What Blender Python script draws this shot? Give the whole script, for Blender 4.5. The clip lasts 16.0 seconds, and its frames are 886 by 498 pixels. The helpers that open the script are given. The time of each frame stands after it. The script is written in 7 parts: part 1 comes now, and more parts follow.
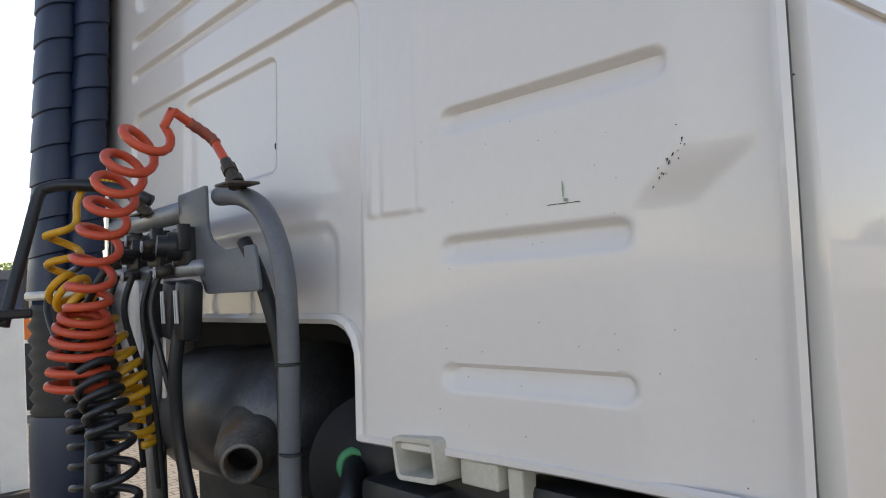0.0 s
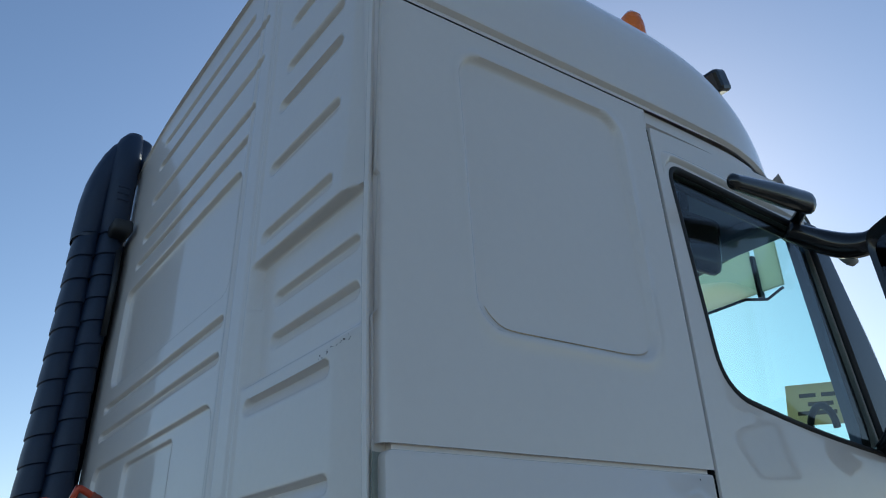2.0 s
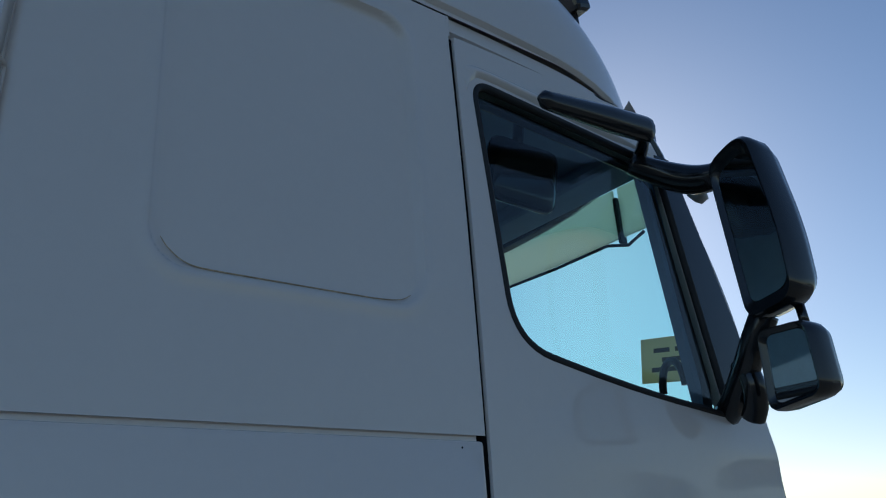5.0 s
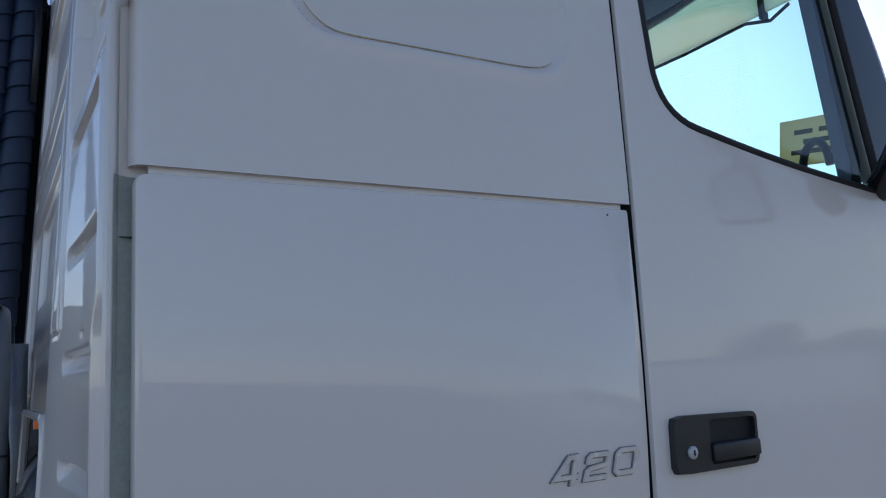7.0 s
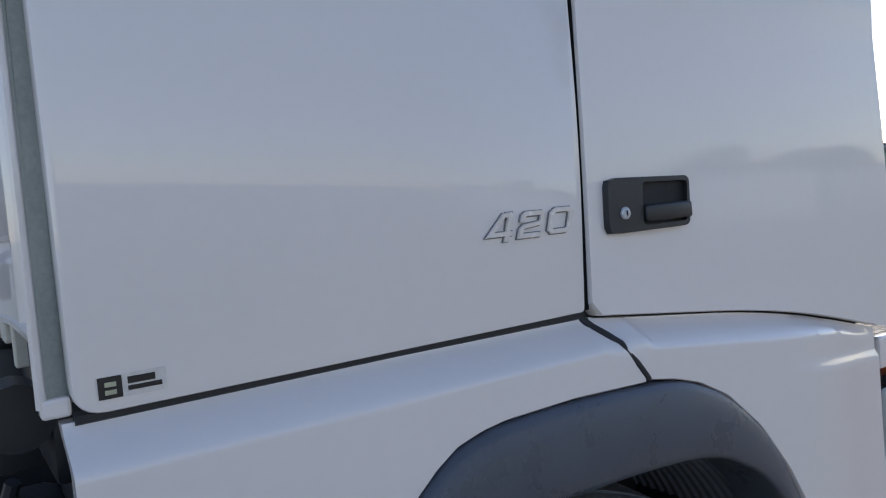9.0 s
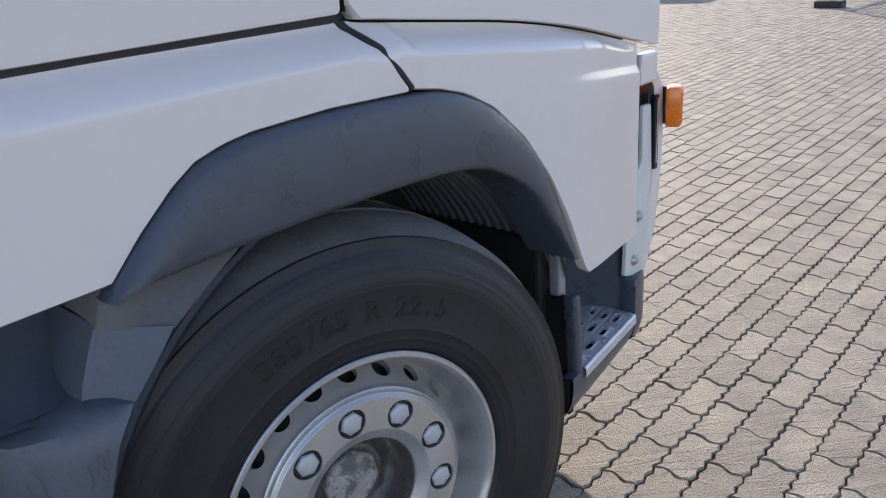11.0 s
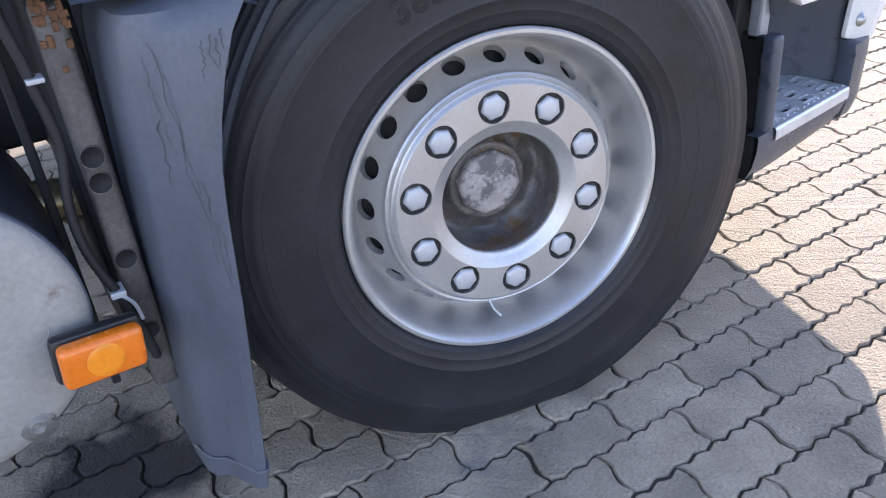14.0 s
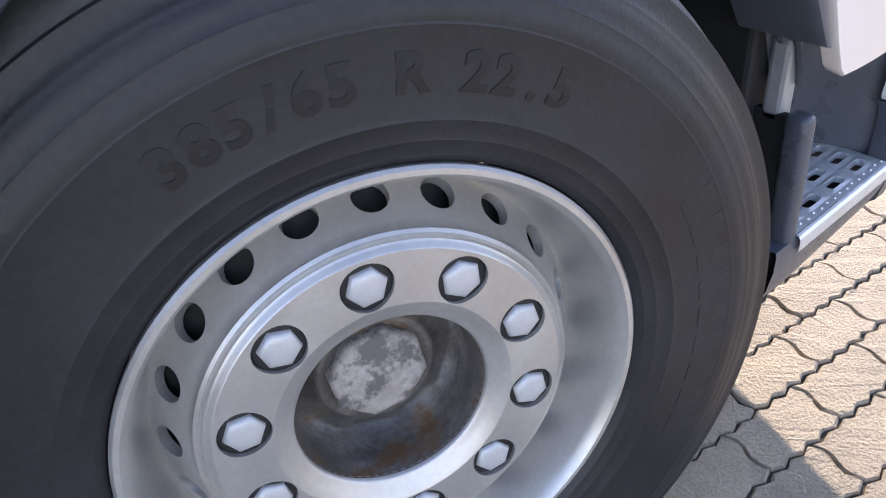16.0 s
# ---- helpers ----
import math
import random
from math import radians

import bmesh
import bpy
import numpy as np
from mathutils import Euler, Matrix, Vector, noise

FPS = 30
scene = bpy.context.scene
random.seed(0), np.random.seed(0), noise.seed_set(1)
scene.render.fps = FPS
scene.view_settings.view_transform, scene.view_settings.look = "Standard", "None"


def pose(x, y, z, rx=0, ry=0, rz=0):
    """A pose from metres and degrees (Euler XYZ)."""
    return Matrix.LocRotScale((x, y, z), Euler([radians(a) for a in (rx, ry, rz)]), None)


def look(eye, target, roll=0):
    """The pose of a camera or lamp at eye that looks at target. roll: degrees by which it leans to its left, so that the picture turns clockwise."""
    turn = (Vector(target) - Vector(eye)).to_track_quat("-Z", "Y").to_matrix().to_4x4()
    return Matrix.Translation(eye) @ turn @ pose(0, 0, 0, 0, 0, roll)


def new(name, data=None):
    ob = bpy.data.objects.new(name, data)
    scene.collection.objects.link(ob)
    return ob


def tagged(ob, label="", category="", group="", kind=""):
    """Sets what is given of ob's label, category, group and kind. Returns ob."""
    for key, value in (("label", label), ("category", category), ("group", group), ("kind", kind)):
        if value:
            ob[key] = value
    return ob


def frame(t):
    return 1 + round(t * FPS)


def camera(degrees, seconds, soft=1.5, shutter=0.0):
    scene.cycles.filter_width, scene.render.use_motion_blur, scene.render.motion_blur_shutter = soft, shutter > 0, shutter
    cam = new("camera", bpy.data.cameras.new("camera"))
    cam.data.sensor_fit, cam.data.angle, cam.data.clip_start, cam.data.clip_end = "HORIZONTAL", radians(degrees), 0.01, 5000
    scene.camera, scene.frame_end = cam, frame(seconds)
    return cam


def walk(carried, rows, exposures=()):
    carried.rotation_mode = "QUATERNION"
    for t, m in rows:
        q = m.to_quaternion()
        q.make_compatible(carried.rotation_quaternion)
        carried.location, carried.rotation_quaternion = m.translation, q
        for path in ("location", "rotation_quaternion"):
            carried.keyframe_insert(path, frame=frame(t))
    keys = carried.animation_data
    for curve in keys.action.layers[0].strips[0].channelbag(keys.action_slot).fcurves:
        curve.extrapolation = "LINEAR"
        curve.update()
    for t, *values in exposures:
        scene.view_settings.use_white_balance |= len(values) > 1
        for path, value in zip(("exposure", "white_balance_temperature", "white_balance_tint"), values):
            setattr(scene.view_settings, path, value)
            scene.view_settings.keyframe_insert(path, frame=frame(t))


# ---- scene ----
cam = camera(59.5, 16.0, soft=1.1)
PATH = [
    (0, (-0.777, -0.344, 1.745), (0.514, 1.181, 1.828), -3.1),
    (0.5, (-0.96, -0.547, 1.794), (0.238, 0.963, 2.329), -2.1),
    (1, (-1.021, -0.724, 1.817), (0.07, 0.738, 2.635), -1.8),
    (1.5, (-0.871, -0.942, 1.797), (0.221, 0.523, 2.61), -2.4),
    (2, (-0.673, -1.118, 1.79), (0.418, 0.341, 2.615), -2.7),
    (2.5, (-0.507, -1.107, 1.795), (0.597, 0.341, 2.622), -2.9),
    (3, (-0.354, -1.08, 1.84), (0.76, 0.365, 2.659), -3.1),
    (3.2, (-0.287, -1.104, 1.842), (0.828, 0.343, 2.658), -3.3),
    (5.3, (-0.089, -1.148, 1.816), (1.11, 0.298, 2.503), -4.0),
    (5.5, (-0.094, -1.132, 1.808), (1.137, 0.331, 2.395), -4.0),
    (6, (-0.104, -1.108, 1.793), (1.159, 0.405, 2.131), -3.9),
    (6.5, (-0.128, -1.098, 1.767), (0.941, 0.562, 2.087), -2.8),
    (7, (-0.137, -1.065, 1.738), (0.871, 0.634, 2.053), -3.2),
    (7.5, (-0.131, -1.048, 1.704), (0.843, 0.698, 1.768), -3.9),
    (8, (-0.121, -1.05, 1.611), (0.813, 0.717, 1.526), -5.6),
    (8.2, (-0.117, -1.051, 1.601), (0.811, 0.718, 1.507), -5.8),
    (10.3, (-0.02, -1.03, 1.611), (1.456, 0.284, 1.301), -3.6),
    (10.5, (-0.003, -1.02, 1.582), (1.45, 0.274, 1.121), -3.7),
    (11, (0.02, -1.022, 1.494), (1.364, 0.261, 0.755), -4.5),
    (11.5, (0.007, -1.006, 1.427), (1.136, 0.458, 0.664), -4.6),
    (12, (-0.006, -0.982, 1.353), (0.978, 0.571, 0.566), -4.9),
    (12.5, (0.0, -0.974, 1.277), (0.967, 0.58, 0.468), -4.6),
    (13, (0.01, -0.983, 1.216), (0.949, 0.557, 0.353), -4.5),
    (13.5, (0.022, -1.003, 1.187), (0.924, 0.499, 0.222), -4.5),
    (14, (0.051, -1.04, 1.15), (0.927, 0.428, 0.112), -4.6),
    (14.5, (0.122, -1.035, 1.127), (0.998, 0.424, 0.076), -4.6),
    (15, (0.24, -0.905, 1.126), (1.118, 0.543, 0.062), -4.5),
    (15.5, (0.334, -0.769, 1.141), (1.22, 0.667, 0.067), -4.5),
    (16, (0.494, -0.62, 1.127), (1.395, 0.797, 0.04), -4.4),
]
EXPOSURES = [(0.0, 1.07, 7200, 22), (0.5, 0.47, 6700, 19), (1.0, -0.04, 6210, 13), (1.5, -0.16, 5710, 10), (2.0, -0.2, 5490, 9), (2.5, -0.34, 5390, 9), (3.2, -0.44, 5340, 7), (5.3, -0.9, 5010, 9), (6.0, -0.45, 5330, 14), (6.5, -0.05, 5480, 20), (7.0, 0.05, 5580, 20), (7.5, 0.02, 5630, 22), (8.0, 0.62, 5880, 22), (10.3, 0.58, 5920, 22), (11.0, 1.0, 6090, 24), (11.5, 1.38, 5840, 25), (12.5, 2.0, 5840, 26), (13.5, 2.06, 5990, 28), (14.5, 2.02, 6340, 31), (16.0, 2.02, 6490, 29)]
walk(cam, [(t, look(eye, target, roll)) for t, eye, target, roll in PATH], EXPOSURES)


# ---- light ----
SUN_AZ, SUN_EL = 40.0, 23.0
world = bpy.data.worlds.new("sky")
scene.world = world
world.use_nodes = True
wn, wl = world.node_tree.nodes, world.node_tree.links
sky = wn.new("ShaderNodeTexSky")
sky.sky_type, sky.sun_disc = "NISHITA", False
sky.sun_elevation, sky.sun_rotation = radians(SUN_EL), radians(90 - SUN_AZ)
sky.air_density, sky.dust_density, sky.ozone_density = 1.0, 0.3, 0.0
wn["Background"].inputs["Strength"].default_value = 0.13
wl.new(sky.outputs["Color"], wn["Background"].inputs["Color"])
sun_lamp = bpy.data.lights.new("sun", "SUN")
sun_lamp.energy, sun_lamp.angle, sun_lamp.color = 2.6, radians(0.6), (1.0, 0.92, 0.68)
sun = new("sun", sun_lamp)
sun.matrix_world = look((20 * math.cos(radians(SUN_AZ)), 20 * math.sin(radians(SUN_AZ)), 20 * math.tan(radians(SUN_EL))), (0, 0, 0))


# ---- mesh tools ----
def part(name, bm, material, parent=None, label="", smooth=None, pose_m=None):
    """Links a bmesh as one mesh object, under parent where one is given."""
    if smooth is not None:
        for f in bm.faces:
            f.smooth = True
        for e in bm.edges:
            e.smooth = not (len(e.link_faces) == 2 and e.calc_face_angle(0) > radians(smooth))
    me = bpy.data.meshes.new(name)
    bm.to_mesh(me)
    bm.free()
    for m in (material if isinstance(material, (list, tuple)) else [material]):
        me.materials.append(m)
    ob = new(name, me)
    if parent is not None:
        ob.parent = parent
    if pose_m is not None:
        ob.matrix_local = pose_m
    return tagged(ob, label) if label else ob


def thing(name, label, category, m=None, group="", kind=""):
    """An empty at the base of a thing, which parents its parts."""
    ob = new(name)
    ob.empty_display_size = 0.1
    if m is not None:
        ob.matrix_world = m
    return tagged(ob, label, category, group, kind)


def box(bm, x0, x1, y0, y1, z0, z1, bevel=0.0, seg=2, m=None):
    """A block between two corners, its edges rounded by bevel."""
    made = bmesh.ops.create_cube(bm, size=1.0, matrix=Matrix.Translation(((x0 + x1) / 2, (y0 + y1) / 2, (z0 + z1) / 2)) @ Matrix.Diagonal((x1 - x0, y1 - y0, z1 - z0, 1)))
    vs = made["verts"]
    if bevel:
        es = list({e for v in vs for e in v.link_edges})
        res = bmesh.ops.bevel(bm, geom=es, offset=bevel, segments=seg, profile=0.5, affect="EDGES")
        vs = list({v for f in res["faces"] for v in f.verts} | {v for v in vs if v.is_valid})
    if m is not None:
        bmesh.ops.transform(bm, matrix=m, verts=vs)
    return vs


def sweep(bm, pts, radius, seg=10, closed=False, caps=True, flat=1.0):
    """A tube along a line of points; radius may be a number or a list; flat squashes it along its second axis."""
    pts = [Vector(p) for p in pts]
    n = len(pts)
    rad = radius if isinstance(radius, (list, tuple)) else [radius] * n
    rings, up = [], None
    for i, p in enumerate(pts):
        a = pts[(i - 1) % n] if closed or i else pts[0]
        b = pts[(i + 1) % n] if closed or i < n - 1 else pts[-1]
        t = (b - a).normalized()
        if up is None:
            up = Vector((0, 0, 1)) if abs(t.z) < 0.9 else Vector((1, 0, 0))
        u = (up - t * up.dot(t)).normalized()
        v = t.cross(u)
        up = u
        rings.append([bm.verts.new(p + rad[i] * (math.cos(2 * math.pi * k / seg) * u + flat * math.sin(2 * math.pi * k / seg) * v)) for k in range(seg)])
    for i in range(n if closed else n - 1):
        a, b = rings[i], rings[(i + 1) % n]
        for k in range(seg):
            bm.faces.new((a[k], a[(k + 1) % seg], b[(k + 1) % seg], b[k]))
    if caps and not closed:
        bm.faces.new(rings[0][::-1])
        bm.faces.new(rings[-1])
    return rings


def lathe(bm, profile, seg=64, close=False):
    """Turns a profile of (radius, height along -y) round the y axis."""
    rings = []
    for r, h in profile:
        rings.append([bm.verts.new((r * math.cos(2 * math.pi * k / seg), -h, r * math.sin(2 * math.pi * k / seg))) for k in range(seg)])
    pairs = list(zip(rings, rings[1:])) + ([(rings[-1], rings[0])] if close else [])
    for a, b in pairs:
        for k in range(seg):
            bm.faces.new((a[k], a[(k + 1) % seg], b[(k + 1) % seg], b[k]))
    return rings


def smooth_line(pts, n=8, closed=False):
    """A Catmull-Rom line through points of any size."""
    pts = [Vector(p) for p in pts]
    out, m = [], len(pts)
    for i in range(m if closed else m - 1):
        g = (lambda j: pts[j % m]) if closed else (lambda j: pts[min(max(j, 0), m - 1)])
        p0, p1, p2, p3 = g(i - 1), g(i), g(i + 1), g(i + 2)
        for k in range(n):
            t = k / n
            out.append(0.5 * (2 * p1 + (p2 - p0) * t + (2 * p0 - 5 * p1 + 4 * p2 - p3) * t * t + (3 * p1 - p0 - 3 * p2 + p3) * t ** 3))
    if not closed:
        out.append(pts[-1])
    return out


def rounded(corners, n=6):
    """A 2D outline with rounded corners from rows of (x, z, radius)."""
    out, m = [], len(corners)
    for i, (x, z, r) in enumerate(corners):
        p = Vector((x, z))
        a = (Vector(corners[i - 1][:2]) - p)
        b = (Vector(corners[(i + 1) % m][:2]) - p)
        ra = min(r, 0.48 * a.length, 0.48 * b.length)
        if ra < 1e-4:
            out.append(p)
            continue
        s, e = p + a.normalized() * ra, p + b.normalized() * ra
        for k in range(n + 1):
            t = k / n
            out.append(s * (1 - t) ** 2 + p * 2 * t * (1 - t) + e * t * t)
    return out


def slab(bm, outline, where, inner=-0.004, edge=0.004, back=0.03):
    """A plate from a 2D outline: where(x, z, off) places a point that lies off behind the face; its edge rolls back."""
    mid = sum((Vector(p) for p in outline), Vector((0, 0))) / len(outline)
    def ring(shrink, off):
        out, n = [], len(outline)
        for i, p in enumerate(outline):
            d = (Vector(outline[(i + 1) % n]) - Vector(outline[i - 1])).normalized()
            q = Vector(p) + Vector((-d.y, d.x)) * shrink
            out.append(bm.verts.new(where(q.x, q.y, off)))
        return out
    area = sum(outline[i - 1][0] * outline[i][1] - outline[i][0] * outline[i - 1][1] for i in range(len(outline)))
    s = 1 if area > 0 else -1
    rings = [ring(0, back), ring(0, edge), ring(s * edge * 0.3, edge * 0.3), ring(s * edge, 0)]
    n = len(outline)
    for a, b in zip(rings, rings[1:]):
        for k in range(n):
            f = (a[k], a[(k + 1) % n], b[(k + 1) % n], b[k])
            bm.faces.new(f if s > 0 else f[::-1])
    return rings[-1]


def from_grid(pts, keep=None):
    """A bmesh from a grid of points [row][column]; keep(i, j) says which cells stay."""
    bm = bmesh.new()
    vs = [[bm.verts.new(p) for p in row] for row in pts]
    for i in range(len(vs) - 1):
        for j in range(len(vs[0]) - 1):
            if keep is None or keep(i, j):
                bm.faces.new((vs[i][j], vs[i][j + 1], vs[i + 1][j + 1], vs[i + 1][j]))
    loose = [v for v in bm.verts if not v.link_faces]
    bmesh.ops.delete(bm, geom=loose, context="VERTS")
    return bm


def step(a, b, x):
    t = min(max((x - a) / (b - a), 0.0), 1.0)
    return t * t * (3 - 2 * t)


# ---- materials ----
def mat(name, base, rough=0.5, metal=0.0, vary=0.12, scale=6.0, fine=120.0, bump=0.0, bump_scale=200.0, dirt=None, dirt_amount=0.0, dirt_scale=3.0, coat=0.0, rough_vary=0.1, per_object=0.0, per_island=0.0, spec=0.5, stain=None, world_space=False, bump_depth=0.002):
    """A surface with its colour varied at two scales, a fine relief and, where given, dirt of another colour in cloudy patches."""
    m = bpy.data.materials.new(name)
    m.use_nodes = True
    n, l = m.node_tree.nodes, m.node_tree.links
    p = n["Principled BSDF"]
    co = n.new("ShaderNodeNewGeometry").outputs["Position"] if world_space else n.new("ShaderNodeTexCoord").outputs["Object"]
    def tex(s, detail=6.0, r=0.6):
        t = n.new("ShaderNodeTexNoise")
        t.inputs["Scale"].default_value, t.inputs["Detail"].default_value, t.inputs["Roughness"].default_value = s, detail, r
        l.new(co, t.inputs["Vector"])
        return t.outputs["Fac"]
    def ramp(x, a, b):
        t = n.new("ShaderNodeMapRange")
        t.inputs["From Min"].default_value, t.inputs["From Max"].default_value, t.inputs["To Min"].default_value, t.inputs["To Max"].default_value = 0.3, 0.7, a, b
        l.new(x, t.inputs["Value"])
        return t.outputs["Result"]
    big, small = tex(scale), tex(fine, 3.0)
    val = n.new("ShaderNodeMath")
    val.operation = "MULTIPLY"
    l.new(ramp(big, 1 - vary, 1 + vary), val.inputs[0])
    l.new(ramp(small, 1 - vary * 0.6, 1 + vary * 0.6), val.inputs[1])
    fac = val.outputs[0]
    if per_object or per_island:
        info = n.new("ShaderNodeObjectInfo" if per_object else "ShaderNodeNewGeometry")
        per_object = per_object or per_island
        mr = n.new("ShaderNodeMapRange")
        mr.inputs["To Min"].default_value, mr.inputs["To Max"].default_value = 1 - per_object, 1 + per_object
        l.new(info.outputs["Random Per Island" if per_island else "Random"], mr.inputs["Value"])
        v2 = n.new("ShaderNodeMath")
        v2.operation = "MULTIPLY"
        l.new(fac, v2.inputs[0])
        l.new(mr.outputs["Result"], v2.inputs[1])
        fac = v2.outputs[0]
    mul = n.new("ShaderNodeVectorMath")
    mul.operation = "SCALE"
    mul.inputs[0].default_value = base
    l.new(fac, mul.inputs["Scale"])
    colour = mul.outputs["Vector"]
    if dirt is not None:
        d = tex(dirt_scale, 9.0, 0.68)
        mr = n.new("ShaderNodeMapRange")
        lo = 0.72 - 0.3 * dirt_amount
        mr.inputs["From Min"].default_value, mr.inputs["From Max"].default_value = lo, lo + 0.09
        l.new(d, mr.inputs["Value"])
        mix = n.new("ShaderNodeMix")
        mix.data_type = "RGBA"
        l.new(mr.outputs["Result"], mix.inputs["Factor"])
        l.new(colour, mix.inputs["A"])
        mix.inputs["B"].default_value = (*dirt, 1)
        colour = mix.outputs["Result"]
    if stain is not None:
        # one spill with a ragged edge
        (sx, sy, sr), tone_ = stain
        off = n.new("ShaderNodeVectorMath")
        off.operation = "DISTANCE"
        l.new(co, off.inputs[0])
        off.inputs[1].default_value = (sx, sy, 0.0)
        wob = n.new("ShaderNodeMath")
        wob.operation = "MULTIPLY_ADD"
        l.new(tex(7.0, 8.0, 0.6), wob.inputs[0])
        wob.inputs[1].default_value = 0.5
        l.new(off.outputs["Value"], wob.inputs[2])
        mr = n.new("ShaderNodeMapRange")
        mr.inputs["From Min"].default_value, mr.inputs["From Max"].default_value, mr.inputs["To Min"].default_value, mr.inputs["To Max"].default_value = sr + 0.2, sr + 0.32, 1.0, 0.0
        l.new(wob.outputs[0], mr.inputs["Value"])
        mix = n.new("ShaderNodeMix")
        mix.data_type = "RGBA"
        l.new(mr.outputs["Result"], mix.inputs["Factor"])
        l.new(colour, mix.inputs["A"])
        mix.inputs["B"].default_value = (*tone_, 1)
        colour = mix.outputs["Result"]
    l.new(colour, p.inputs["Base Color"])
    l.new(ramp(big, max(rough - rough_vary, 0.02), min(rough + rough_vary, 1)), p.inputs["Roughness"])
    p.inputs["Metallic"].default_value = metal
    p.inputs["Specular IOR Level"].default_value = spec
    if coat:
        p.inputs["Coat Weight"].default_value, p.inputs["Coat Roughness"].default_value = coat, 0.03
    if bump:
        b = n.new("ShaderNodeBump")
        b.inputs["Strength"].default_value, b.inputs["Distance"].default_value = bump, bump_depth
        l.new(tex(bump_scale, 4.0), b.inputs["Height"])
        l.new(b.outputs["Normal"], p.inputs["Normal"])
    return m


WHITE = mat("white_paint", (0.765, 0.71, 0.668), 0.42, vary=0.015, scale=1.5, fine=40, coat=0.9, rough_vary=0.02, bump=0.012, bump_scale=14)
WHITE_REAR = mat("worn_white_paint", (0.765, 0.714, 0.674), 0.36, vary=0.02, scale=2.0, fine=60, coat=0.55, rough_vary=0.02, bump=0.016, bump_scale=18)
BLACK = mat("black_plastic", (0.018, 0.019, 0.021), 0.42, vary=0.15, bump=0.15, bump_scale=900)
SOFT_BLACK = mat("black_rubber", (0.014, 0.014, 0.015), 0.6, vary=0.2, bump=0.1)
GLOSS_BLACK = mat("gloss_black", (0.012, 0.013, 0.015), 0.18, vary=0.1, coat=0.3)
GREY_PLASTIC = mat("grey_plastic", (0.064, 0.075, 0.096), 0.32, vary=0.12, scale=9, bump=0.25, bump_scale=700, dirt=(0.13, 0.13, 0.125), dirt_amount=0.25, dirt_scale=4)
MUD_PLASTIC = mat("faded_plastic", (0.087, 0.097, 0.118), 0.38, vary=0.16, scale=7, bump=0.25, bump_scale=500, dirt=(0.15, 0.152, 0.155), dirt_amount=0.3, dirt_scale=6)
TYRE = mat("tyre_rubber", (0.0185, 0.0190, 0.0218), 0.46, vary=0.28, scale=8, bump=0.3, bump_scale=260, dirt=(0.022, 0.0230, 0.0265), dirt_amount=0.45, dirt_scale=5, spec=0.40)
# tread colour raised to stand in for light bounced under the arch
TREAD = mat("lightened_tread_rubber", (0.145, 0.14, 0.132), 0.75, vary=0.25, scale=9, bump=0.4, bump_scale=160, dirt=(0.17, 0.16, 0.14), dirt_amount=0.35, dirt_scale=6)
# black liner plastic with the arch's bounce light put into the base colour
LINER = mat("lightened_liner_plastic", (0.115, 0.125, 0.145), 0.7, vary=0.2, scale=7, bump=0.2, bump_scale=200)
RETURN_PLASTIC = mat("tan_grey_guard_plastic", (0.125, 0.12, 0.112), 0.6, vary=0.15, scale=8, bump=0.2, bump_scale=300)
STEEL = mat("silver_wheel_paint", (0.53, 0.527, 0.515), 0.41, metal=0.70, vary=0.08, scale=10, bump=0.06, bump_scale=350, dirt=(0.30, 0.26, 0.21), dirt_amount=0.03, dirt_scale=14)
NUT = mat("nut_cap_plastic", (0.50, 0.51, 0.52), 0.4, metal=0.25, vary=0.05, scale=30, dirt=(0.35, 0.31, 0.26), dirt_amount=0.12, dirt_scale=40)
HUB = mat("worn_hub", (0.12, 0.11, 0.10), 0.4, vary=0.5, scale=14, bump=0.3, bump_scale=60, dirt=(0.14, 0.08, 0.04), dirt_amount=0.6, dirt_scale=12)
HUB_CAP = mat("flaking_hub_cap", (0.36, 0.33, 0.31), 0.65, vary=0.2, scale=40, bump=0.35, bump_scale=90, dirt=(0.13, 0.125, 0.12), dirt_amount=0.84, dirt_scale=26)
DARK = mat("dark_underbody", (0.012, 0.012, 0.013), 0.7, vary=0.3, bump=0.3, bump_scale=60)
ORANGE = mat("orange_lens", (0.86, 0.19, 0.005), 0.25, vary=0.06, scale=30, coat=0.5)
PAVER = dict(vary=0.3, scale=5, fine=150, bump=1.0, bump_scale=130, bump_depth=0.006, dirt=(0.22, 0.205, 0.18), dirt_amount=0.30, dirt_scale=2.2, world_space=True, stain=((0.04, 0.28, 0.16), (0.030, 0.028, 0.026)))
CONCRETE = mat("paver_concrete", (0.335, 0.283, 0.208), 0.75, per_object=0.13, **PAVER)
JOINT = mat("joint_sand", (0.058, 0.050, 0.038), 0.95, vary=0.3, scale=4, fine=90, bump=0.8, bump_scale=150)


# ---- the yard: sand between the near blocks, block paving drawn by the material farther off ----
FAR_PAVING = bpy.data.materials.new("far_block_paving")
FAR_PAVING.use_nodes = True
fn, fl = FAR_PAVING.node_tree.nodes, FAR_PAVING.node_tree.links
fco = fn.new("ShaderNodeTexCoord").outputs["Object"]
brick = fn.new("ShaderNodeTexBrick")
brick.inputs["Color1"].default_value, brick.inputs["Color2"].default_value = (0.335, 0.283, 0.208, 1), (0.27, 0.228, 0.17, 1)
brick.inputs["Mortar"].default_value = (0.09, 0.08, 0.068, 1)
brick.inputs["Scale"].default_value, brick.inputs["Brick Width"].default_value, brick.inputs["Row Height"].default_value, brick.inputs["Mortar Size"].default_value = 1.0, 0.2125, 0.113, 0.010
fl.new(fco, brick.inputs["Vector"])
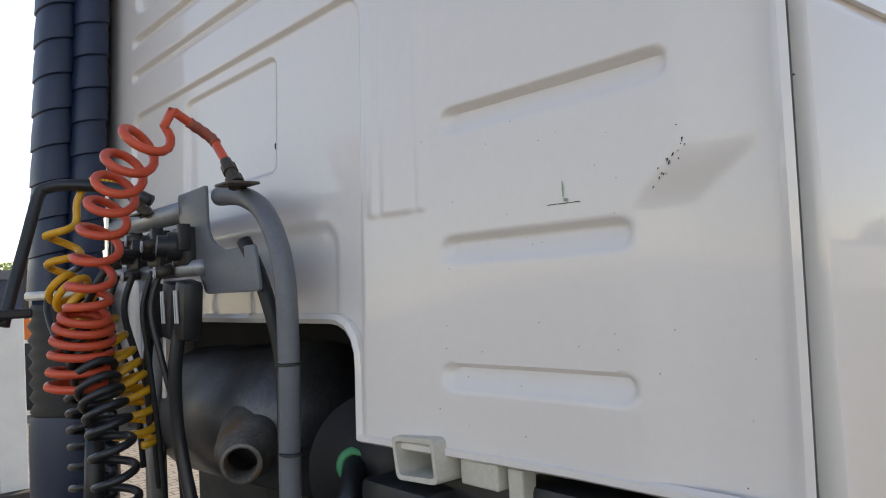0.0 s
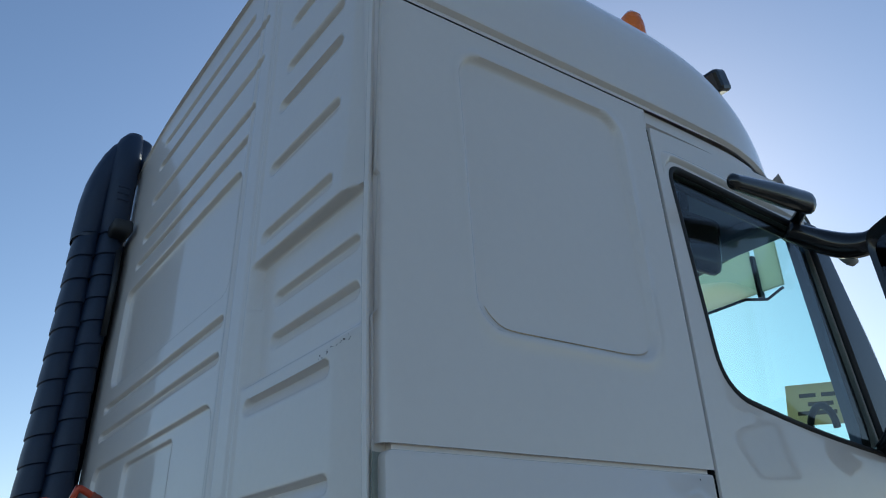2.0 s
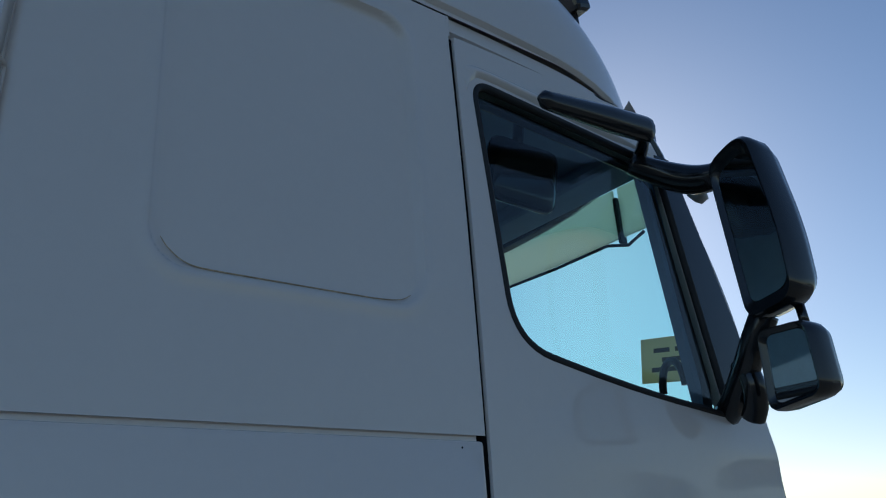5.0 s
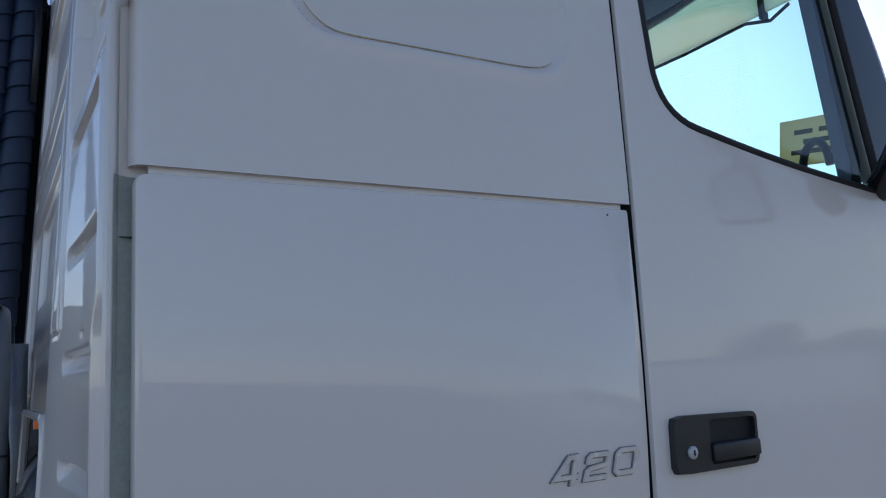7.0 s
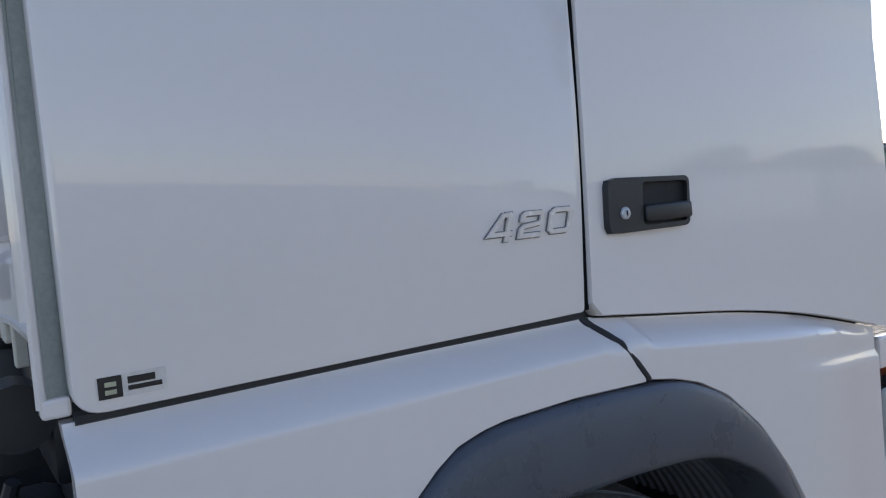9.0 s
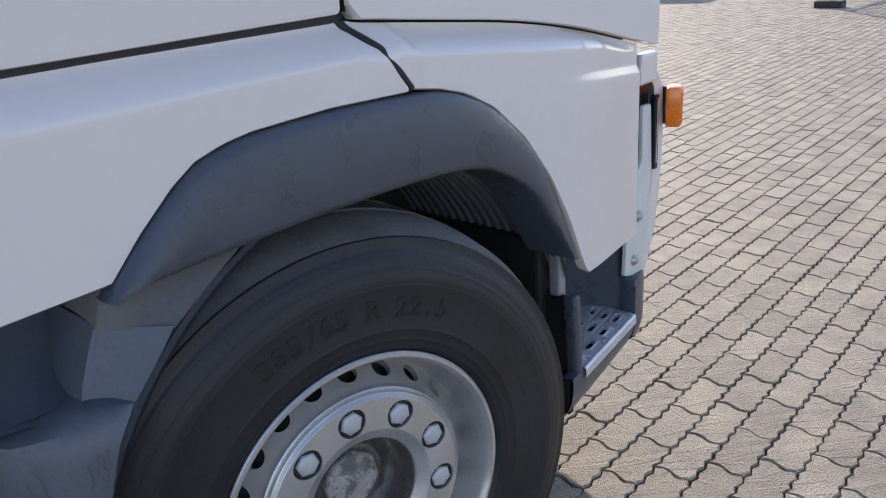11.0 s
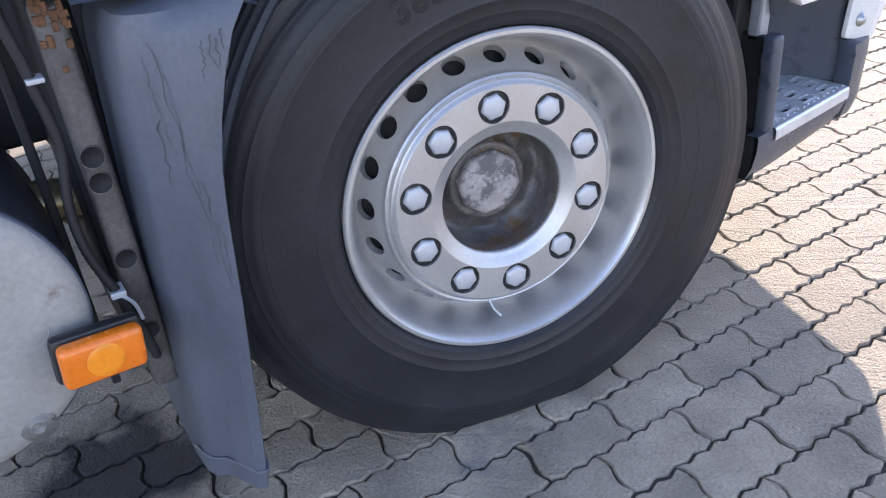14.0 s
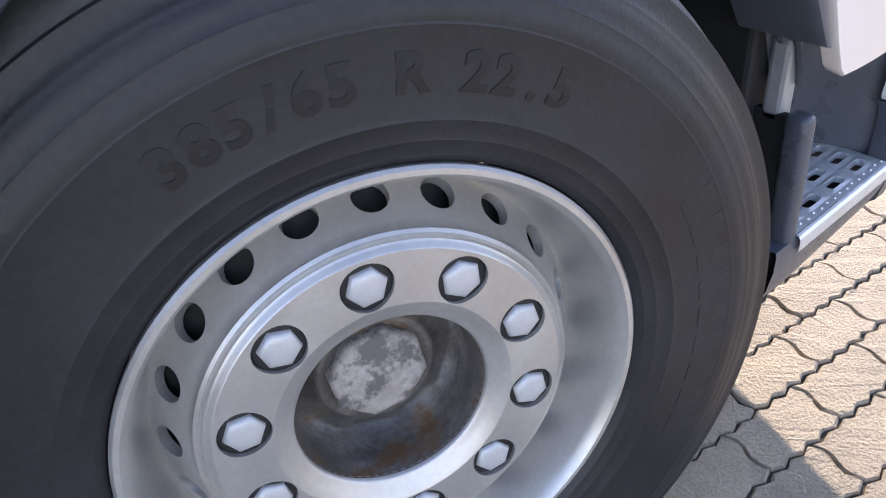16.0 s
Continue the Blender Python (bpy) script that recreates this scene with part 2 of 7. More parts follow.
cloud = fn.new("ShaderNodeTexNoise")
cloud.inputs["Scale"].default_value, cloud.inputs["Detail"].default_value = 0.35, 8.0
fl.new(fco, cloud.inputs["Vector"])
tone = fn.new("ShaderNodeMapRange")
tone.inputs["From Min"].default_value, tone.inputs["From Max"].default_value, tone.inputs["To Min"].default_value, tone.inputs["To Max"].default_value = 0.3, 0.7, 0.8, 1.15
fl.new(cloud.outputs["Fac"], tone.inputs["Value"])
scale_ = fn.new("ShaderNodeVectorMath")
scale_.operation = "SCALE"
fl.new(brick.outputs["Color"], scale_.inputs[0])
fl.new(tone.outputs["Result"], scale_.inputs["Scale"])
fl.new(scale_.outputs["Vector"], fn["Principled BSDF"].inputs["Base Color"])
fn["Principled BSDF"].inputs["Roughness"].default_value = 0.75
bm = bmesh.new()
inner = [(-2.5, -4.0), (1.2, -4.0), (1.2, -7.1), (20.6, -7.1), (20.6, 12.3), (15.0, 12.3), (1.2, 4.0), (-2.5, 4.0)]
ring_in = [bm.verts.new((x, y, -0.008)) for x, y in inner]
ring_out = [bm.verts.new((x, y, -0.008)) for x, y in ((-2000, -2000), (2000, -2000), (2000, 2000), (-2000, 2000))]
edges = [bm.edges.new((r[k - 1], r[k])) for r in (ring_in, ring_out) for k in range(len(r))]
bmesh.ops.triangle_fill(bm, use_beauty=True, use_dissolve=False, edges=edges, normal=(0, 0, 1))
def within(p):
    inside_ = False
    for (ax, ay), (bx, by) in zip(inner, inner[1:] + inner[:1]):
        if (ay > p.y) != (by > p.y) and p.x < ax + (bx - ax) * (p.y - ay) / (by - ay):
            inside_ = not inside_
    return inside_
near_face = [f for f in bm.faces if within(f.calc_center_median())]
bmesh.ops.delete(bm, geom=near_face, context="FACES_ONLY")
for f in bm.faces:
    f.material_index = 1
bm.faces.new(ring_in)
bmesh.ops.recalc_face_normals(bm, faces=bm.faces)
if sum(f.normal.z for f in bm.faces) < 0:
    bmesh.ops.reverse_faces(bm, faces=bm.faces)
tagged(part("ground", bm, [JOINT, FAR_PAVING]), "wide yard of beige concrete block paving", "ground", kind="structure")


# ---- the truck ----
truck = thing("truck", "white high-roof truck tractor unit with a sleeper cab, parked on paving", "truck")


def side_y(z):
    """How far the cab's side lies in at a height: it leans in a little towards the roof."""
    return 0.014 * max(z - 1.45, 0.0) ** 1.6


def on_side(x, z, off=0.0):
    return Vector((x, side_y(z) + off, z))


def rear_x(z):
    return -0.02 + 0.045 * (z - 2.0)


def pull(y, z):
    """How far the wall's corner stands ahead of its middle, which is crowned."""
    return max(0.017 - 0.045 * (z - 2.0), 0.0) * (1 - step(0.25, 0.9, y))


def shift(y, z):
    return pull(y, z) * (y + 0.344) / 0.777


def wall_x(y, z):
    return rear_x(z) + pull(y, z)


def side_panel(name, corners, material, label="", off=0.0, back=0.03, edge=0.006):
    bm = bmesh.new()
    ring = slab(bm, rounded(corners), lambda x, z, o: on_side(x, z, o + off), edge=edge, back=back)
    f = bm.faces.new(ring)
    if f.normal.y > 0:
        bmesh.ops.reverse_faces(bm, faces=bm.faces)
    bmesh.ops.recalc_face_normals(bm, faces=bm.faces)
    return part(name, bm, material, truck, label, smooth=35)


# upper side panel with a pressed field
def upper_side():
    nx, nz = 130, 140
    rows = []
    def press(x, z):
        d = max(abs(x - 0.525) - 0.275 + 0.075, 0), max(abs(z - 2.625) - 0.35 + 0.075, 0)
        out = math.hypot(*d) - 0.075 + (min(max(abs(x - 0.525) - 0.2, abs(z - 2.625) - 0.275), 0))
        return 0.014 * (1 - step(-0.012, 0.001, out)) - 0.004 * math.exp(-((out - 0.006) / 0.014) ** 2)
    for i in range(nz + 1):
        z = 2.037 + (3.048 - 2.037) * i / nz
        row = []
        for j in range(nx + 1):
            x = 0.035 + (0.885 + 0.004 * math.sin(math.pi * i / nz)) * j / nx
            row.append(on_side(x, z, press(x, z)))
        a, b = row[0].copy(), row[-1].copy()
        row = [a + Vector((-0.016, 0.035, 0)), a + Vector((-0.014, 0.012, 0)), a + Vector((-0.006, 0.003, 0))] + row + [b + Vector((0.004, 0.006, 0)), b + Vector((0.004, 0.03, 0))]
        rows.append(row)
    lo = [p + Vector((0, 0.03, 0.004)) for p in rows[0]]
    hi = [p + Vector((0, 0.03, 0)) for p in rows[-1]]
    bm = from_grid([lo] + rows + [hi])
    return part("side_panel", bm, WHITE, truck, smooth=50)


upper_side()
# thin tan line along the lower edge of the pressed field
dust_line = [(0.276, 2.330), (0.290, 2.312), (0.315, 2.294), (0.35, 2.287), (0.45, 2.286), (0.60, 2.286), (0.70, 2.287), (0.745, 2.293), (0.768, 2.305)]
bm = bmesh.new()
dl = smooth_line([(x, 0, z) for x, z in dust_line], 6)
sweep(bm, [on_side(p.x, p.z, 0.0096) for p in dl], [0.0004 + 0.0011 * math.sin(math.pi * k / (len(dl) - 1)) ** 0.5 for k in range(len(dl))], 6)
part("dust_line", bm, mat("tan_line_colour", (0.50, 0.39, 0.25), 0.9, vary=0.3, scale=30), truck, "thin tan line")
side_panel("side_panel", [(0.028, 1.385, 0.04), (0.893, 1.392, 0.01), (0.914, 1.70, 0.2), (0.915, 2.027, 0.008), (0.026, 2.027, 0.02)], WHITE, "lower white cab side panel")

# dark inner shell behind the seams
bm = bmesh.new()
box(bm, 0.06, 1.95, 0.055, 0.075, 1.36, 2.1)
box(bm, 0.06, 1.0, 0.075, 0.095, 2.0, 3.06)
part("inner_shell", bm, DARK, truck)
bm = bmesh.new()
box(bm, 0.045, 0.905, 0.016, 0.05, 2.015, 2.05)
part("seam_strip", bm, WHITE, truck)

# door with its window opening
WINDOW = [(0.985, 2.885, 0.06), (1.68, 2.845, 0.05), (1.79, 2.12, 0.05), (1.40, 2.165, 0.5), (1.03, 2.235, 0.11)]
DOOR = [(0.936, 2.993, 0.01), (1.62, 3.0, 0.05), (1.86, 2.60, 0.3), (1.955, 2.15, 0.3), (1.99, 1.19, 0.01), (1.50, 1.315, 0.6), (0.907, 1.385, 0.012), (0.933, 2.03, 0.5), (0.940, 2.45, 0.6)]


def star(outline, c, n):
    """The outline sampled by angle round c, with its own corners kept."""
    out = []
    m = len(outline)
    for k in range(n):
        a = 2 * math.pi * k / n
        d = Vector((math.cos(a), math.sin(a)))
        best = None
        for i in range(m):
            p, q = outline[i - 1], outline[i]
            e = q - p
            den = d.x * e.y - d.y * e.x
            if abs(den) < 1e-9:
                continue
            w = p - c
            t = (w.x * e.y - w.y * e.x) / den
            u = (w.x * d.y - w.y * d.x) / den
            if t > 0 and -1e-6 <= u <= 1 + 1e-6:
                best = t if best is None else max(best, t)
        out.append(c + d * (best or 0.1))
    return out


def door_skin():
    c, n = Vector((1.36, 2.5)), 240
    o, w = star(rounded(DOOR, 8), c, n), star(rounded(WINDOW, 8), c, n)
    rings = []
    def bulge(p, z_in):
        return -0.006 * math.exp(-((p.y - 2.03) / 0.05) ** 2) * step(1.0, 1.2, p.x) - 0.004 * step(2.0, 1.6, p.y)
    for s in range(13):
        t = s / 12
        rings.append([on_side(*(w[k].lerp(o[k], t)), bulge(w[k].lerp(o[k], t), t)) for k in range(n)])
    first = [p + Vector((0, 0.045, 0)) for p in rings[0]]
    last = [p + Vector((0, 0.008, 0)) + 0.003 * (Vector((p.x - 1.36, 0, p.z - 2.1)).normalized()) for p in rings[-1]]
    end = [p + Vector((0, 0.03, 0)) for p in last]
    rows = [[*r, r[0]] for r in [first] + rings + [last, end]]
    bm = from_grid(rows)
    bmesh.ops.remove_doubles(bm, verts=bm.verts, dist=1e-5)
    bmesh.ops.recalc_face_normals(bm, faces=bm.faces)
    return part("door", bm, WHITE, truck, "white cab door with a dark recessed handle", smooth=40)


door = door_skin()
# black strip that paints the shade in the gap ahead of the side panels
bm = bmesh.new()
sweep(bm, [on_side(x, z, 0.0165) for x, z in ((0.900, 1.395), (0.910, 1.55), (0.918, 1.72), (0.924, 2.03), (0.929, 2.45), (0.929, 2.985))], 0.012, 8)
part("door_seal", bm, mat("gap_black", (0.006, 0.006, 0.007), 0.8, spec=0.1), truck, "black strip standing in for the shaded door gap")


# rear wall with its pressed ribs and fields
def slot(y, z, y0, y1, zc, h=0.044, depth=0.020):
    dy = max(abs(y - (y0 + y1) / 2) - (y1 - y0) / 2 + h / 2, 0.0)
    dz = z - zc
    d = math.hypot(dy, dz) - h / 2
    lean = 0.12 + 0.88 * min(max((dz + h / 2) / h, 0.0), 1.0)
    return -depth * (1 - step(-0.009, 0.0, d)) * lean


def field(y, z, y0, y1, z0, z1, r, depth, soft=0.012):
    a, b = abs(y - (y0 + y1) / 2) - (y1 - y0) / 2 + r, abs(z - (z0 + z1) / 2) - (z1 - z0) / 2 + r
    d = math.hypot(max(a, 0), max(b, 0)) + min(max(a, b), 0) - r
    return -depth * (1 - step(-soft, 0.0, d))


RIGHT_SLOTS = [(1.60, 0.20, 0.545), (1.79, 0.20, 0.54), (1.985, 0.145, 0.54), (2.20, 0.15, 0.55), (2.345, 0.092, 0.50), (2.45, 0.097, 0.50), (2.622, 0.175, 0.545), (2.815, 0.16, 0.535), (3.0, 0.165, 0.515), (3.115, 0.17, 0.49), (3.27, 0.2, 0.49), (3.42, 0.2, 0.49)]
LEFT_SLOTS = [(3.54, 0.8, 1.72), (3.435, 0.66, 1.74), (3.284, 0.668, 1.76), (3.13, 0.70, 1.80), (3.03, 0.72, 1.84), (2.48, 0.755, 1.93), (2.378, 0.755, 1.93)]


def rear_relief(y, z):
    h = 0.0
    if y < 0.62:
        low_t, high_t = step(1.89, 1.815, z), step(2.58, 2.72, z)
        ya = 0.134 + 0.060 * low_t - 0.02 * high_t
        yb = 0.052 + 0.076 * low_t - 0.01 * high_t
        flank = -0.020 * min(max((ya - y) / (ya - yb), 0.0), 1.0)
        recess = field(y, z, -0.09, 0.582, 2.246, 2.572, 0.02, 0.030, 0.03 if z < 2.45 else 0.014)
        h += min(flank, recess)
        for zc, a, b in RIGHT_SLOTS:
            if abs(z - zc) < 0.04:
                h += slot(y, z, a, b, zc)
    if y > 0.62:
        for zc, a, b in LEFT_SLOTS:
            if abs(z - zc) < 0.04:
                h += slot(y, z, a, b, zc, 0.038, 0.018)
        h += field(y, z, 0.745, 1.905, 2.555, 2.945, 0.05, 0.016, 0.010)
        h += field(y, z, 0.757, 1.93, 1.40, 2.268, 0.06, 0.012, 0.008)
        h += field(y, z, 1.08, 1.565, 1.985, 2.235, 0.03, 0.010, 0.008)
        h += field(y, z, 0.84, 1.75, 1.40, 1.875, 0.06, 0.006, 0.03)
    h += 0.004 * step(0.575, 0.59, y) * step(0.74, 0.72, y) * step(1.855, 1.862, z)
    h -= 0.005 * (math.exp(-((y - 0.605) / 0.006) ** 2) + math.exp(-((y - 0.70) / 0.006) ** 2)) * step(1.855, 1.862, z)
    h += 0.010 * step(0.03, 0.022, y)
    h -= 0.05 * step(2.10, 2.24, y) ** 2
    return h


def rear_wall():
    ys = [0.008 + 0.008 * j for j in range(279)]
    zs = [1.486 + 0.004 * i for i in range(541)]
    def inside(y, z):
        d = math.hypot(max(0.845 - y, 0), max(z - 1.615, 0)) if y < 0.845 and z > 1.615 else 0
        return 0.775 < y < 1.66 and z < 1.685 and d < 0.07
    pts = [[Vector((wall_x(y, z) - rear_relief(y, z), y + shift(y, z), z)) for y in ys] for z in zs]
    bm = from_grid(pts, keep=lambda i, j: not inside(ys[j] + 0.004, zs[i] + 0.002))
    bmesh.ops.recalc_face_normals(bm, faces=bm.faces)
    if sum(f.normal.x for f in bm.faces) > 0:
        bmesh.ops.reverse_faces(bm, faces=bm.faces)
    wall = part("rear_wall", bm, WHITE_REAR, truck, "white ribbed rear cab wall with scratches and paint chips", smooth=60)
    # folded lip round the opening and along the lower edge
    bm = bmesh.new()
    line = [(0.77, 1.484), (0.772, 1.60)] + [(0.845 - 0.072 * math.cos(a), 1.615 + 0.072 * math.sin(a)) for a in (0.2, 0.6, 1.0, 1.4)] + [(0.86, 1.689), (1.66, 1.689), (1.664, 1.484)]
    sweep(bm, [(wall_x(y, z) + 0.006, y + shift(y, z), z) for y, z in line], 0.011, 6)
    sweep(bm, [(wall_x(y, 1.486) + 0.004, y + shift(y, 1.486), 1.487) for y in (0.01, 0.15, 0.3, 0.45, 0.56, 0.66, 0.77)], 0.009, 6)
    part("edge_fold", bm, WHITE_REAR, wall)
    return wall


rear = rear_wall()

# paint chips and scrapes on the rear wall
bm = bmesh.new()
rnd = random.Random(4)
def chip(y, z, w, h, tilt=0.0):
    n, x = 7, wall_x(y, z) - rear_relief(y, z) - 0.0012
    y += shift(y, z)
    vs = []
    for k in range(n):
        a = 2 * math.pi * k / n
        r = rnd.uniform(0.6, 1.1)
        u, v = r * w * math.cos(a), r * h * math.sin(a)
        vs.append(bm.verts.new((x, y + u * math.cos(tilt) - v * math.sin(tilt), z + u * math.sin(tilt) + v * math.cos(tilt))))
    bm.faces.new(vs)
for k in range(26):
    t = rnd.random()
    chip(0.085 + 0.11 * t + rnd.gauss(0, 0.004), 2.246 - 0.02 * t + rnd.gauss(0, 0.003), rnd.uniform(0.0006, 0.003), rnd.uniform(0.0005, 0.002))
for k in range(20):
    t = rnd.random()
    chip(0.125 + 0.045 * t + rnd.gauss(0, 0.002), 1.895 - 0.055 * t + rnd.gauss(0, 0.003), rnd.uniform(0.0005, 0.0012), rnd.uniform(0.0006, 0.003), 0.5)
for k in range(34):
    chip(rnd.uniform(0.05, 0.6), rnd.uniform(1.5, 2.0), rnd.uniform(0.0005, 0.0014), rnd.uniform(0.0005, 0.0014))
for k in range(6):
    chip(0.278 + 0.009 * k, 1.838 + rnd.gauss(0, 0.0005), 0.007, 0.0007)
chip(1.083, 2.043, 0.008, 0.009)
chip(1.085, 2.055, 0.003, 0.003)
tagged(part("paint_chip", bm, DARK, rear, "dark paint chips"), kind="stuff")
bm = bmesh.new()
chip(0.302, 1.856, 0.0016, 0.016)
chip(0.297, 1.842, 0.006, 0.003)
part("paint_scrape", bm, mat("green_scrape", (0.25, 0.33, 0.22), 0.5), rear, "faint green scrape")

# corner post between the rear wall and the side
def corner_post():
    rows = []
    for i in range(29):
        z = 1.40 + 2.2 * i / 28
        x, y = rear_x(z), side_y(z)
        c = y + shift(0.01, z)
        x += pull(0.01, z)
        prof = [(x + 0.012, c + 0.018), (x - 0.003, c + 0.016), (x - 0.007, c + 0.008), (x - 0.003, c + 0.0), (x + 0.005, c + 0.003), (x + 0.012, c + 0.012), (x + 0.026, c + 0.018), (0.06, c + 0.022)]
        rows.append([Vector((a, b, z)) for a, b in prof])
    bm = from_grid(rows)
    return part("corner_post", bm, WHITE, truck, smooth=40)


corner_post()
SEALANT = mat("grey_sealant", (0.36, 0.385, 0.35), 0.55, vary=0.15, scale=8)
rows = []
for k in range(11):
    z = 1.412 + 0.612 * k / 10
    x, c = wall_x(0.01, z), side_y(z) + shift(0.01, z)
    rows.append([Vector((x + a, c + b, z)) for a, b in ((0.0055, 0.0015), (0.0125, 0.0100), (0.026, 0.0160), (0.05, 0.0195))])
seal_ob = part("corner_seal", from_grid(rows), SEALANT, truck, "grey-green sealant in the corner channel", smooth=60)
bm = bmesh.new()
box(bm, wall_x(0, 1.94) + 0.012, 0.034, side_y(1.94) + shift(0.01, 1.94) + 0.010, side_y(1.94) + shift(0.01, 1.94) + 0.02, 1.9394, 1.9406)
part("seal_joint", bm, SOFT_BLACK, seal_ob)
# end cap of the post
bm = bmesh.new()
box(bm, -0.006, 0.03, 0.02, 0.05, 1.386, 1.412, 0.005)
part("post_foot", bm, WHITE, truck)


# roof: sides rolled in, falling away to the front
def roof_height(x):
    return 3.66 + 0.06 * step(0.0, 0.6, x) - 0.70 * max(x - 1.0, 0) ** 2.2 * 0.92


def roof():
    rows = []
    n = 26
    for i in range(61):
        x = 0.045 + 1.99 * i / 60
        H = max(roof_height(x), 3.075)
        D = 0.03 + 0.30 * max((x - 1.25) / 0.75, 0) ** 2.2
        p = 3.4
        row = []
        for side in (0, 1):
            seq = range(n + 1) if side == 0 else range(n - 1, -1, -1)
            for k in seq:
                a = (k / n) ** 1.0 * math.pi / 2
                v = math.sin(a) ** (2 / p)
                u = math.cos(a) ** (2 / p) if k < n else 0.0
                y = D + (1.2 - D) * (1 - u)
                row.append(Vector((x, y if side == 0 else 2.4 - y, 3.054 + (H - 3.054) * v)))
        rows.append(row)
    a = rows[0]
    back = [Vector((rear_x(p.z) + 0.004, p.y + 0.012 * (1 if p.y < 1.2 else -1), p.z - 0.006)) for p in a]
    inner = [Vector((p.x + 0.03, p.y, p.z - 0.03)) for p in back]
    bm = from_grid([inner, back] + rows)
    bmesh.ops.recalc_face_normals(bm, faces=bm.faces)
    if sum(f.normal.z for f in bm.faces) < 0:
        bmesh.ops.reverse_faces(bm, faces=bm.faces)
    return part("roof", bm, WHITE, truck, "white high roof falling to the front", smooth=50)


roof()
# drip rail along the roof seam
bm = bmesh.new()
sweep(bm, [(x, side_y(3.0) + 0.022 + 0.012 * step(1.2, 1.7, x), 3.052 - 0.05 * max(x - 0.95, 0) ** 1.6) for x in (0.05, 0.4, 0.8, 1.0, 1.2, 1.4, 1.6)], 0.003, 6)
part("seam_gap", bm, SOFT_BLACK, truck)
rows = []
for k in range(19):
    x = 0.05 + 1.60 * k / 18
    z = 3.075 - 0.05 * max(x - 0.95, 0) ** 1.6
    y = 0.024 + 0.30 * max((x - 1.25) / 0.75, 0) ** 2.2
    rows.append([Vector((x, y + 0.03, z + 0.016)), Vector((x, y - 0.001, z + 0.012)), Vector((x, y - 0.007, z + 0.006)), Vector((x, y - 0.006, z)), Vector((x, y + 0.006, z - 0.010))])
part("roof_moulding", from_grid(rows), WHITE, truck, "narrow white moulding along the roof seam", smooth=40)
bm = bmesh.new()
rows = []
for k in range(15):
    x = 0.93 + 0.69 * k / 14
    z = 3.046 - 0.05 * max(x - 0.95, 0) ** 1.6
    y = side_y(3.0) + 0.015 + 0.10 * max((x - 1.3) / 0.5, 0) ** 2
    rows.append([Vector((x, y + 0.02, z + 0.012)), Vector((x, y - 0.002, z + 0.008)), Vector((x, y - 0.003, z - 0.030)), Vector((x, y + 0.02, z - 0.038))])
part("roof_rail", from_grid(rows), WHITE, truck, smooth=40)
bm = bmesh.new()
box(bm, 0.916, 0.928, side_y(3.0) + 0.0, 0.06, 2.99, 3.05, 0.003)
part("rail_end", bm, WHITE, truck)

# roof horn and beacon
bm = bmesh.new()
box(bm, 1.585, 1.665, 0.15, 0.26, 3.47, 3.56, 0.016, 2, Matrix.Translation((1.62, 0.2, 3.5)) @ Matrix.Rotation(radians(-20), 4, "Y") @ Matrix.Translation((-1.62, -0.2, -3.5)))
box(bm, 1.60, 1.64, 0.19, 0.23, 3.36, 3.48, 0.005)
part("roof_lamp", bm, GLOSS_BLACK, truck, "small black lamp on the roof edge")
bm = bmesh.new()
sweep(bm, [(1.30, 0.28, 3.55), (1.30, 0.28, 3.70), (1.30, 0.28, 3.74), (1.30, 0.28, 3.765)], [0.045, 0.045, 0.038, 0.018], 14)
part("beacon", bm, ORANGE, truck, "small orange roof beacon", smooth=40)


# front of the cab: windscreen and front panel as one curved surface
def pillar_x(z):
    t = [(0.95, 2.0), (1.19, 1.985), (1.7, 1.975), (2.09, 1.955), (2.35, 1.905), (2.6, 1.83), (2.886, 1.735), (3.06, 1.62)]
    for (a, b), (c, d) in zip(t, t[1:]):
        if z <= c:
            return b + (d - b) * (z - a) / (c - a)
    return t[-1][1]


def front_point(s, z, off=0.0):
    y = side_y(z) + 0.012 + (2.4 - 2 * side_y(z) - 0.024) * s
    return Vector((pillar_x(z) + (0.30 - 0.05 * (z - 2)) * (1 - abs(2 * s - 1) ** 3.2) - off, y, z))


def front_sheet(z0, z1, nz, s0, s1, ns, off=0.0):
    return from_grid([[front_point(s0 + (s1 - s0) * j / ns, z0 + (z1 - z0) * i / nz, off) for j in range(ns + 1)] for i in range(nz + 1)])


part("front_panel", front_sheet(1.21, 2.12, 8, 0, 1, 40), WHITE, truck, smooth=50)
bm = front_sheet(2.12, 2.96, 12, 0.02, 0.98, 40)
GLASS = bpy.data.materials.new("tinted_glass")
GLASS.use_nodes = True
gn, gl = GLASS.node_tree.nodes, GLASS.node_tree.links
clear, shine, fres, gmix = gn.new("ShaderNodeBsdfTransparent"), gn.new("ShaderNodeBsdfGlossy"), gn.new("ShaderNodeFresnel"), gn.new("ShaderNodeMixShader")
clear.name = "tint"
clear.inputs["Color"].default_value = (0.72, 0.88, 0.90, 1)
shine.inputs["Roughness"].default_value, fres.inputs["IOR"].default_value = 0.015, 1.7
for a, b in ((fres.outputs[0], gmix.inputs[0]), (clear.outputs[0], gmix.inputs[1]), (shine.outputs[0], gmix.inputs[2]), (gmix.outputs[0], gn["Material Output"].inputs["Surface"])):
    gl.new(a, b)
SCREEN = GLASS.copy()
SCREEN.name = "windscreen_glass"
for link in list(SCREEN.node_tree.nodes["Mix Shader"].inputs[0].links):
    SCREEN.node_tree.links.remove(link)
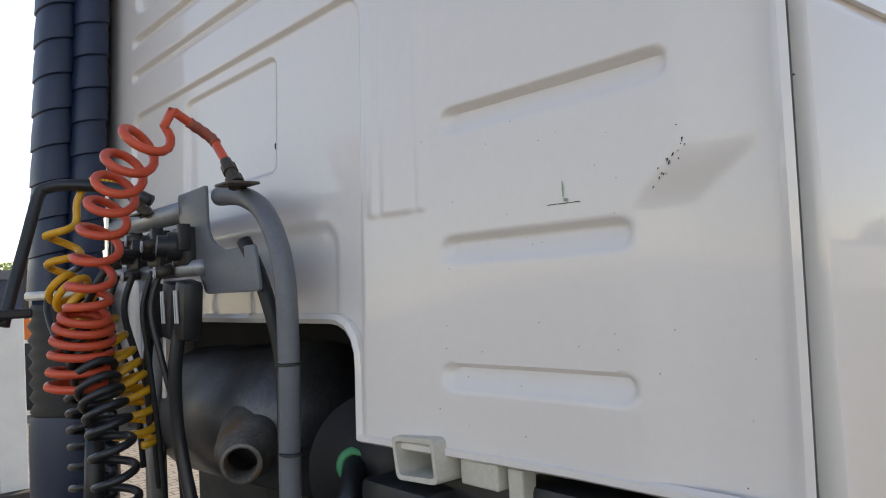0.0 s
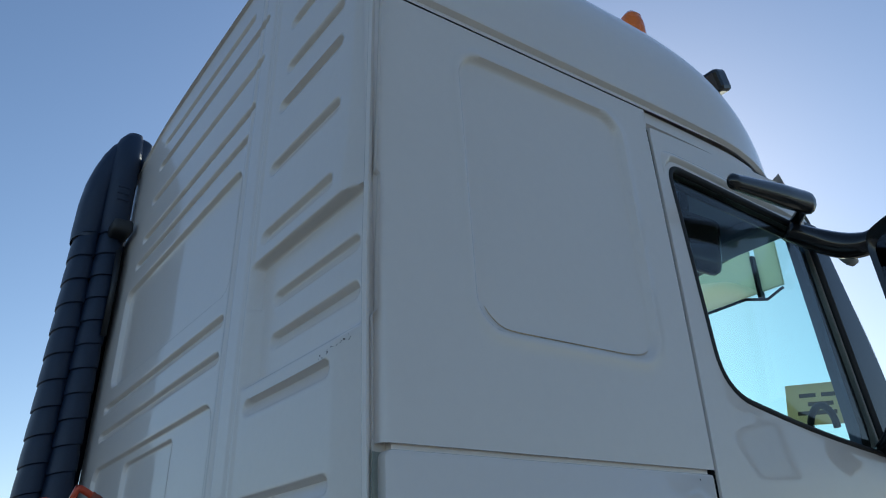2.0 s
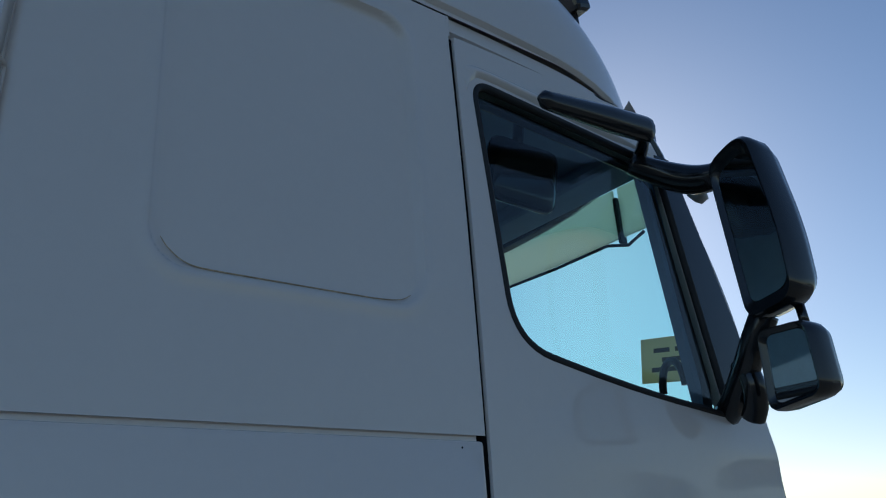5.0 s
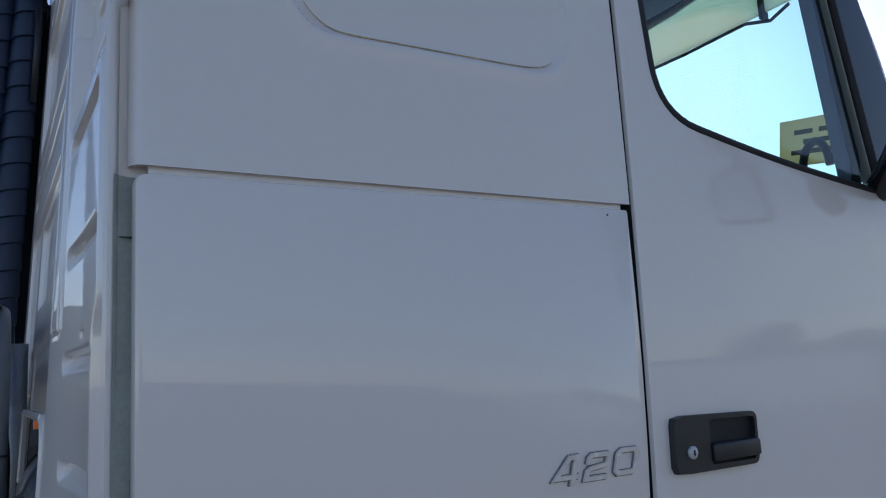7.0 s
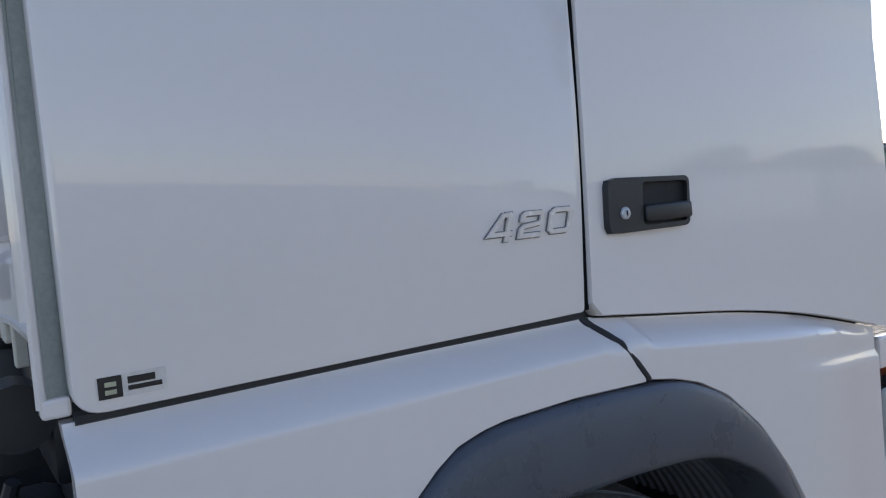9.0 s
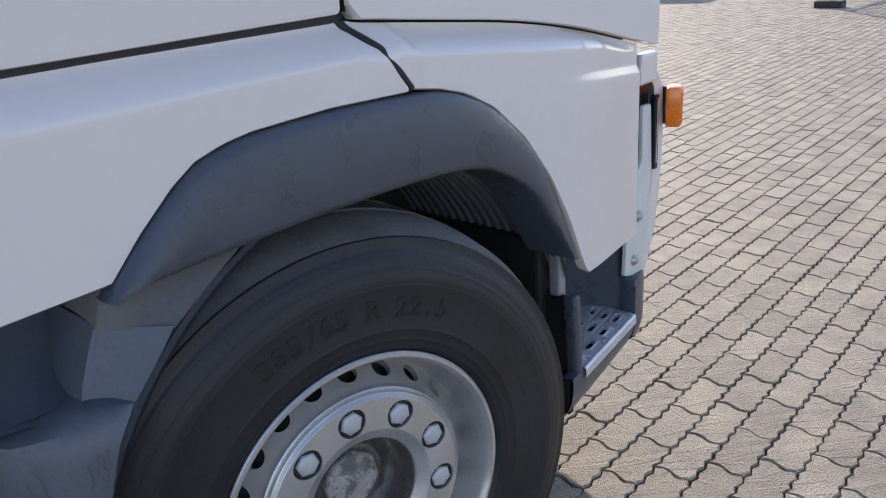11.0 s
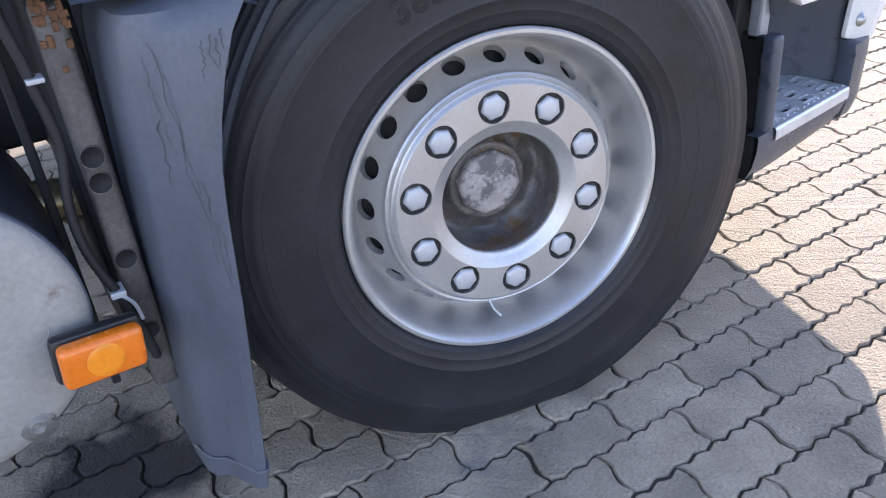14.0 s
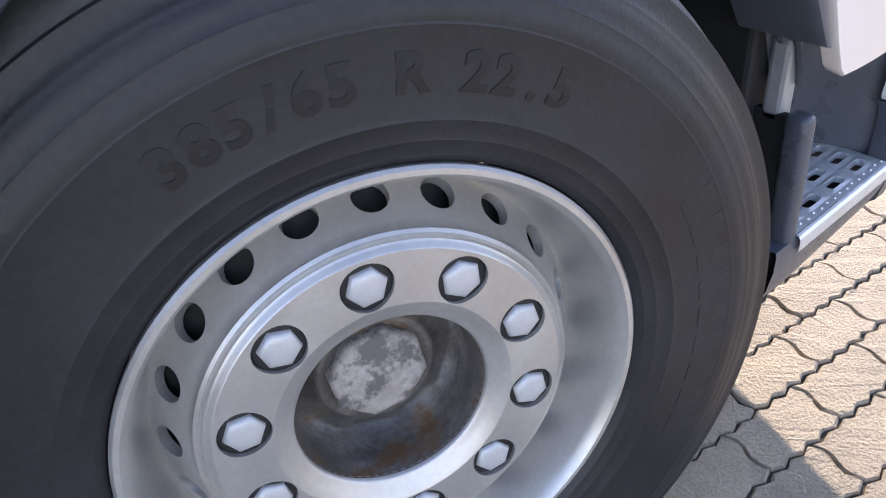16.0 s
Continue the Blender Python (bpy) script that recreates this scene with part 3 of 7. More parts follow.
SCREEN.node_tree.nodes["Mix Shader"].inputs[0].default_value = 0.06
SCREEN.node_tree.nodes["tint"].inputs["Color"].default_value = (0.62, 0.88, 0.88, 1)
screen = part("windscreen", bm, SCREEN, truck, "pale green windscreen")
screen.visible_shadow = False
for f in screen.data.polygons:
    f.use_smooth = True
bm = bmesh.new()
for s, r in ((0.012, 0.03), (0.988, 0.03)):
    sweep(bm, [front_point(s, z, 0.01) for z in (2.08, 2.3, 2.5, 2.7, 2.9, 3.0)], r, 8)
sweep(bm, [front_point(s, 2.965, 0.01) for s in [0.01 + 0.07 * k for k in range(15)]], 0.03, 8)
sweep(bm, [front_point(s, 2.125, 0.01) for s in [0.01 + 0.07 * k for k in range(15)]], 0.03, 8)
part("screen_frame", bm, GLOSS_BLACK, truck)
part("roof_front", front_sheet(2.97, 3.055, 3, 0, 1, 40), WHITE, truck, smooth=50)
# white pillar strip between door and windscreen
for name_, paint, zs_ in (("pillar", WHITE, (1.19, 1.4, 1.6, 1.8, 2.0, 2.09)), ("pillar_trim", GLOSS_BLACK, (2.094, 2.2, 2.3, 2.4, 2.5, 2.6, 2.7, 2.8, 2.9, 3.0))):
    bm = from_grid([[Vector((pillar_x(z) - 0.03 + 0.03 * k, side_y(z) + 0.012 + (0.0, 0.004, 0.018)[k], z)) for k in range(3)] for z in zs_])
    part(name_, bm, paint, truck, smooth=50)

# far side and floor, closing the cab
bm = bmesh.new()
box(bm, 0.05, 1.75, 2.36, 2.40, 1.3, 3.1)
part("far_side", bm, WHITE, truck)
bm = bmesh.new()
box(bm, 0.08, 2.0, 0.08, 2.34, 1.32, 1.36)
part("cab_floor", bm, DARK, truck)
# grey trim with the window's blue sky reflection put into its colour
TRIM = mat("sky_tinted_trim", (0.21, 0.26, 0.36), 0.8, vary=0.1)
bm = bmesh.new()
box(bm, 0.95, 1.80, 0.09, 2.34, 2.99, 3.02)
box(bm, 1.70, 1.86, 0.12, 2.30, 2.93, 2.99, 0.02)
part("headlining", bm, TRIM, truck, "dark grey cab headlining")
bm = bmesh.new()
box(bm, 0.94, 0.97, 0.09, 2.34, 1.36, 3.0)
part("bunk_curtain", bm, TRIM, truck)
bm = bmesh.new()
box(bm, 1.62, 2.1, 0.12, 2.30, 1.9, 2.14, 0.05)
part("dashboard", bm, BLACK, truck)
rows = []
for k in range(9):
    z = 2.16 + 0.72 * k / 8
    a = 1.735 - 0.14 * (z - 2.16)
    rows.append([Vector((a + u, 0.055 + v, z)) for u, v in ((0.0, 0.03), (0.004, 0.008), (0.02, 0.0), (0.13 - 0.05 * k / 8, 0.0), (0.15 - 0.05 * k / 8, 0.012))])
part("inner_pillar", from_grid(rows), TRIM, truck, "inner pillar trim, tinted blue for sky reflected in the window", smooth=50)

# window glass and its rubber frame
outline = rounded(WINDOW, 8)
bm = bmesh.new()
glass_face = bm.faces.new([bm.verts.new(on_side(p.x, p.y, 0.020)) for p in outline])
glass_face.normal_update()
if glass_face.normal.y > 0:
    glass_face.normal_flip()
pane = part("window_pane", bm, GLASS, door, "tinted side window pane")
pane.visible_shadow = False
bm = bmesh.new()
sweep(bm, [on_side(p.x, p.y, 0.006) for p in outline], 0.0105, 8, closed=True)
part("window_seal", bm, SOFT_BLACK, door, "black rubber window seal", smooth=60)
inner_line = star(outline, Vector((1.36, 2.5)), 60)
bm = bmesh.new()
sweep(bm, [on_side(p.x + (1.36 - p.x) * 0.045, p.y + (2.5 - p.y) * 0.045, 0.045) for p in inner_line], 0.014, 6, closed=True)
part("inner_frame", bm, BLACK, door)
# black seal, widened to paint the shaded white frame up to the door's front edge
rows = []
for k in range(13):
    z = 2.125 + 0.75 * k / 12
    a, b = 1.79 + (1.68 - 1.79) * (z - 2.12) / 0.725 - 0.004, pillar_x(z) + 0.003
    rows.append([on_side(a + (b - a) * u, z, o) for u, o in ((0, 0.002), (0.02, -0.0035), (0.5, -0.0045), (0.98, -0.0035), (1, 0.002))])
part("quarter_panel", from_grid(rows), GLOSS_BLACK, door, "black strip for the window seal and the shaded white door frame", smooth=40)
# raised brow over the window, hollow on its underside
brow_line = smooth_line([(0.962, 0, 2.845), (0.972, 0, 2.893), (1.005, 0, 2.915), (1.15, 0, 2.910), (1.35, 0, 2.897), (1.52, 0, 2.886), (1.66, 0, 2.872)], 6)
rows = []
for k, p in enumerate(brow_line):
    f = min(k / 8, 1.0, (len(brow_line) - 1 - k) / 8 + 0.15)
    q = Vector((1.3, 0, 2.5)) - p
    q.normalize()
    rows.append([on_side(p.x + q.x * a * f, p.z + q.z * a * f, -b * f) for a, b in ((-0.022, -0.002), (-0.014, 0.003), (-0.004, 0.010), (0.004, 0.012), (0.008, 0.010), (0.024, -0.004), (0.03, -0.012))])
part("window_brow", from_grid(rows), WHITE, door, "raised white brow over the window", smooth=50)

# things that show through the side window
VISOR = bpy.data.materials.new("translucent_visor")
VISOR.use_nodes = True
vn, vl = VISOR.node_tree.nodes, VISOR.node_tree.links
tr_ = vn.new("ShaderNodeBsdfTranslucent")
tr_.inputs["Color"].default_value = (0.96, 0.95, 0.84, 1)
mixs = vn.new("ShaderNodeMixShader")
mixs.inputs["Fac"].default_value = 0.8
vn["Principled BSDF"].inputs["Base Color"].default_value = (0.78, 0.77, 0.64, 1)
vn["Principled BSDF"].inputs["Roughness"].default_value = 0.35
vl.new(vn["Principled BSDF"].outputs[0], mixs.inputs[1])
vl.new(tr_.outputs[0], mixs.inputs[2])
vl.new(mixs.outputs[0], vn["Material Output"].inputs["Surface"])
for y0, y1, z0 in ((0.395, 1.06, 2.80), (0.285, 0.375, 2.80)):
    bm = bmesh.new()
    box(bm, 1.94, 1.95, y0, y1, z0, 2.985, 0.004)
    part("sun_visor", bm, VISOR, truck, "pale translucent sun visor")
bm = bmesh.new()
box(bm, 1.93, 1.962, 0.378, 0.393, 2.78, 2.95, 0.004)
sweep(bm, [(1.94, 1.06, 2.80), (1.94, 0.7, 2.79), (1.94, 0.45, 2.793), (1.94, 0.36, 2.765), (1.94, 0.29, 2.79)], 0.006, 6)
part("visor_hinge", bm, BLACK, truck)
bm = bmesh.new()
box(bm, 1.205, 1.42, 0.19, 0.25, 2.70, 2.91, 0.035, 3, Matrix.Translation((1.3, 0.22, 2.8)) @ Matrix.Rotation(radians(14), 4, "Y") @ Matrix.Rotation(radians(-18), 4, "Z") @ Matrix.Translation((-1.3, -0.22, -2.8)))
sweep(bm, [(1.31, 0.23, 2.86), (1.33, 0.23, 2.93), (1.34, 0.23, 2.99)], 0.016, 8)
part("inside_mirror", bm, GLOSS_BLACK, truck, "dark mirror hung from the headlining", smooth=40)
PAPER = mat("paper_card", (0.74, 0.72, 0.52), 0.7, vary=0.08, scale=12)
pn, pl = PAPER.node_tree.nodes, PAPER.node_tree.links
glow_through, pmix = pn.new("ShaderNodeBsdfTranslucent"), pn.new("ShaderNodeMixShader")
glow_through.inputs["Color"].default_value = (0.90, 0.88, 0.62, 1)
pmix.inputs["Fac"].default_value = 0.5
for a, b in ((pn["Principled BSDF"].outputs[0], pmix.inputs[1]), (glow_through.outputs[0], pmix.inputs[2]), (pmix.outputs[0], pn["Material Output"].inputs["Surface"])):
    pl.new(a, b)
card = Matrix.Translation((1.93, 0.275, 2.35)) @ Matrix.Rotation(radians(8), 4, "X")
bm = bmesh.new()
box(bm, -0.002, 0.002, -0.10, 0.10, -0.07, 0.07, 0.0, 2, card)
paper = part("paper_card", bm, PAPER, truck, "yellowish printed card behind the windscreen")
bm = bmesh.new()
for k, (a, b, z) in enumerate(((-0.08, -0.03, 0.03), (-0.01, 0.05, 0.03), (-0.07, 0.02, 0.0), (-0.08, 0.06, -0.03))):
    box(bm, -0.0035, -0.0025, a, b, z - 0.007, z + 0.007, 0.0, 2, card)
part("print_bar", bm, mat("print_grey", (0.16, 0.15, 0.12), 0.7), paper)
bm = bmesh.new()
sweep(bm, [(1.88 - 0.03 * math.cos(a), 0.235 - 0.062 * math.cos(a), 2.245 + 0.085 * math.sin(a)) for a in [math.pi * k / 12 for k in range(13)]], 0.012, 8)
part("grab_handle", bm, BLACK, truck, smooth=60)


# ---- front wheel, steered a little towards the near side ----
wheel = new("wheel")
wheel.parent = truck
wheel.matrix_local = pose(0.7843, -0.0457, 0.5003, -1.46, 0, -11.66)
tagged(wheel, "steered front wheel with ten nut caps")


def polar_hole_ring(bm, profile, n_hole, mid, radius, turn, depth, per=24):
    """A ring between two (radius, height) rims with n_hole round holes in it, each with a short wall."""
    (r0, h0), (r1, h1) = profile
    L = math.hypot(r1 - r0, h1 - h0)
    w = 2 * math.pi / n_hole
    nr, nh = (h1 - h0) / L, -(r1 - r0) / L
    def at(v, u, sink=0.0):
        r, h = r0 + (r1 - r0) * v / L + nr * sink, h0 + (h1 - h0) * v / L + nh * sink
        a = turn + u
        return (r * math.cos(a), -h, r * math.sin(a))
    rm = r0 + (r1 - r0) * mid / L
    for k in range(n_hole):
        c = Vector((0.0, mid))
        half = w * rm / 2
        rect = [Vector((-half, 0)), Vector((half, 0)), Vector((half, L)), Vector((-half, L))]
        corner = [math.atan2(p.y - mid, p.x) for p in rect]
        angles = sorted(set([round(2 * math.pi * i / per - math.pi, 6) for i in range(per)] + [round(a, 6) for a in corner]))
        outer, inner, deep = [], [], []
        for a in angles:
            d = Vector((math.cos(a), math.sin(a)))
            t = min([(half / abs(d.x)) if abs(d.x) > 1e-9 else 9, ((L - mid) / d.y) if d.y > 1e-9 else 9, (mid / -d.y) if d.y < -1e-9 else 9])
            o, i = c + d * t, c + d * radius
            s = k * w
            outer.append(bm.verts.new(at(o.y, s + o.x / rm)))
            inner.append(bm.verts.new(at(i.y, s + i.x / rm)))
            deep.append(bm.verts.new(at(i.y, s + i.x / rm, depth)))
        m = len(angles)
        for i in range(m):
            j = (i + 1) % m
            bm.faces.new((outer[i], outer[j], inner[j], inner[i])).material_index = 1
            bm.faces.new((inner[i], inner[j], deep[j], deep[i]))


bm = bmesh.new()
prof = [(0.298, -0.02), (0.306, 0.010), (0.316, 0.019), (0.345, 0.026), (0.352, 0.0285), (0.358, 0.027), (0.40, 0.031), (0.440, 0.0295), (0.446, 0.0302), (0.452, 0.0275), (0.470, 0.0195), (0.474, 0.0185), (0.479, 0.0148), (0.490, 0.0068), (0.497, 0.0052), (0.5035, 0.0035), (0.5052, -0.001), (0.513, -0.024), (0.526, -0.05), (0.534, -0.10), (0.526, -0.103), (0.526, -0.113), (0.5355, -0.116), (0.536, -0.20), (0.527, -0.203), (0.527, -0.214), (0.5355, -0.217), (0.5345, -0.27), (0.526, -0.273), (0.526, -0.283), (0.533, -0.286), (0.528, -0.34), (0.512, -0.37), (0.40, -0.40), (0.30, -0.37)]
ridged = []
for (r, h), (r2, h2) in zip(prof, prof[1:]):
    ridged.append((r, h))
    for c in (0.331, 0.437, 0.461, 0.4835):
        if r < c - 0.002 and c + 0.002 < r2:
            for d, up in ((-0.0014, 0.0), (0.0, 0.0005), (0.0014, 0.0)):
                ridged.append((c + d, h + (h2 - h) * (c + d - r) / (r2 - r) + up))
prof = ridged + [prof[-1]]
prof = [(r if r < 0.505 else 0.505 + (r - 0.505) * 0.75, h) for r, h in prof]
prof = [(r if r < 0.44 else 0.44 + (r - 0.44) * 1.25, h) for r, h in prof]
lathe(bm, prof, 180)
for v in bm.verts:
    low = v.co.z
    if low < -0.4985:
        v.co.z = -0.4985 + (v.co.z + 0.4985) * 0.1
bmesh.ops.recalc_face_normals(bm, faces=bm.faces)
for f in bm.faces:
    c = f.calc_center_median()
    f.material_index = 1 if math.hypot(c.x, c.z) > 0.5217 and c.y > 0.002 else 0
tyre = part("tyre", bm, [TYRE, TREAD], wheel, "worn black tyre with a size moulded on its sidewall", smooth=28)

# moulded size on the sidewall
def glyph_mesh(text, size, depth, shear=0.0, bold=0.03):
    cu = bpy.data.curves.new("glyph", "FONT")
    cu.body, cu.size, cu.extrude, cu.shear, cu.align_x, cu.resolution_u = text, size, depth, shear, "CENTER", 3
    cu.offset = size * bold
    ob = bpy.data.objects.new("glyph", cu)
    scene.collection.objects.link(ob)
    me = bpy.data.meshes.new_from_object(ob.evaluated_get(bpy.context.evaluated_depsgraph_get()))
    bpy.data.objects.remove(ob)
    bpy.data.curves.remove(cu)
    return me


RELIEF = mat("moulded_rubber", (0.0070, 0.0072, 0.0082), 0.6, vary=0.15)


def wall_height(r):
    """How far the sidewall stands out at a radius."""
    side = [p for p in prof if p[1] > -0.03]
    for (a, b), (c, d) in zip(side, side[1:]):
        if a <= r <= c:
            return b + (d - b) * (r - a) / (c - a)
    return 0.03


def ring_text(text, radius, start, pitch, size):
    for k, ch in enumerate(text):
        if ch == " ":
            continue
        me = glyph_mesh(ch, size, 0.0010, 0.0, 0.032)
        a = start - pitch * k
        for v in me.vertices:
            r, turn_ = radius + v.co.y, a - 1.08 * v.co.x / (radius + 0.4 * size)
            v.co = (r * math.cos(turn_), -(wall_height(r) + (0.0012 if v.co.z > 0 else -0.003)), r * math.sin(turn_))
        bm = bmesh.new()
        bm.from_mesh(me)
        bpy.data.meshes.remove(me)
        part("size_character", bm, RELIEF, wheel)


ring_text("385/65 R 22.5", 0.380, radians(115.2), radians(4.5), 0.051)
for k in range(9):
    a = radians(26 - 6.2 * k)
    bm = bmesh.new()
    m = Matrix.Rotation(-(a - math.pi / 2), 4, "Y") @ Matrix.Translation((0, -0.0302, 0.41))
    box(bm, -0.013, 0.013, -0.0003, 0.0003, -0.022, 0.022, 0.0, 2, m)
    part("marking_bar", bm, TYRE, wheel)

# rim
bm = bmesh.new()
lathe(bm, [(0.294, -0.03), (0.304, 0.008), (0.304, 0.014), (0.3005, 0.0175), (0.2945, 0.0175), (0.2895, 0.012), (0.285, 0.0), (0.279, -0.03), (0.273, -0.055), (0.265, -0.073), (0.260, -0.078)], 128)
polar_hole_ring(bm, ((0.260, -0.078), (0.227, -0.026)), 20, 0.027, 0.0205, radians(14.5), -0.012)
lathe(bm, [(0.227, -0.026), (0.2225, -0.0175), (0.2232, -0.0135), (0.2195, -0.0105), (0.2155, -0.0125), (0.2140, -0.0075), (0.2105, -0.0055), (0.2080, -0.0012), (0.206, 0.0)], 128)
polar_hole_ring(bm, ((0.206, 0.0), (0.1425, 0.0)), 10, 0.0335, 0.0292, radians(95), -0.016, 30)
lathe(bm, [(0.1425, 0.0), (0.1395, -0.0012), (0.130, -0.0075), (0.1215, -0.0125), (0.1185, -0.0135), (0.1168, -0.0155), (0.1162, -0.022)], 128)
bmesh.ops.remove_doubles(bm, verts=bm.verts, dist=2e-5)
bmesh.ops.recalc_face_normals(bm, faces=bm.faces)
rim = part("rim", bm, [STEEL, STEEL], wheel, "silver painted steel rim with round hand holes", smooth=38)
normals = [Vector(c.vector) for c in rim.data.corner_normals]
for poly in rim.data.polygons:
    if poly.material_index == 1:
        c = poly.center
        rad = Vector((c.x, 0, c.z)).normalized()
        nr, na = poly.normal.dot(rad), poly.normal.y
        for li in poly.loop_indices:
            v = rim.data.vertices[rim.data.loops[li].vertex_index].co
            normals[li] = (Vector((v.x, 0, v.z)).normalized() * nr + Vector((0, na, 0))).normalized()
rim.data.normals_split_custom_set([tuple(n) for n in normals])
bm = bmesh.new()
lathe(bm, [(0.27, -0.098), (0.2, -0.06), (0.19, -0.03), (0.128, -0.022), (0.124, -0.09)], 64)
part("brake_drum", bm, DARK, wheel, smooth=40)
bm = bmesh.new()
lathe(bm, [(0.1163, -0.019), (0.1165, -0.06), (0.1165, -0.116), (0.105, -0.112), (0.090, -0.105), (0.080, -0.098), (0.077, -0.085), (0.072, -0.080), (0.066, -0.084), (0.0001, -0.084)], 64)
for v in bm.verts:
    r_, a = math.hypot(v.co.x, v.co.z), math.atan2(v.co.z, v.co.x)
    if 0.077 < r_ < 0.12 and v.co.y > 0.09:
        v.co.y -= 0.010 * abs(math.cos(4.5 * a)) ** 5
part("hub", bm, HUB, wheel, "oily dark hub", smooth=35)
bm = bmesh.new()
lathe(bm, [(0.064, -0.09), (0.064, -0.074), (0.061, -0.069), (0.056, -0.067), (0.0001, -0.066)], 8)
part("hub_cap", bm, HUB_CAP, wheel, "flaking grey hub cap", smooth=30, pose_m=pose(0, 0, 0, 0, 12, 0))
def nut_cap():
    bm = bmesh.new()
    lathe(bm, [(0.0236, -0.016), (0.0236, 0.004), (0.0218, 0.0075), (0.0178, 0.0095), (0.009, 0.0108), (0.0001, 0.011)], 6)
    return bm
first_nut = None
for k in range(10):
    a = radians(95 + 36 * k)
    m = Matrix.Translation((0.1725 * math.cos(a), 0.007, 0.1725 * math.sin(a))) @ Matrix.Rotation(random.Random(k).uniform(0, 1), 4, "Y")
    if first_nut is None:
        first_nut = part("nut_cap", nut_cap(), NUT, wheel, smooth=24, pose_m=m)
    else:
        ob = new("nut_cap", first_nut.data)
        ob.parent = wheel
        ob.matrix_local = m
# black discs in the nut holes paint the shade of the gaps
first_ring = None
for k in range(10):
    a = radians(95 + 36 * k)
    m = Matrix.Translation((0.1725 * math.cos(a), 0.006, 0.1725 * math.sin(a)))
    if first_ring is None:
        bm = bmesh.new()
        lathe(bm, [(0.0296, -0.004), (0.0296, 0.0), (0.0265, 0.001), (0.018, 0.001)], 24)
        first_ring = part("nut_ring", bm, SOFT_BLACK, wheel, "black disc standing in for the shaded gap round a nut cap", smooth=40, pose_m=m)
    else:
        ob = new("nut_ring", first_ring.data)
        ob.parent = wheel
        ob.matrix_local = m
bm = bmesh.new()
sweep(bm, [(-0.045, -0.0, -0.205), (-0.04, -0.012, -0.222), (-0.03, -0.02, -0.235)], [0.0024, 0.0022, 0.0026], 8)
part("valve", bm, NUT, wheel, "metal tyre valve")
# far front wheel and axle
bm = bmesh.new()
lathe(bm, [(0.1, 0.0), (0.29, 0.0), (0.40, 0.02), (0.50, 0.0), (0.53, -0.05), (0.53, -0.3), (0.4, -0.35), (0.1, -0.3)], 64)
far = part("far_wheel", bm, TYRE, truck, "far front tyre", smooth=40, pose_m=pose(0.784, 2.15, 0.53, 0, 0, -11.7))
bm = bmesh.new()
sweep(bm, [(0.79, 0.25, 0.46), (0.79, 0.7, 0.40), (0.79, 1.6, 0.40), (0.79, 2.0, 0.46)], 0.06, 10)
box(bm, -1.6, 2.0, 0.72, 0.80, 0.75, 1.02, 0.01)
box(bm, -1.6, 2.0, 1.6, 1.68, 0.75, 1.02, 0.01)
box(bm, 0.15, 1.9, 0.85, 1.55, 0.45, 1.30, 0.05)
part("chassis", bm, DARK, truck, "dark chassis rails and engine")


# ---- fenders, wheel arch, steps and bumper ----
def along(table, u):
    """Straight lines through rows of (u, value)."""
    if u <= table[0][0]:
        return table[0][1]
    for (a, b), (c, d) in zip(table, table[1:]):
        if u <= c:
            return b + (d - b) * (u - a) / (c - a)
    return table[-1][1]


def fender_y(x, z, top):
    if x < 1.0:
        top = 1.379
    out = 0.055 - 0.075 * step(1.45, 2.0, x)
    y = 0.016 - (0.016 + out) * step(top, top - 0.058 + 0.026 * step(1.3, 1.7, x), z)
    crease = 1.195 - 0.115 * (x - 1.39)
    return y - 0.010 * step(1.35, 1.7, x) * step(crease + 0.016, crease - 0.010, z)


def door_low(x):
    """The height of the door's lower edge."""
    edge = rounded(DOOR, 16)
    hits = [a.y + (b.y - a.y) * (x - a.x) / (b.x - a.x) for a, b in zip(edge, edge[1:] + edge[:1]) if abs(b.x - a.x) > 1e-6 and min(a.x, b.x) <= x <= max(a.x, b.x)]
    return min(hits) if hits else 1.38


def fender(name, xs, top, low, label):
    rows = []
    n = 60
    for x in xs:
        a, b = along(low, x), along(top, x)
        col = [Vector((x, fender_y(x, a + (b - a) * (k / n), b), a + (b - a) * (k / n))) for k in range(n + 1)]
        col = [col[0] + Vector((0, 0.03, 0)), col[0] + Vector((0, 0.004, -0.003))] + col + [col[-1] + Vector((0, 0.03, 0))]
        rows.append(col)
    rows = [[p + Vector((0, 0.03, 0)) for p in rows[0]]] + rows + [[p + Vector((0, 0.03, 0)) for p in rows[-1]]]
    bm = from_grid(rows)
    bmesh.ops.recalc_face_normals(bm, faces=bm.faces)
    return part(name, bm, WHITE, truck, label, smooth=45)


ARCH_OUT = [(0.384, 1.086), (0.400, 1.104), (0.45, 1.152), (0.51, 1.203), (0.551, 1.229), (0.60, 1.243), (0.65, 1.25), (0.80, 1.254), (0.967, 1.248), (1.06, 1.238), (1.131, 1.217), (1.214, 1.174), (1.314, 1.088), (1.404, 0.976), (1.47, 0.861), (1.525, 0.74)]
ARCH_IN = [(0.394, 1.084), (0.412, 1.091), (0.46, 1.094), (0.52, 1.095), (0.58, 1.096), (0.643, 1.096), (0.76, 1.096), (0.881, 1.094), (0.97, 1.091), (1.0, 1.089), (1.058, 1.085), (1.125, 1.074), (1.193, 1.052), (1.305, 0.985), (1.398, 0.885), (1.487, 0.752)]
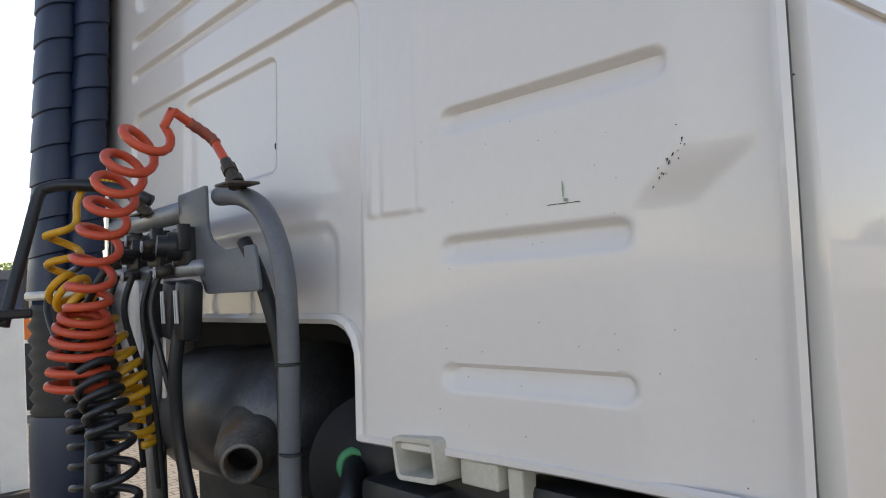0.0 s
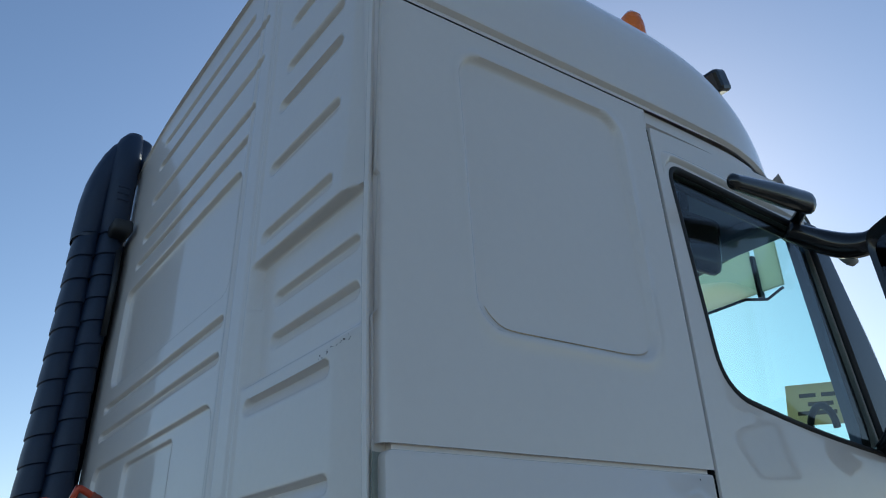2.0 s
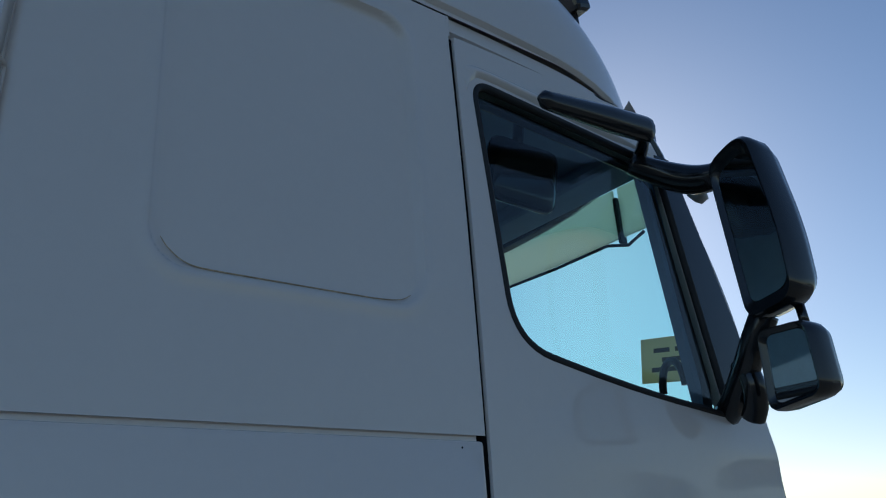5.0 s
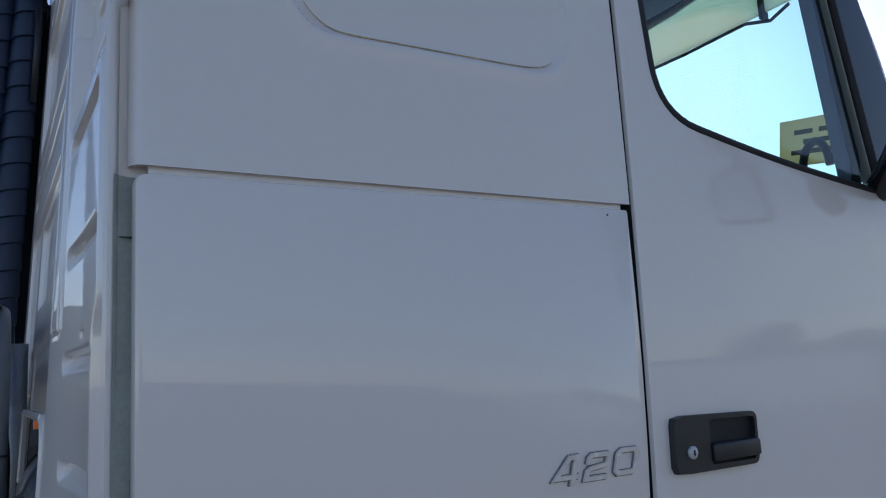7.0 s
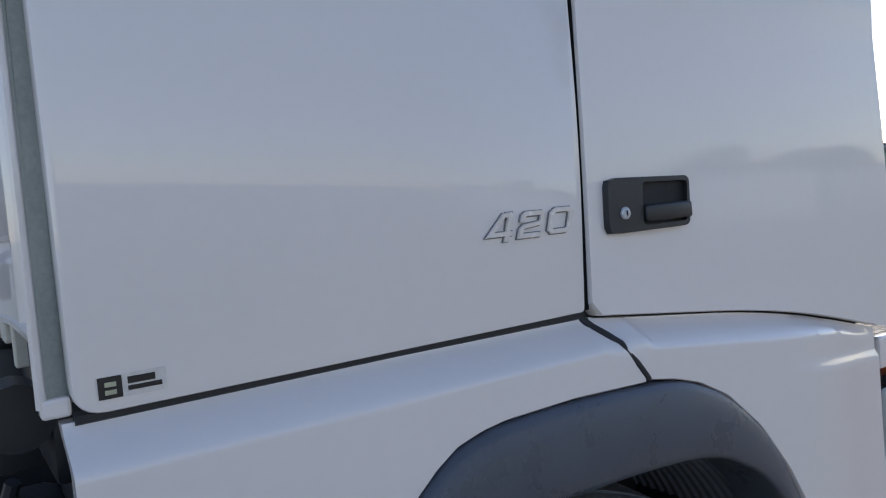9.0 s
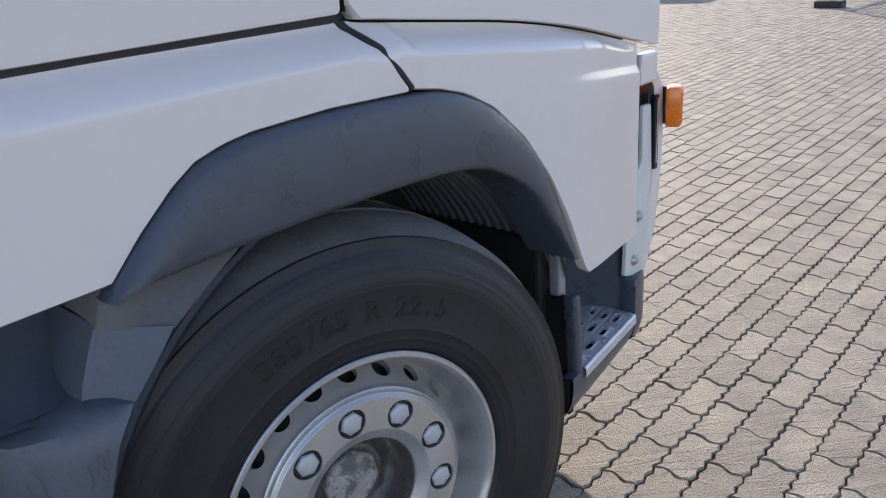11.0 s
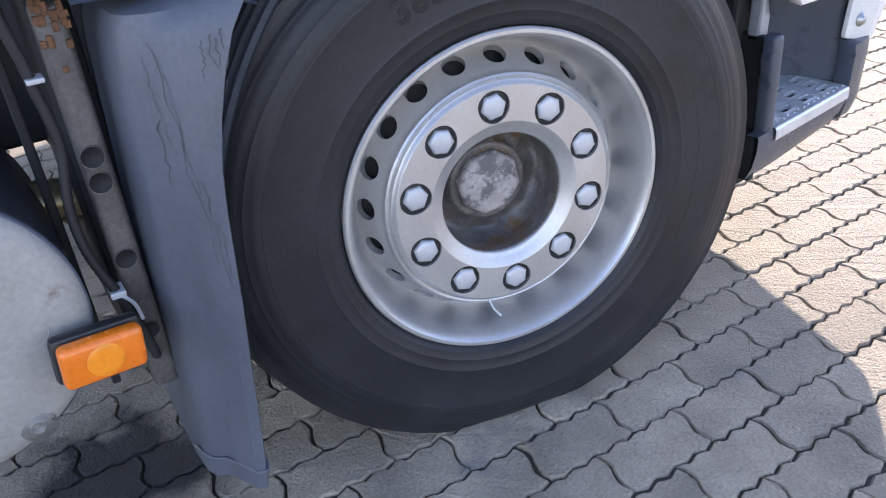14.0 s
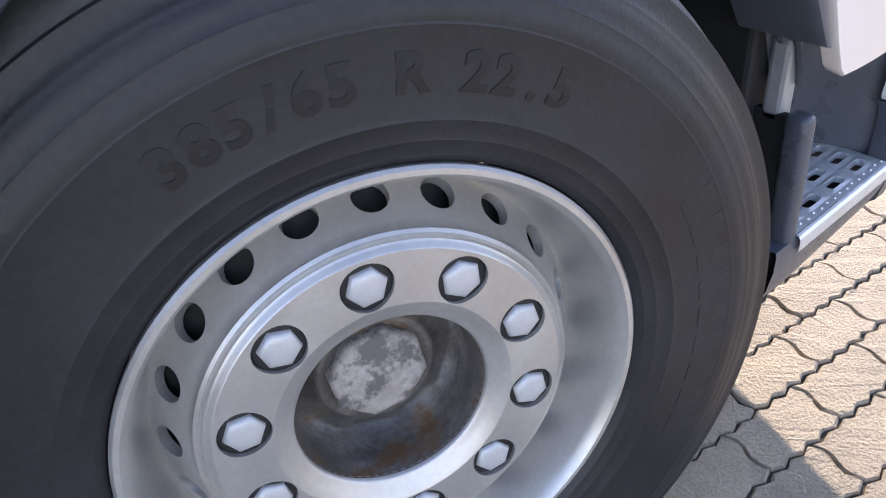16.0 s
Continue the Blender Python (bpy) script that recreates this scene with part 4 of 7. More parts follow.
fender("rear_fender", [0.015 + 0.963 * k / 70 for k in range(71)], [(0.0, 1.379), (0.885, 1.383), (0.978, 1.262)], [(0.0, 1.10), (0.40, 1.107)] + [(x, z + 0.006) for x, z in ARCH_OUT[2:9]], "white fender behind the wheel arch")
fender("front_fender", [0.912 + 0.99 * k / 70 for k in range(71)], [(x, door_low(x) - 0.008) for x in [0.91 + 0.02 * k for k in range(51)]], [(0.90, 1.366), (0.992, 1.256)] + [(x, z + 0.006) for x, z in ARCH_OUT[9:]] + [(1.556, 0.692), (1.70, 0.684), (1.90, 0.668)], "white fender ahead of the wheel arch")
bm = bmesh.new()
sweep(bm, [(0.893, 0.018, 1.380), (0.906, 0.004, 1.363), (0.917, -0.024, 1.347), (0.930, -0.0445, 1.331), (0.962, -0.0505, 1.290), (0.988, -0.0505, 1.256)], 0.0080, 8)
part("fender_gap", bm, SOFT_BLACK, truck, "black seam between the fenders")
bm = bmesh.new()
box(bm, 0.88, 1.95, 0.032, 0.05, 1.22, 1.40)
part("fender_backing", bm, DARK, truck)
bm = bmesh.new()
sweep(bm, [(0.03, 0.02, 1.381), (0.5, 0.02, 1.386), (0.9, 0.02, 1.386)], 0.010, 6)
part("panel_gap", bm, SOFT_BLACK, truck)


def flare():
    a, b = smooth_line([(x, 0, z) for x, z in ARCH_OUT], 5), smooth_line([(x, 0, z) for x, z in ARCH_IN], 5)
    prof = [(0.0, 0.0), (0.0, -0.052), (0.03, -0.060), (0.12, -0.066), (0.35, -0.074), (0.65, -0.079), (0.88, -0.079), (0.97, -0.074), (1.0, -0.062), (1.03, -0.02), (1.05, 0.06)]
    rows = []
    for p, q in zip(a, b):
        taper = 0.02 * step(1.3, 1.52, p.x)
        rows.append([Vector((p.x + (q.x - p.x) * t, y + taper, p.z + (q.z - p.z) * t)) for t, y in prof])
    bm = from_grid(rows)
    bmesh.ops.recalc_face_normals(bm, faces=bm.faces)
    return part("arch_flare", bm, GREY_PLASTIC, truck, "dark grey plastic wheel arch flare", smooth=50)


flare()
# ribbed liner inside the arch, its colour lightened in place of bounce light
rows = []
for i in range(57):
    a = radians(15 + 150 * i / 56)
    row = []
    for j in range(65):
        y = 0.5 * j / 64
        r = 0.63 + (0.006 if (j // 2) % 2 else 0.0)
        row.append(Vector((0.93 + 1.02 * r * math.cos(a), y, 0.50 + r * 0.98 * math.sin(a))))
    rows.append(row)
part("arch_liner", from_grid(rows), LINER, truck, "black ribbed wheel arch liner, its colour lightened for bounce light", smooth=20)
bm = bmesh.new()
box(bm, 0.30, 1.6, 0.50, 0.52, 0.45, 1.12)
box(bm, 1.50, 1.56, 0.06, 0.5, 0.30, 0.78, 0.01)
part("arch_wall", bm, DARK, truck)


# mudguard behind the tyre
def mudguard():
    lev = [(0.17, 0.166, 0.245), (0.26, 0.171, 0.253), (0.43, 0.180, 0.267), (0.52, 0.184, 0.275), (0.60, 0.188, 0.280), (0.67, 0.192, 0.285), (0.735, 0.196, 0.292), (0.80, 0.200, 0.306), (0.86, 0.204, 0.325), (0.90, 0.209, 0.344), (0.93, 0.220, 0.366), (0.945, 0.245, 0.376)]
    rows = []
    for z, a, b in lev:
        c = 0.04 * step(0.93, 0.945, z)
        up = 0.010 * step(0.85, 0.945, z)
        line = ((a + 0.01, 0.42, 0), (a, 0.06, 0), (a + 0.004, -0.005 + c, 0), (a + 0.014, -0.026 + c, 0), (a + 0.034, -0.038 + c, 0), (0.6 * (a + 0.034) + 0.4 * (b - 0.02), -0.062 + 0.6 * c, 0.4), (b - 0.02, -0.095 + 0.2 * c, 0.8), (b - 0.004, -0.100, 1), (b, -0.090, 1), (b + 0.003, -0.05, 1), (b + 0.008, 0.42, 1))
        rows.append([Vector((x, y, z + up * f)) for x, y, f in line])
    bm = from_grid(rows)
    bm.verts.ensure_lookup_table()
    n = len(rows[0])
    bm.faces.new(bm.verts[:n])
    top = bm.verts[-n:]
    bm.faces.new(top[::-1])
    bmesh.ops.recalc_face_normals(bm, faces=bm.faces)
    body = part("mudguard", bm, MUD_PLASTIC, truck, "faded dark plastic mudguard with dirt runs", smooth=40)
    # top ledge, falling from the inner guard to the face
    rows = []
    for y, z0, z1 in ((-0.02, 0.952, 0.915), (0.0, 0.957, 0.922), (0.05, 0.962, 0.93), (0.12, 0.985, 0.95), (0.16, 1.04, 1.0)):
        rows.append([Vector((x, y, z0 + (z1 - z0) * step(0.20, 0.42, x))) for x in (0.18, 0.22, 0.26, 0.30, 0.34, 0.375)])
    part("mudguard_ledge", from_grid(rows), MUD_PLASTIC, truck, smooth=60)
    # shoulder that follows the tyre up to the flare
    rows = []
    for (x0, z0), (x1, z1) in (((0.322, 0.925), (0.396, 0.915)), ((0.330, 0.941), (0.402, 0.935)), ((0.341, 0.975), (0.427, 0.961)), ((0.356, 1.010), (0.452, 0.988)), ((0.374, 1.047), (0.476, 1.016))):
        rows.append([Vector(p) for p in ((x0 - 0.01, 0.16, z0 + 0.01), (x0 - 0.004, 0.02, z0 + 0.006), (x0, -0.026, z0), (x0 + 0.008, -0.033, z0 - 0.004), (x1 - 0.027, -0.099, z1 + 0.020), (x1 - 0.0235, -0.094, z1 + 0.0175), (x1 - 0.018, 0.3, z1 + 0.0175))])
    part("mudguard_shoulder", from_grid(rows), MUD_PLASTIC, truck, smooth=40)
    # flat tan-grey return between the guard's shoulder and the flare
    rows = []
    for k in range(6):
        t = k / 5
        a, b = Vector((0.374, 0, 1.043)).lerp(Vector((0.474, 0, 1.013)), t), Vector((0.392, 0, 1.106)).lerp(Vector((0.640, 0, 1.106)), t)
        rows.append([a.lerp(b, u) + Vector((-0.0235 * t * (1 - u), -0.034 - 0.060 * t * (1 - u), 0.0175 * t * (1 - u))) for u in (0, 0.33, 0.66, 1)])
    rows = [[p + Vector((-0.004, 0.17, 0)) for p in rows[0]], [p + Vector((-0.002, 0.004, 0)) for p in rows[0]]] + rows
    rows.append([p + Vector((0.003, 0.004, -0.003)) for p in rows[-1]])
    rows.append([p + Vector((0.006, 0.30, -0.004)) for p in rows[-1]])
    part("guard_return", from_grid(rows), RETURN_PLASTIC, truck, "tan-grey flat return of the wheel arch", smooth=40)
    rows = [[Vector((x, 0.155 - 0.02 * math.cos(9 * x), z)) for x in (0.145, 0.19, 0.25, 0.35, 0.45, 0.6)] for z in (0.80, 0.95, 1.03, 1.12)]
    part("inner_guard", from_grid(rows), GREY_PLASTIC, truck, smooth=60)
    # hollow fairing from the fender's lower edge out to the ledge
    rows = []
    for y, z in ((0.13, 1.14), (0.118, 1.09), (0.095, 1.04), (0.068, 1.0), (0.038, 0.972), (0.006, 0.957), (-0.012, 0.950)):
        rows.append([Vector((x, y + 0.03 * step(0.25, 0.19, x), z - 0.045 * step(0.30, 0.42, x) * step(1.1, 0.95, z))) for x in (0.188, 0.21, 0.24, 0.28, 0.32, 0.36, 0.41)])
    part("guard_fairing", from_grid(rows), GREY_PLASTIC, truck, "smooth dark plastic fairing above the mudguard", smooth=70)
    lip_bm = bmesh.new()
    sweep(lip_bm, [(0.166, 0.02, 0.212), (0.172, -0.006, 0.212), (0.183, -0.028, 0.211), (0.20, -0.0385, 0.210), (0.215, -0.063, 0.208), (0.231, -0.0965, 0.206), (0.246, -0.101, 0.205), (0.251, -0.088, 0.205), (0.253, -0.05, 0.205)], 0.0032, 8)
    part("lower_bead", lip_bm, MUD_PLASTIC, body, smooth=60)
    # dried dirt runs
    runs = bmesh.new()
    rr = random.Random(8)
    for x, z0, length in ((0.245, 0.90, 0.20), (0.252, 0.86, 0.26), (0.24, 0.88, 0.12), (0.262, 0.72, 0.18), (0.27, 0.66, 0.12), (0.30, 0.90, 0.05), (0.31, 0.905, 0.07), (0.318, 0.90, 0.06), (0.325, 0.91, 0.05), (0.235, 0.80, 0.10)):
        left_, right_ = [], []
        n = 14
        for k in range(n + 1):
            z = z0 - length * k / n
            x += rr.gauss(0, 0.0018)
            w = 0.0013 * rr.uniform(0.2, 1.3) * (1 - 0.5 * k / n)
            a = 0.2 + 0.05 * (z - 0.17)
            b = 0.225 + 0.1 * max(z - 0.17, 0) * step(0.1, 0.9, z)
            y = -0.0400 - 0.058 * min(max((x - a) / max(b - a, 0.02), 0), 1)
            left_.append(runs.verts.new((x - w, y, z)))
            right_.append(runs.verts.new((x + w, y, z)))
        for k in range(n):
            runs.faces.new((left_[k], left_[k + 1], right_[k + 1], right_[k]))
    tagged(part("dirt_run", runs, mat("dried_dirt", (0.070, 0.074, 0.084), 0.6), body, "dark dried dirt runs"), kind="stuff")
    return body


mudguard()

# entrance step with a perforated tread
ALU = mat("pressed_aluminium", (0.64, 0.66, 0.68), 0.38, metal=0.5, vary=0.12, scale=14, bump=0.3, bump_scale=160, dirt=(0.25, 0.24, 0.23), dirt_amount=0.18, dirt_scale=12)


LIP = 0.127


def lip_y(x):
    return -0.034 + LIP * (x - 1.558)


def tread():
    """A pressed plate with long slots in three staggered rows and a folded front lip."""
    bm = bmesh.new()
    nx, ny = 4, 4
    x0, x1 = 1.545, 1.905
    cell = (x1 - x0) / nx
    edges_v = (0.0, 0.016, 0.053, 0.094, 0.136, 0.20)
    def spot_at(x, v, z):
        return (x, lip_y(x) + v, z)
    def quad(a, b, v0, v1):
        n = 4
        pts = [(a, v0), (b, v0), (b, v1), (a, v1)]
        bm.faces.new([bm.verts.new(spot_at(x, v, 0.412)) for x, v in pts])
    for j in range(len(edges_v) - 1):
        v0, v1 = edges_v[j], edges_v[j + 1]
        if j in (0, 4):
            for i in range(8):
                quad(x0 + (x1 - x0) * i / 8, x0 + (x1 - x0) * (i + 1) / 8, v0, v1)
            continue
        shift = 0.007 * (j - 1)
        for i in range(nx):
            a, b = x0 + cell * i, x0 + cell * (i + 1)
            cx, cv = 1.652 + 0.0855 * (i - 1) + shift, (v0 + v1) / 2
            cx = min(max(cx, a + 0.034), b - 0.034)
            slot_line = rounded([(cx - 0.027, cv - 0.0115, 0.010), (cx + 0.027, cv - 0.0115, 0.010), (cx + 0.027, cv + 0.0115, 0.010), (cx - 0.027, cv + 0.0115, 0.010)], 4)
            outer, rim_, deep = [], [], []
            for p in slot_line:
                d = Vector((p.x - cx, p.y - cv))
                t = 9.0
                if abs(d.x) > 1e-6:
                    t = min(t, ((b if d.x > 0 else a) - cx) / d.x)
                if abs(d.y) > 1e-6:
                    t = min(t, ((v1 if d.y > 0 else v0) - cv) / d.y)
                outer.append(bm.verts.new(spot_at(cx + d.x * t, cv + d.y * t, 0.412)))
                rim_.append(bm.verts.new(spot_at(p.x, p.y, 0.4145)))
                deep.append(bm.verts.new(spot_at(cx + d.x * 0.94, cv + d.y * 0.9, 0.402)))
            m = len(slot_line)
            for k in range(m):
                q = (k + 1) % m
                bm.faces.new((outer[k], outer[q], rim_[q], rim_[k]))
                bm.faces.new((rim_[k], rim_[q], deep[q], deep[k]))
            # corners of the cell
            for sx in (a, b):
                for sv in (v0, v1):
                    near_ = sorted(outer, key=lambda w: (w.co.x - sx) ** 2 + (w.co.y - lip_y(w.co.x) - sv) ** 2)[:2]
                    c = bm.verts.new(spot_at(sx, sv, 0.412))
                    if (near_[0].co - near_[1].co).length > 1e-5:
                        bm.faces.new((c, near_[0], near_[1]))
    lip = [[Vector((x0 + 0.013 + (x1 - x0 - 0.013) * u / 8, lip_y(x0 + (x1 - x0) * u / 8) + v, z)) for u in range(9)] for v, z in ((0.0, 0.412), (-0.005, 0.411), (-0.009, 0.406), (-0.010, 0.384), (-0.008, 0.380))]
    vs = [[bm.verts.new(p) for p in row] for row in lip]
    for a, b in zip(vs, vs[1:]):
        for k in range(8):
            bm.faces.new((a[k], a[k + 1], b[k + 1], b[k]))
    bmesh.ops.remove_doubles(bm, verts=bm.verts, dist=1e-4)
    bmesh.ops.recalc_face_normals(bm, faces=bm.faces)
    for f in bm.faces:
        f.normal_update()
        if f.normal.z < -0.3:
            f.normal_flip()
    tread_ob = part("step_tread", bm, ALU, truck, "perforated aluminium entrance step", smooth=30)
    bm = bmesh.new()
    for k in range(15):
        x = 1.57 + 0.0235 * k
        y = lip_y(x) + 0.009 + 0.003 * (k % 2)
        bmesh.ops.create_icosphere(bm, subdivisions=1, radius=0.0036, matrix=Matrix.Translation((x, y, 0.4118)))
    tagged(part("grip_stud", bm, ALU, tread_ob, smooth=80), kind="stuff")


tread()
# step fascia and the dark bumper corner
rows = []
for z, d in ((0.408, 0.03), (0.4085, 0.002), (0.40, 0.0), (0.37, 0.0), (0.33, 0.006), (0.30, 0.018), (0.283, 0.034), (0.28, 0.10)):
    rows.append([Vector((x - 0.25 * d * (x < 1.5), lip_y(x) - 0.005 + d, z + 0.07 * max(x - 1.6, 0) * (z < 0.35))) for x in (1.492, 1.50, 1.55, 1.62, 1.70, 1.78, 1.86, 1.901)])
part("step_fascia", from_grid(rows), GREY_PLASTIC, truck, "dark grey plastic step fascia", smooth=45)
rows = []
for z, d in ((0.300, 0.06), (0.306, 0.03), (0.325, 0.008), (0.36, 0.0), (0.44, 0.0), (0.49, 0.0), (0.515, 0.004), (0.522, 0.03)):
    line = [(1.908, 0.05), (1.906, 0.03), (1.912, 0.008), (1.95, 0.012), (1.99, 0.026), (2.025, 0.055), (2.07, 0.14), (2.17, 0.5), (2.21, 1.2), (2.17, 1.9), (2.03, 2.34), (1.6, 2.44)]
    rows.append([Vector((x - d * (0.0 if x < 1.92 else 0.3 if y < 0.1 else 1.0) + (0.03 * (z - 0.3) if x > 1.95 else 0), y + d * (1.0 if y < 0.2 else 0.0), z)) for x, y in line])
part("step_housing", from_grid(rows), GREY_PLASTIC, truck, "dark grey lower bumper corner", smooth=50)
bm = bmesh.new()
box(bm, 1.51, 1.90, 0.015, 2.35, 0.33, 0.365)
part("step_floor", bm, DARK, truck)
rows = []
for z, d in ((0.40, 0.0), (0.48, 0.0), (0.56, -0.02), (0.64, -0.06), (0.72, -0.11), (0.80, -0.14)):
    rows.append([Vector(p) for p in ((1.52, 0.20 + d, z), (1.60, 0.225 + d, z), (1.72, 0.23 + d, z), (1.82, 0.205 + d, z), (1.88, 0.15 + 0.7 * d, z), (1.905, 0.09 + 0.4 * d, z), (1.93, 0.045, z), (1.99, 0.05, z))])
part("step_recess", from_grid(rows), GREY_PLASTIC, truck, smooth=60)
bm = bmesh.new()
box(bm, 1.524, 1.558, -0.040, 0.0, 0.35, 0.632, 0.012, 3, Matrix.Translation((1.54, 0, 0.4)) @ Matrix.Rotation(radians(-3), 4, "Y") @ Matrix.Translation((-1.54, 0, -0.4)))
part("step_guard", bm, GREY_PLASTIC, truck, "dark grey upright step guard", smooth=50)
# dark plates for the guard's dirty inner face and the arch's shadow on it
bm = bmesh.new()
box(bm, 1.528, 1.545, 0.0, 0.12, 0.30, 0.62, 0.004)
box(bm, 1.498, 1.52, -0.03, 0.12, 0.29, 0.405, 0.004)
part("guard_web", bm, DARK, truck)
bm = bmesh.new()
box(bm, 1.528, 1.56, 0.015, 0.05, 0.60, 0.735, 0.008, 2)
part("guard_bracket", bm, mat("bare_grey_metal", (0.34, 0.35, 0.36), 0.5, metal=0.3, vary=0.15, scale=20), truck)
# white bracket plate, corner strip and grille slot
bm = bmesh.new()
plate = rounded([(1.895, 0.53, 0.012), (2.01, 0.50, 0.01), (2.045, 0.80, 0.01), (2.03, 1.02, 0.01), (1.985, 1.02, 0.01), (1.985, 0.86, 0.02), (1.915, 0.80, 0.02)])
ring = slab(bm, plate, lambda x, z, o: Vector((x, 0.035 + o, z)), edge=0.003, back=0.012)
bm.faces.new(ring)
bmesh.ops.recalc_face_normals(bm, faces=bm.faces)
part("corner_bracket", bm, mat("white_bracket", (0.66, 0.67, 0.64), 0.45, vary=0.06), truck, "white metal corner bracket with bolts", smooth=40)
for x, z in ((1.945, 0.567), (1.965, 0.70)):
    bm = bmesh.new()
    lathe(bm, [(0.017, 0.0), (0.017, 0.003), (0.011, 0.004), (0.011, 0.010), (0.0001, 0.0115)], 16)
    part("bracket_bolt", bm, mat("zinc_bolt", (0.42, 0.43, 0.43), 0.4, metal=0.8), truck, smooth=40, pose_m=pose(x, 0.034, z))
rows = []
for z in [0.50 + 0.04 * k for k in range(17)]:
    x = along([(0.48, 2.02), (0.62, 2.082), (0.76, 2.110), (0.95, 2.122), (1.06, 2.112), (1.12, 2.07), (1.16, 2.0)], z)
    rows.append([Vector(p) for p in ((x - 0.05, 0.045, z), (x - 0.022, 0.034, z), (x - 0.006, 0.04, z), (x, 0.055, z), (x + 0.02, 0.14, z), (x + 0.08, 0.5, z), (x + 0.11, 1.2, z), (x + 0.08, 1.9, z), (x - 0.02, 2.36, z))])
part("bumper", from_grid(rows), WHITE, truck, "white front bumper seen edge-on", smooth=50)
bm = bmesh.new()
box(bm, 1.93, 2.05, 0.055, 0.09, 0.78, 1.10, 0.004)
part("lamp_recess", bm, GLOSS_BLACK, truck)
bm = bmesh.new()
box(bm, 2.048, 2.070, 0.030, 0.05, 0.82, 1.04, 0.003)
slot = part("lamp_slot", bm, GLOSS_BLACK, truck, "dark slot beside the headlamp")
bm = bmesh.new()
sweep(bm, [(2.058, 0.030, 0.84), (2.060, 0.0295, 0.94), (2.0605, 0.0295, 1.03)], 0.0018, 6)
part("chrome_strip", bm, NUT, slot, "bright strip in the slot")
bm = bmesh.new()
box(bm, 1.96, 2.055, 0.03, 0.06, 1.08, 1.165, 0.008)
part("corner_top", bm, WHITE, truck)
bm = bmesh.new()
box(bm, -0.040, 0.034, -0.022, 0.022, -0.058, 0.058, 0.008, 2)
lens = part("indicator", bm, ORANGE, truck, "orange ribbed side indicator", smooth=40, pose_m=pose(2.118, 0.010, 1.0, 0, 0, 24))
bm = bmesh.new()
for k in range(7):
    box(bm, -0.027 + 0.009 * k - 0.002, -0.027 + 0.009 * k + 0.002, -0.0245, -0.0215, -0.05, 0.05)
part("lens_rib", bm, ORANGE, lens)
bm = bmesh.new()
box(bm, 2.104, 2.116, 0.026, 0.05, 0.945, 1.055, 0.003)
part("indicator_base", bm, BLACK, truck)

# badge, handle and sticker on the cab side
# chrome's pale warm reflection is put into the base colour, barely metallic
CHROME = mat("chrome_reflection_tone", (0.74, 0.68, 0.62), 0.22, metal=0.1, vary=0.06, scale=40)
BADGE_EDGE = mat("badge_edge", (0.16, 0.15, 0.14), 0.35, vary=0.1)


def stroke(bm, pts, half, y0, y1, where, closed=False):
    """A flat bar along a line in (u, v), mitred at its bends, its face at y1 narrower than its foot at y0."""
    pts = [Vector(p) for p in pts]
    n = len(pts)
    rings = []
    for i, p in enumerate(pts):
        a = pts[i - 1] if closed or i else pts[0] * 2 - pts[1]
        b = pts[(i + 1) % n] if closed or i < n - 1 else pts[-1] * 2 - pts[-2]
        d0, d1 = (p - a).normalized(), (b - p).normalized()
        n0, n1 = Vector((-d0.y, d0.x)), Vector((-d1.y, d1.x))
        mid_ = (n0 + n1).normalized()
        w = half / max(mid_.dot(n0), 0.5)
        ring = []
        for s_, y in ((w, y0), (w, 0.5 * (y0 + y1)), (0.72 * w, y1), (-0.72 * w, y1), (-w, 0.5 * (y0 + y1)), (-w, y0)):
            q = p + mid_ * s_
            ring.append(bm.verts.new(where(q.x, q.y, y)))
        rings.append(ring)
    for i in range(n if closed else n - 1):
        a, b = rings[i], rings[(i + 1) % n]
        for k in range(5):
            bm.faces.new((a[k], a[k + 1], b[k + 1], b[k]))
    if not closed:
        bm.faces.new(rings[0])
        bm.faces.new(rings[-1][::-1])
    bmesh.ops.recalc_face_normals(bm, faces=bm.faces)


DIGITS = {"4": ([(0.52, 0.95), (0.06, 0.22), (0.96, 0.22)], False),
          "2": ([(0.10, 0.62), (0.12, 0.84), (0.20, 0.91), (0.84, 0.91), (0.92, 0.84), (0.90, 0.58), (0.82, 0.52), (0.20, 0.44), (0.11, 0.36), (0.09, 0.09), (0.95, 0.09)], False),
          "0": ([(0.08, 0.20), (0.20, 0.09), (0.80, 0.09), (0.92, 0.20), (0.92, 0.80), (0.80, 0.91), (0.20, 0.91), (0.08, 0.80)], True)}
for ch, bx, bz in (("4", 0.680, 1.5425), ("2", 0.744, 1.5415), ("0", 0.812, 1.5435)):
    line_, ring_shut = DIGITS[ch]
    def digit_at(u, v, y, bx=bx, bz=bz):
        return Vector((bx + 0.054 * u + 0.014 * v, y, bz + 0.046 * v))
    bm = bmesh.new()
    stroke(bm, line_, 0.10, 0.0, -0.0055, digit_at, ring_shut)
    if ch == "4":
        stroke(bm, [(0.52, 0.91), (0.74, 0.91), (0.74, -0.08)], 0.10, 0.0, -0.0059, digit_at)
    digit = part("badge_digit", bm, CHROME, truck, "raised chrome digit", smooth=30)
    bm = bmesh.new()
    stroke(bm, line_, 0.125, 0.001, -0.0025, digit_at, ring_shut)
    if ch == "4":
        stroke(bm, [(0.52, 0.91), (0.74, 0.91), (0.74, -0.10)], 0.125, 0.001, -0.0029, digit_at)
    part("digit_edge", bm, BADGE_EDGE, digit)
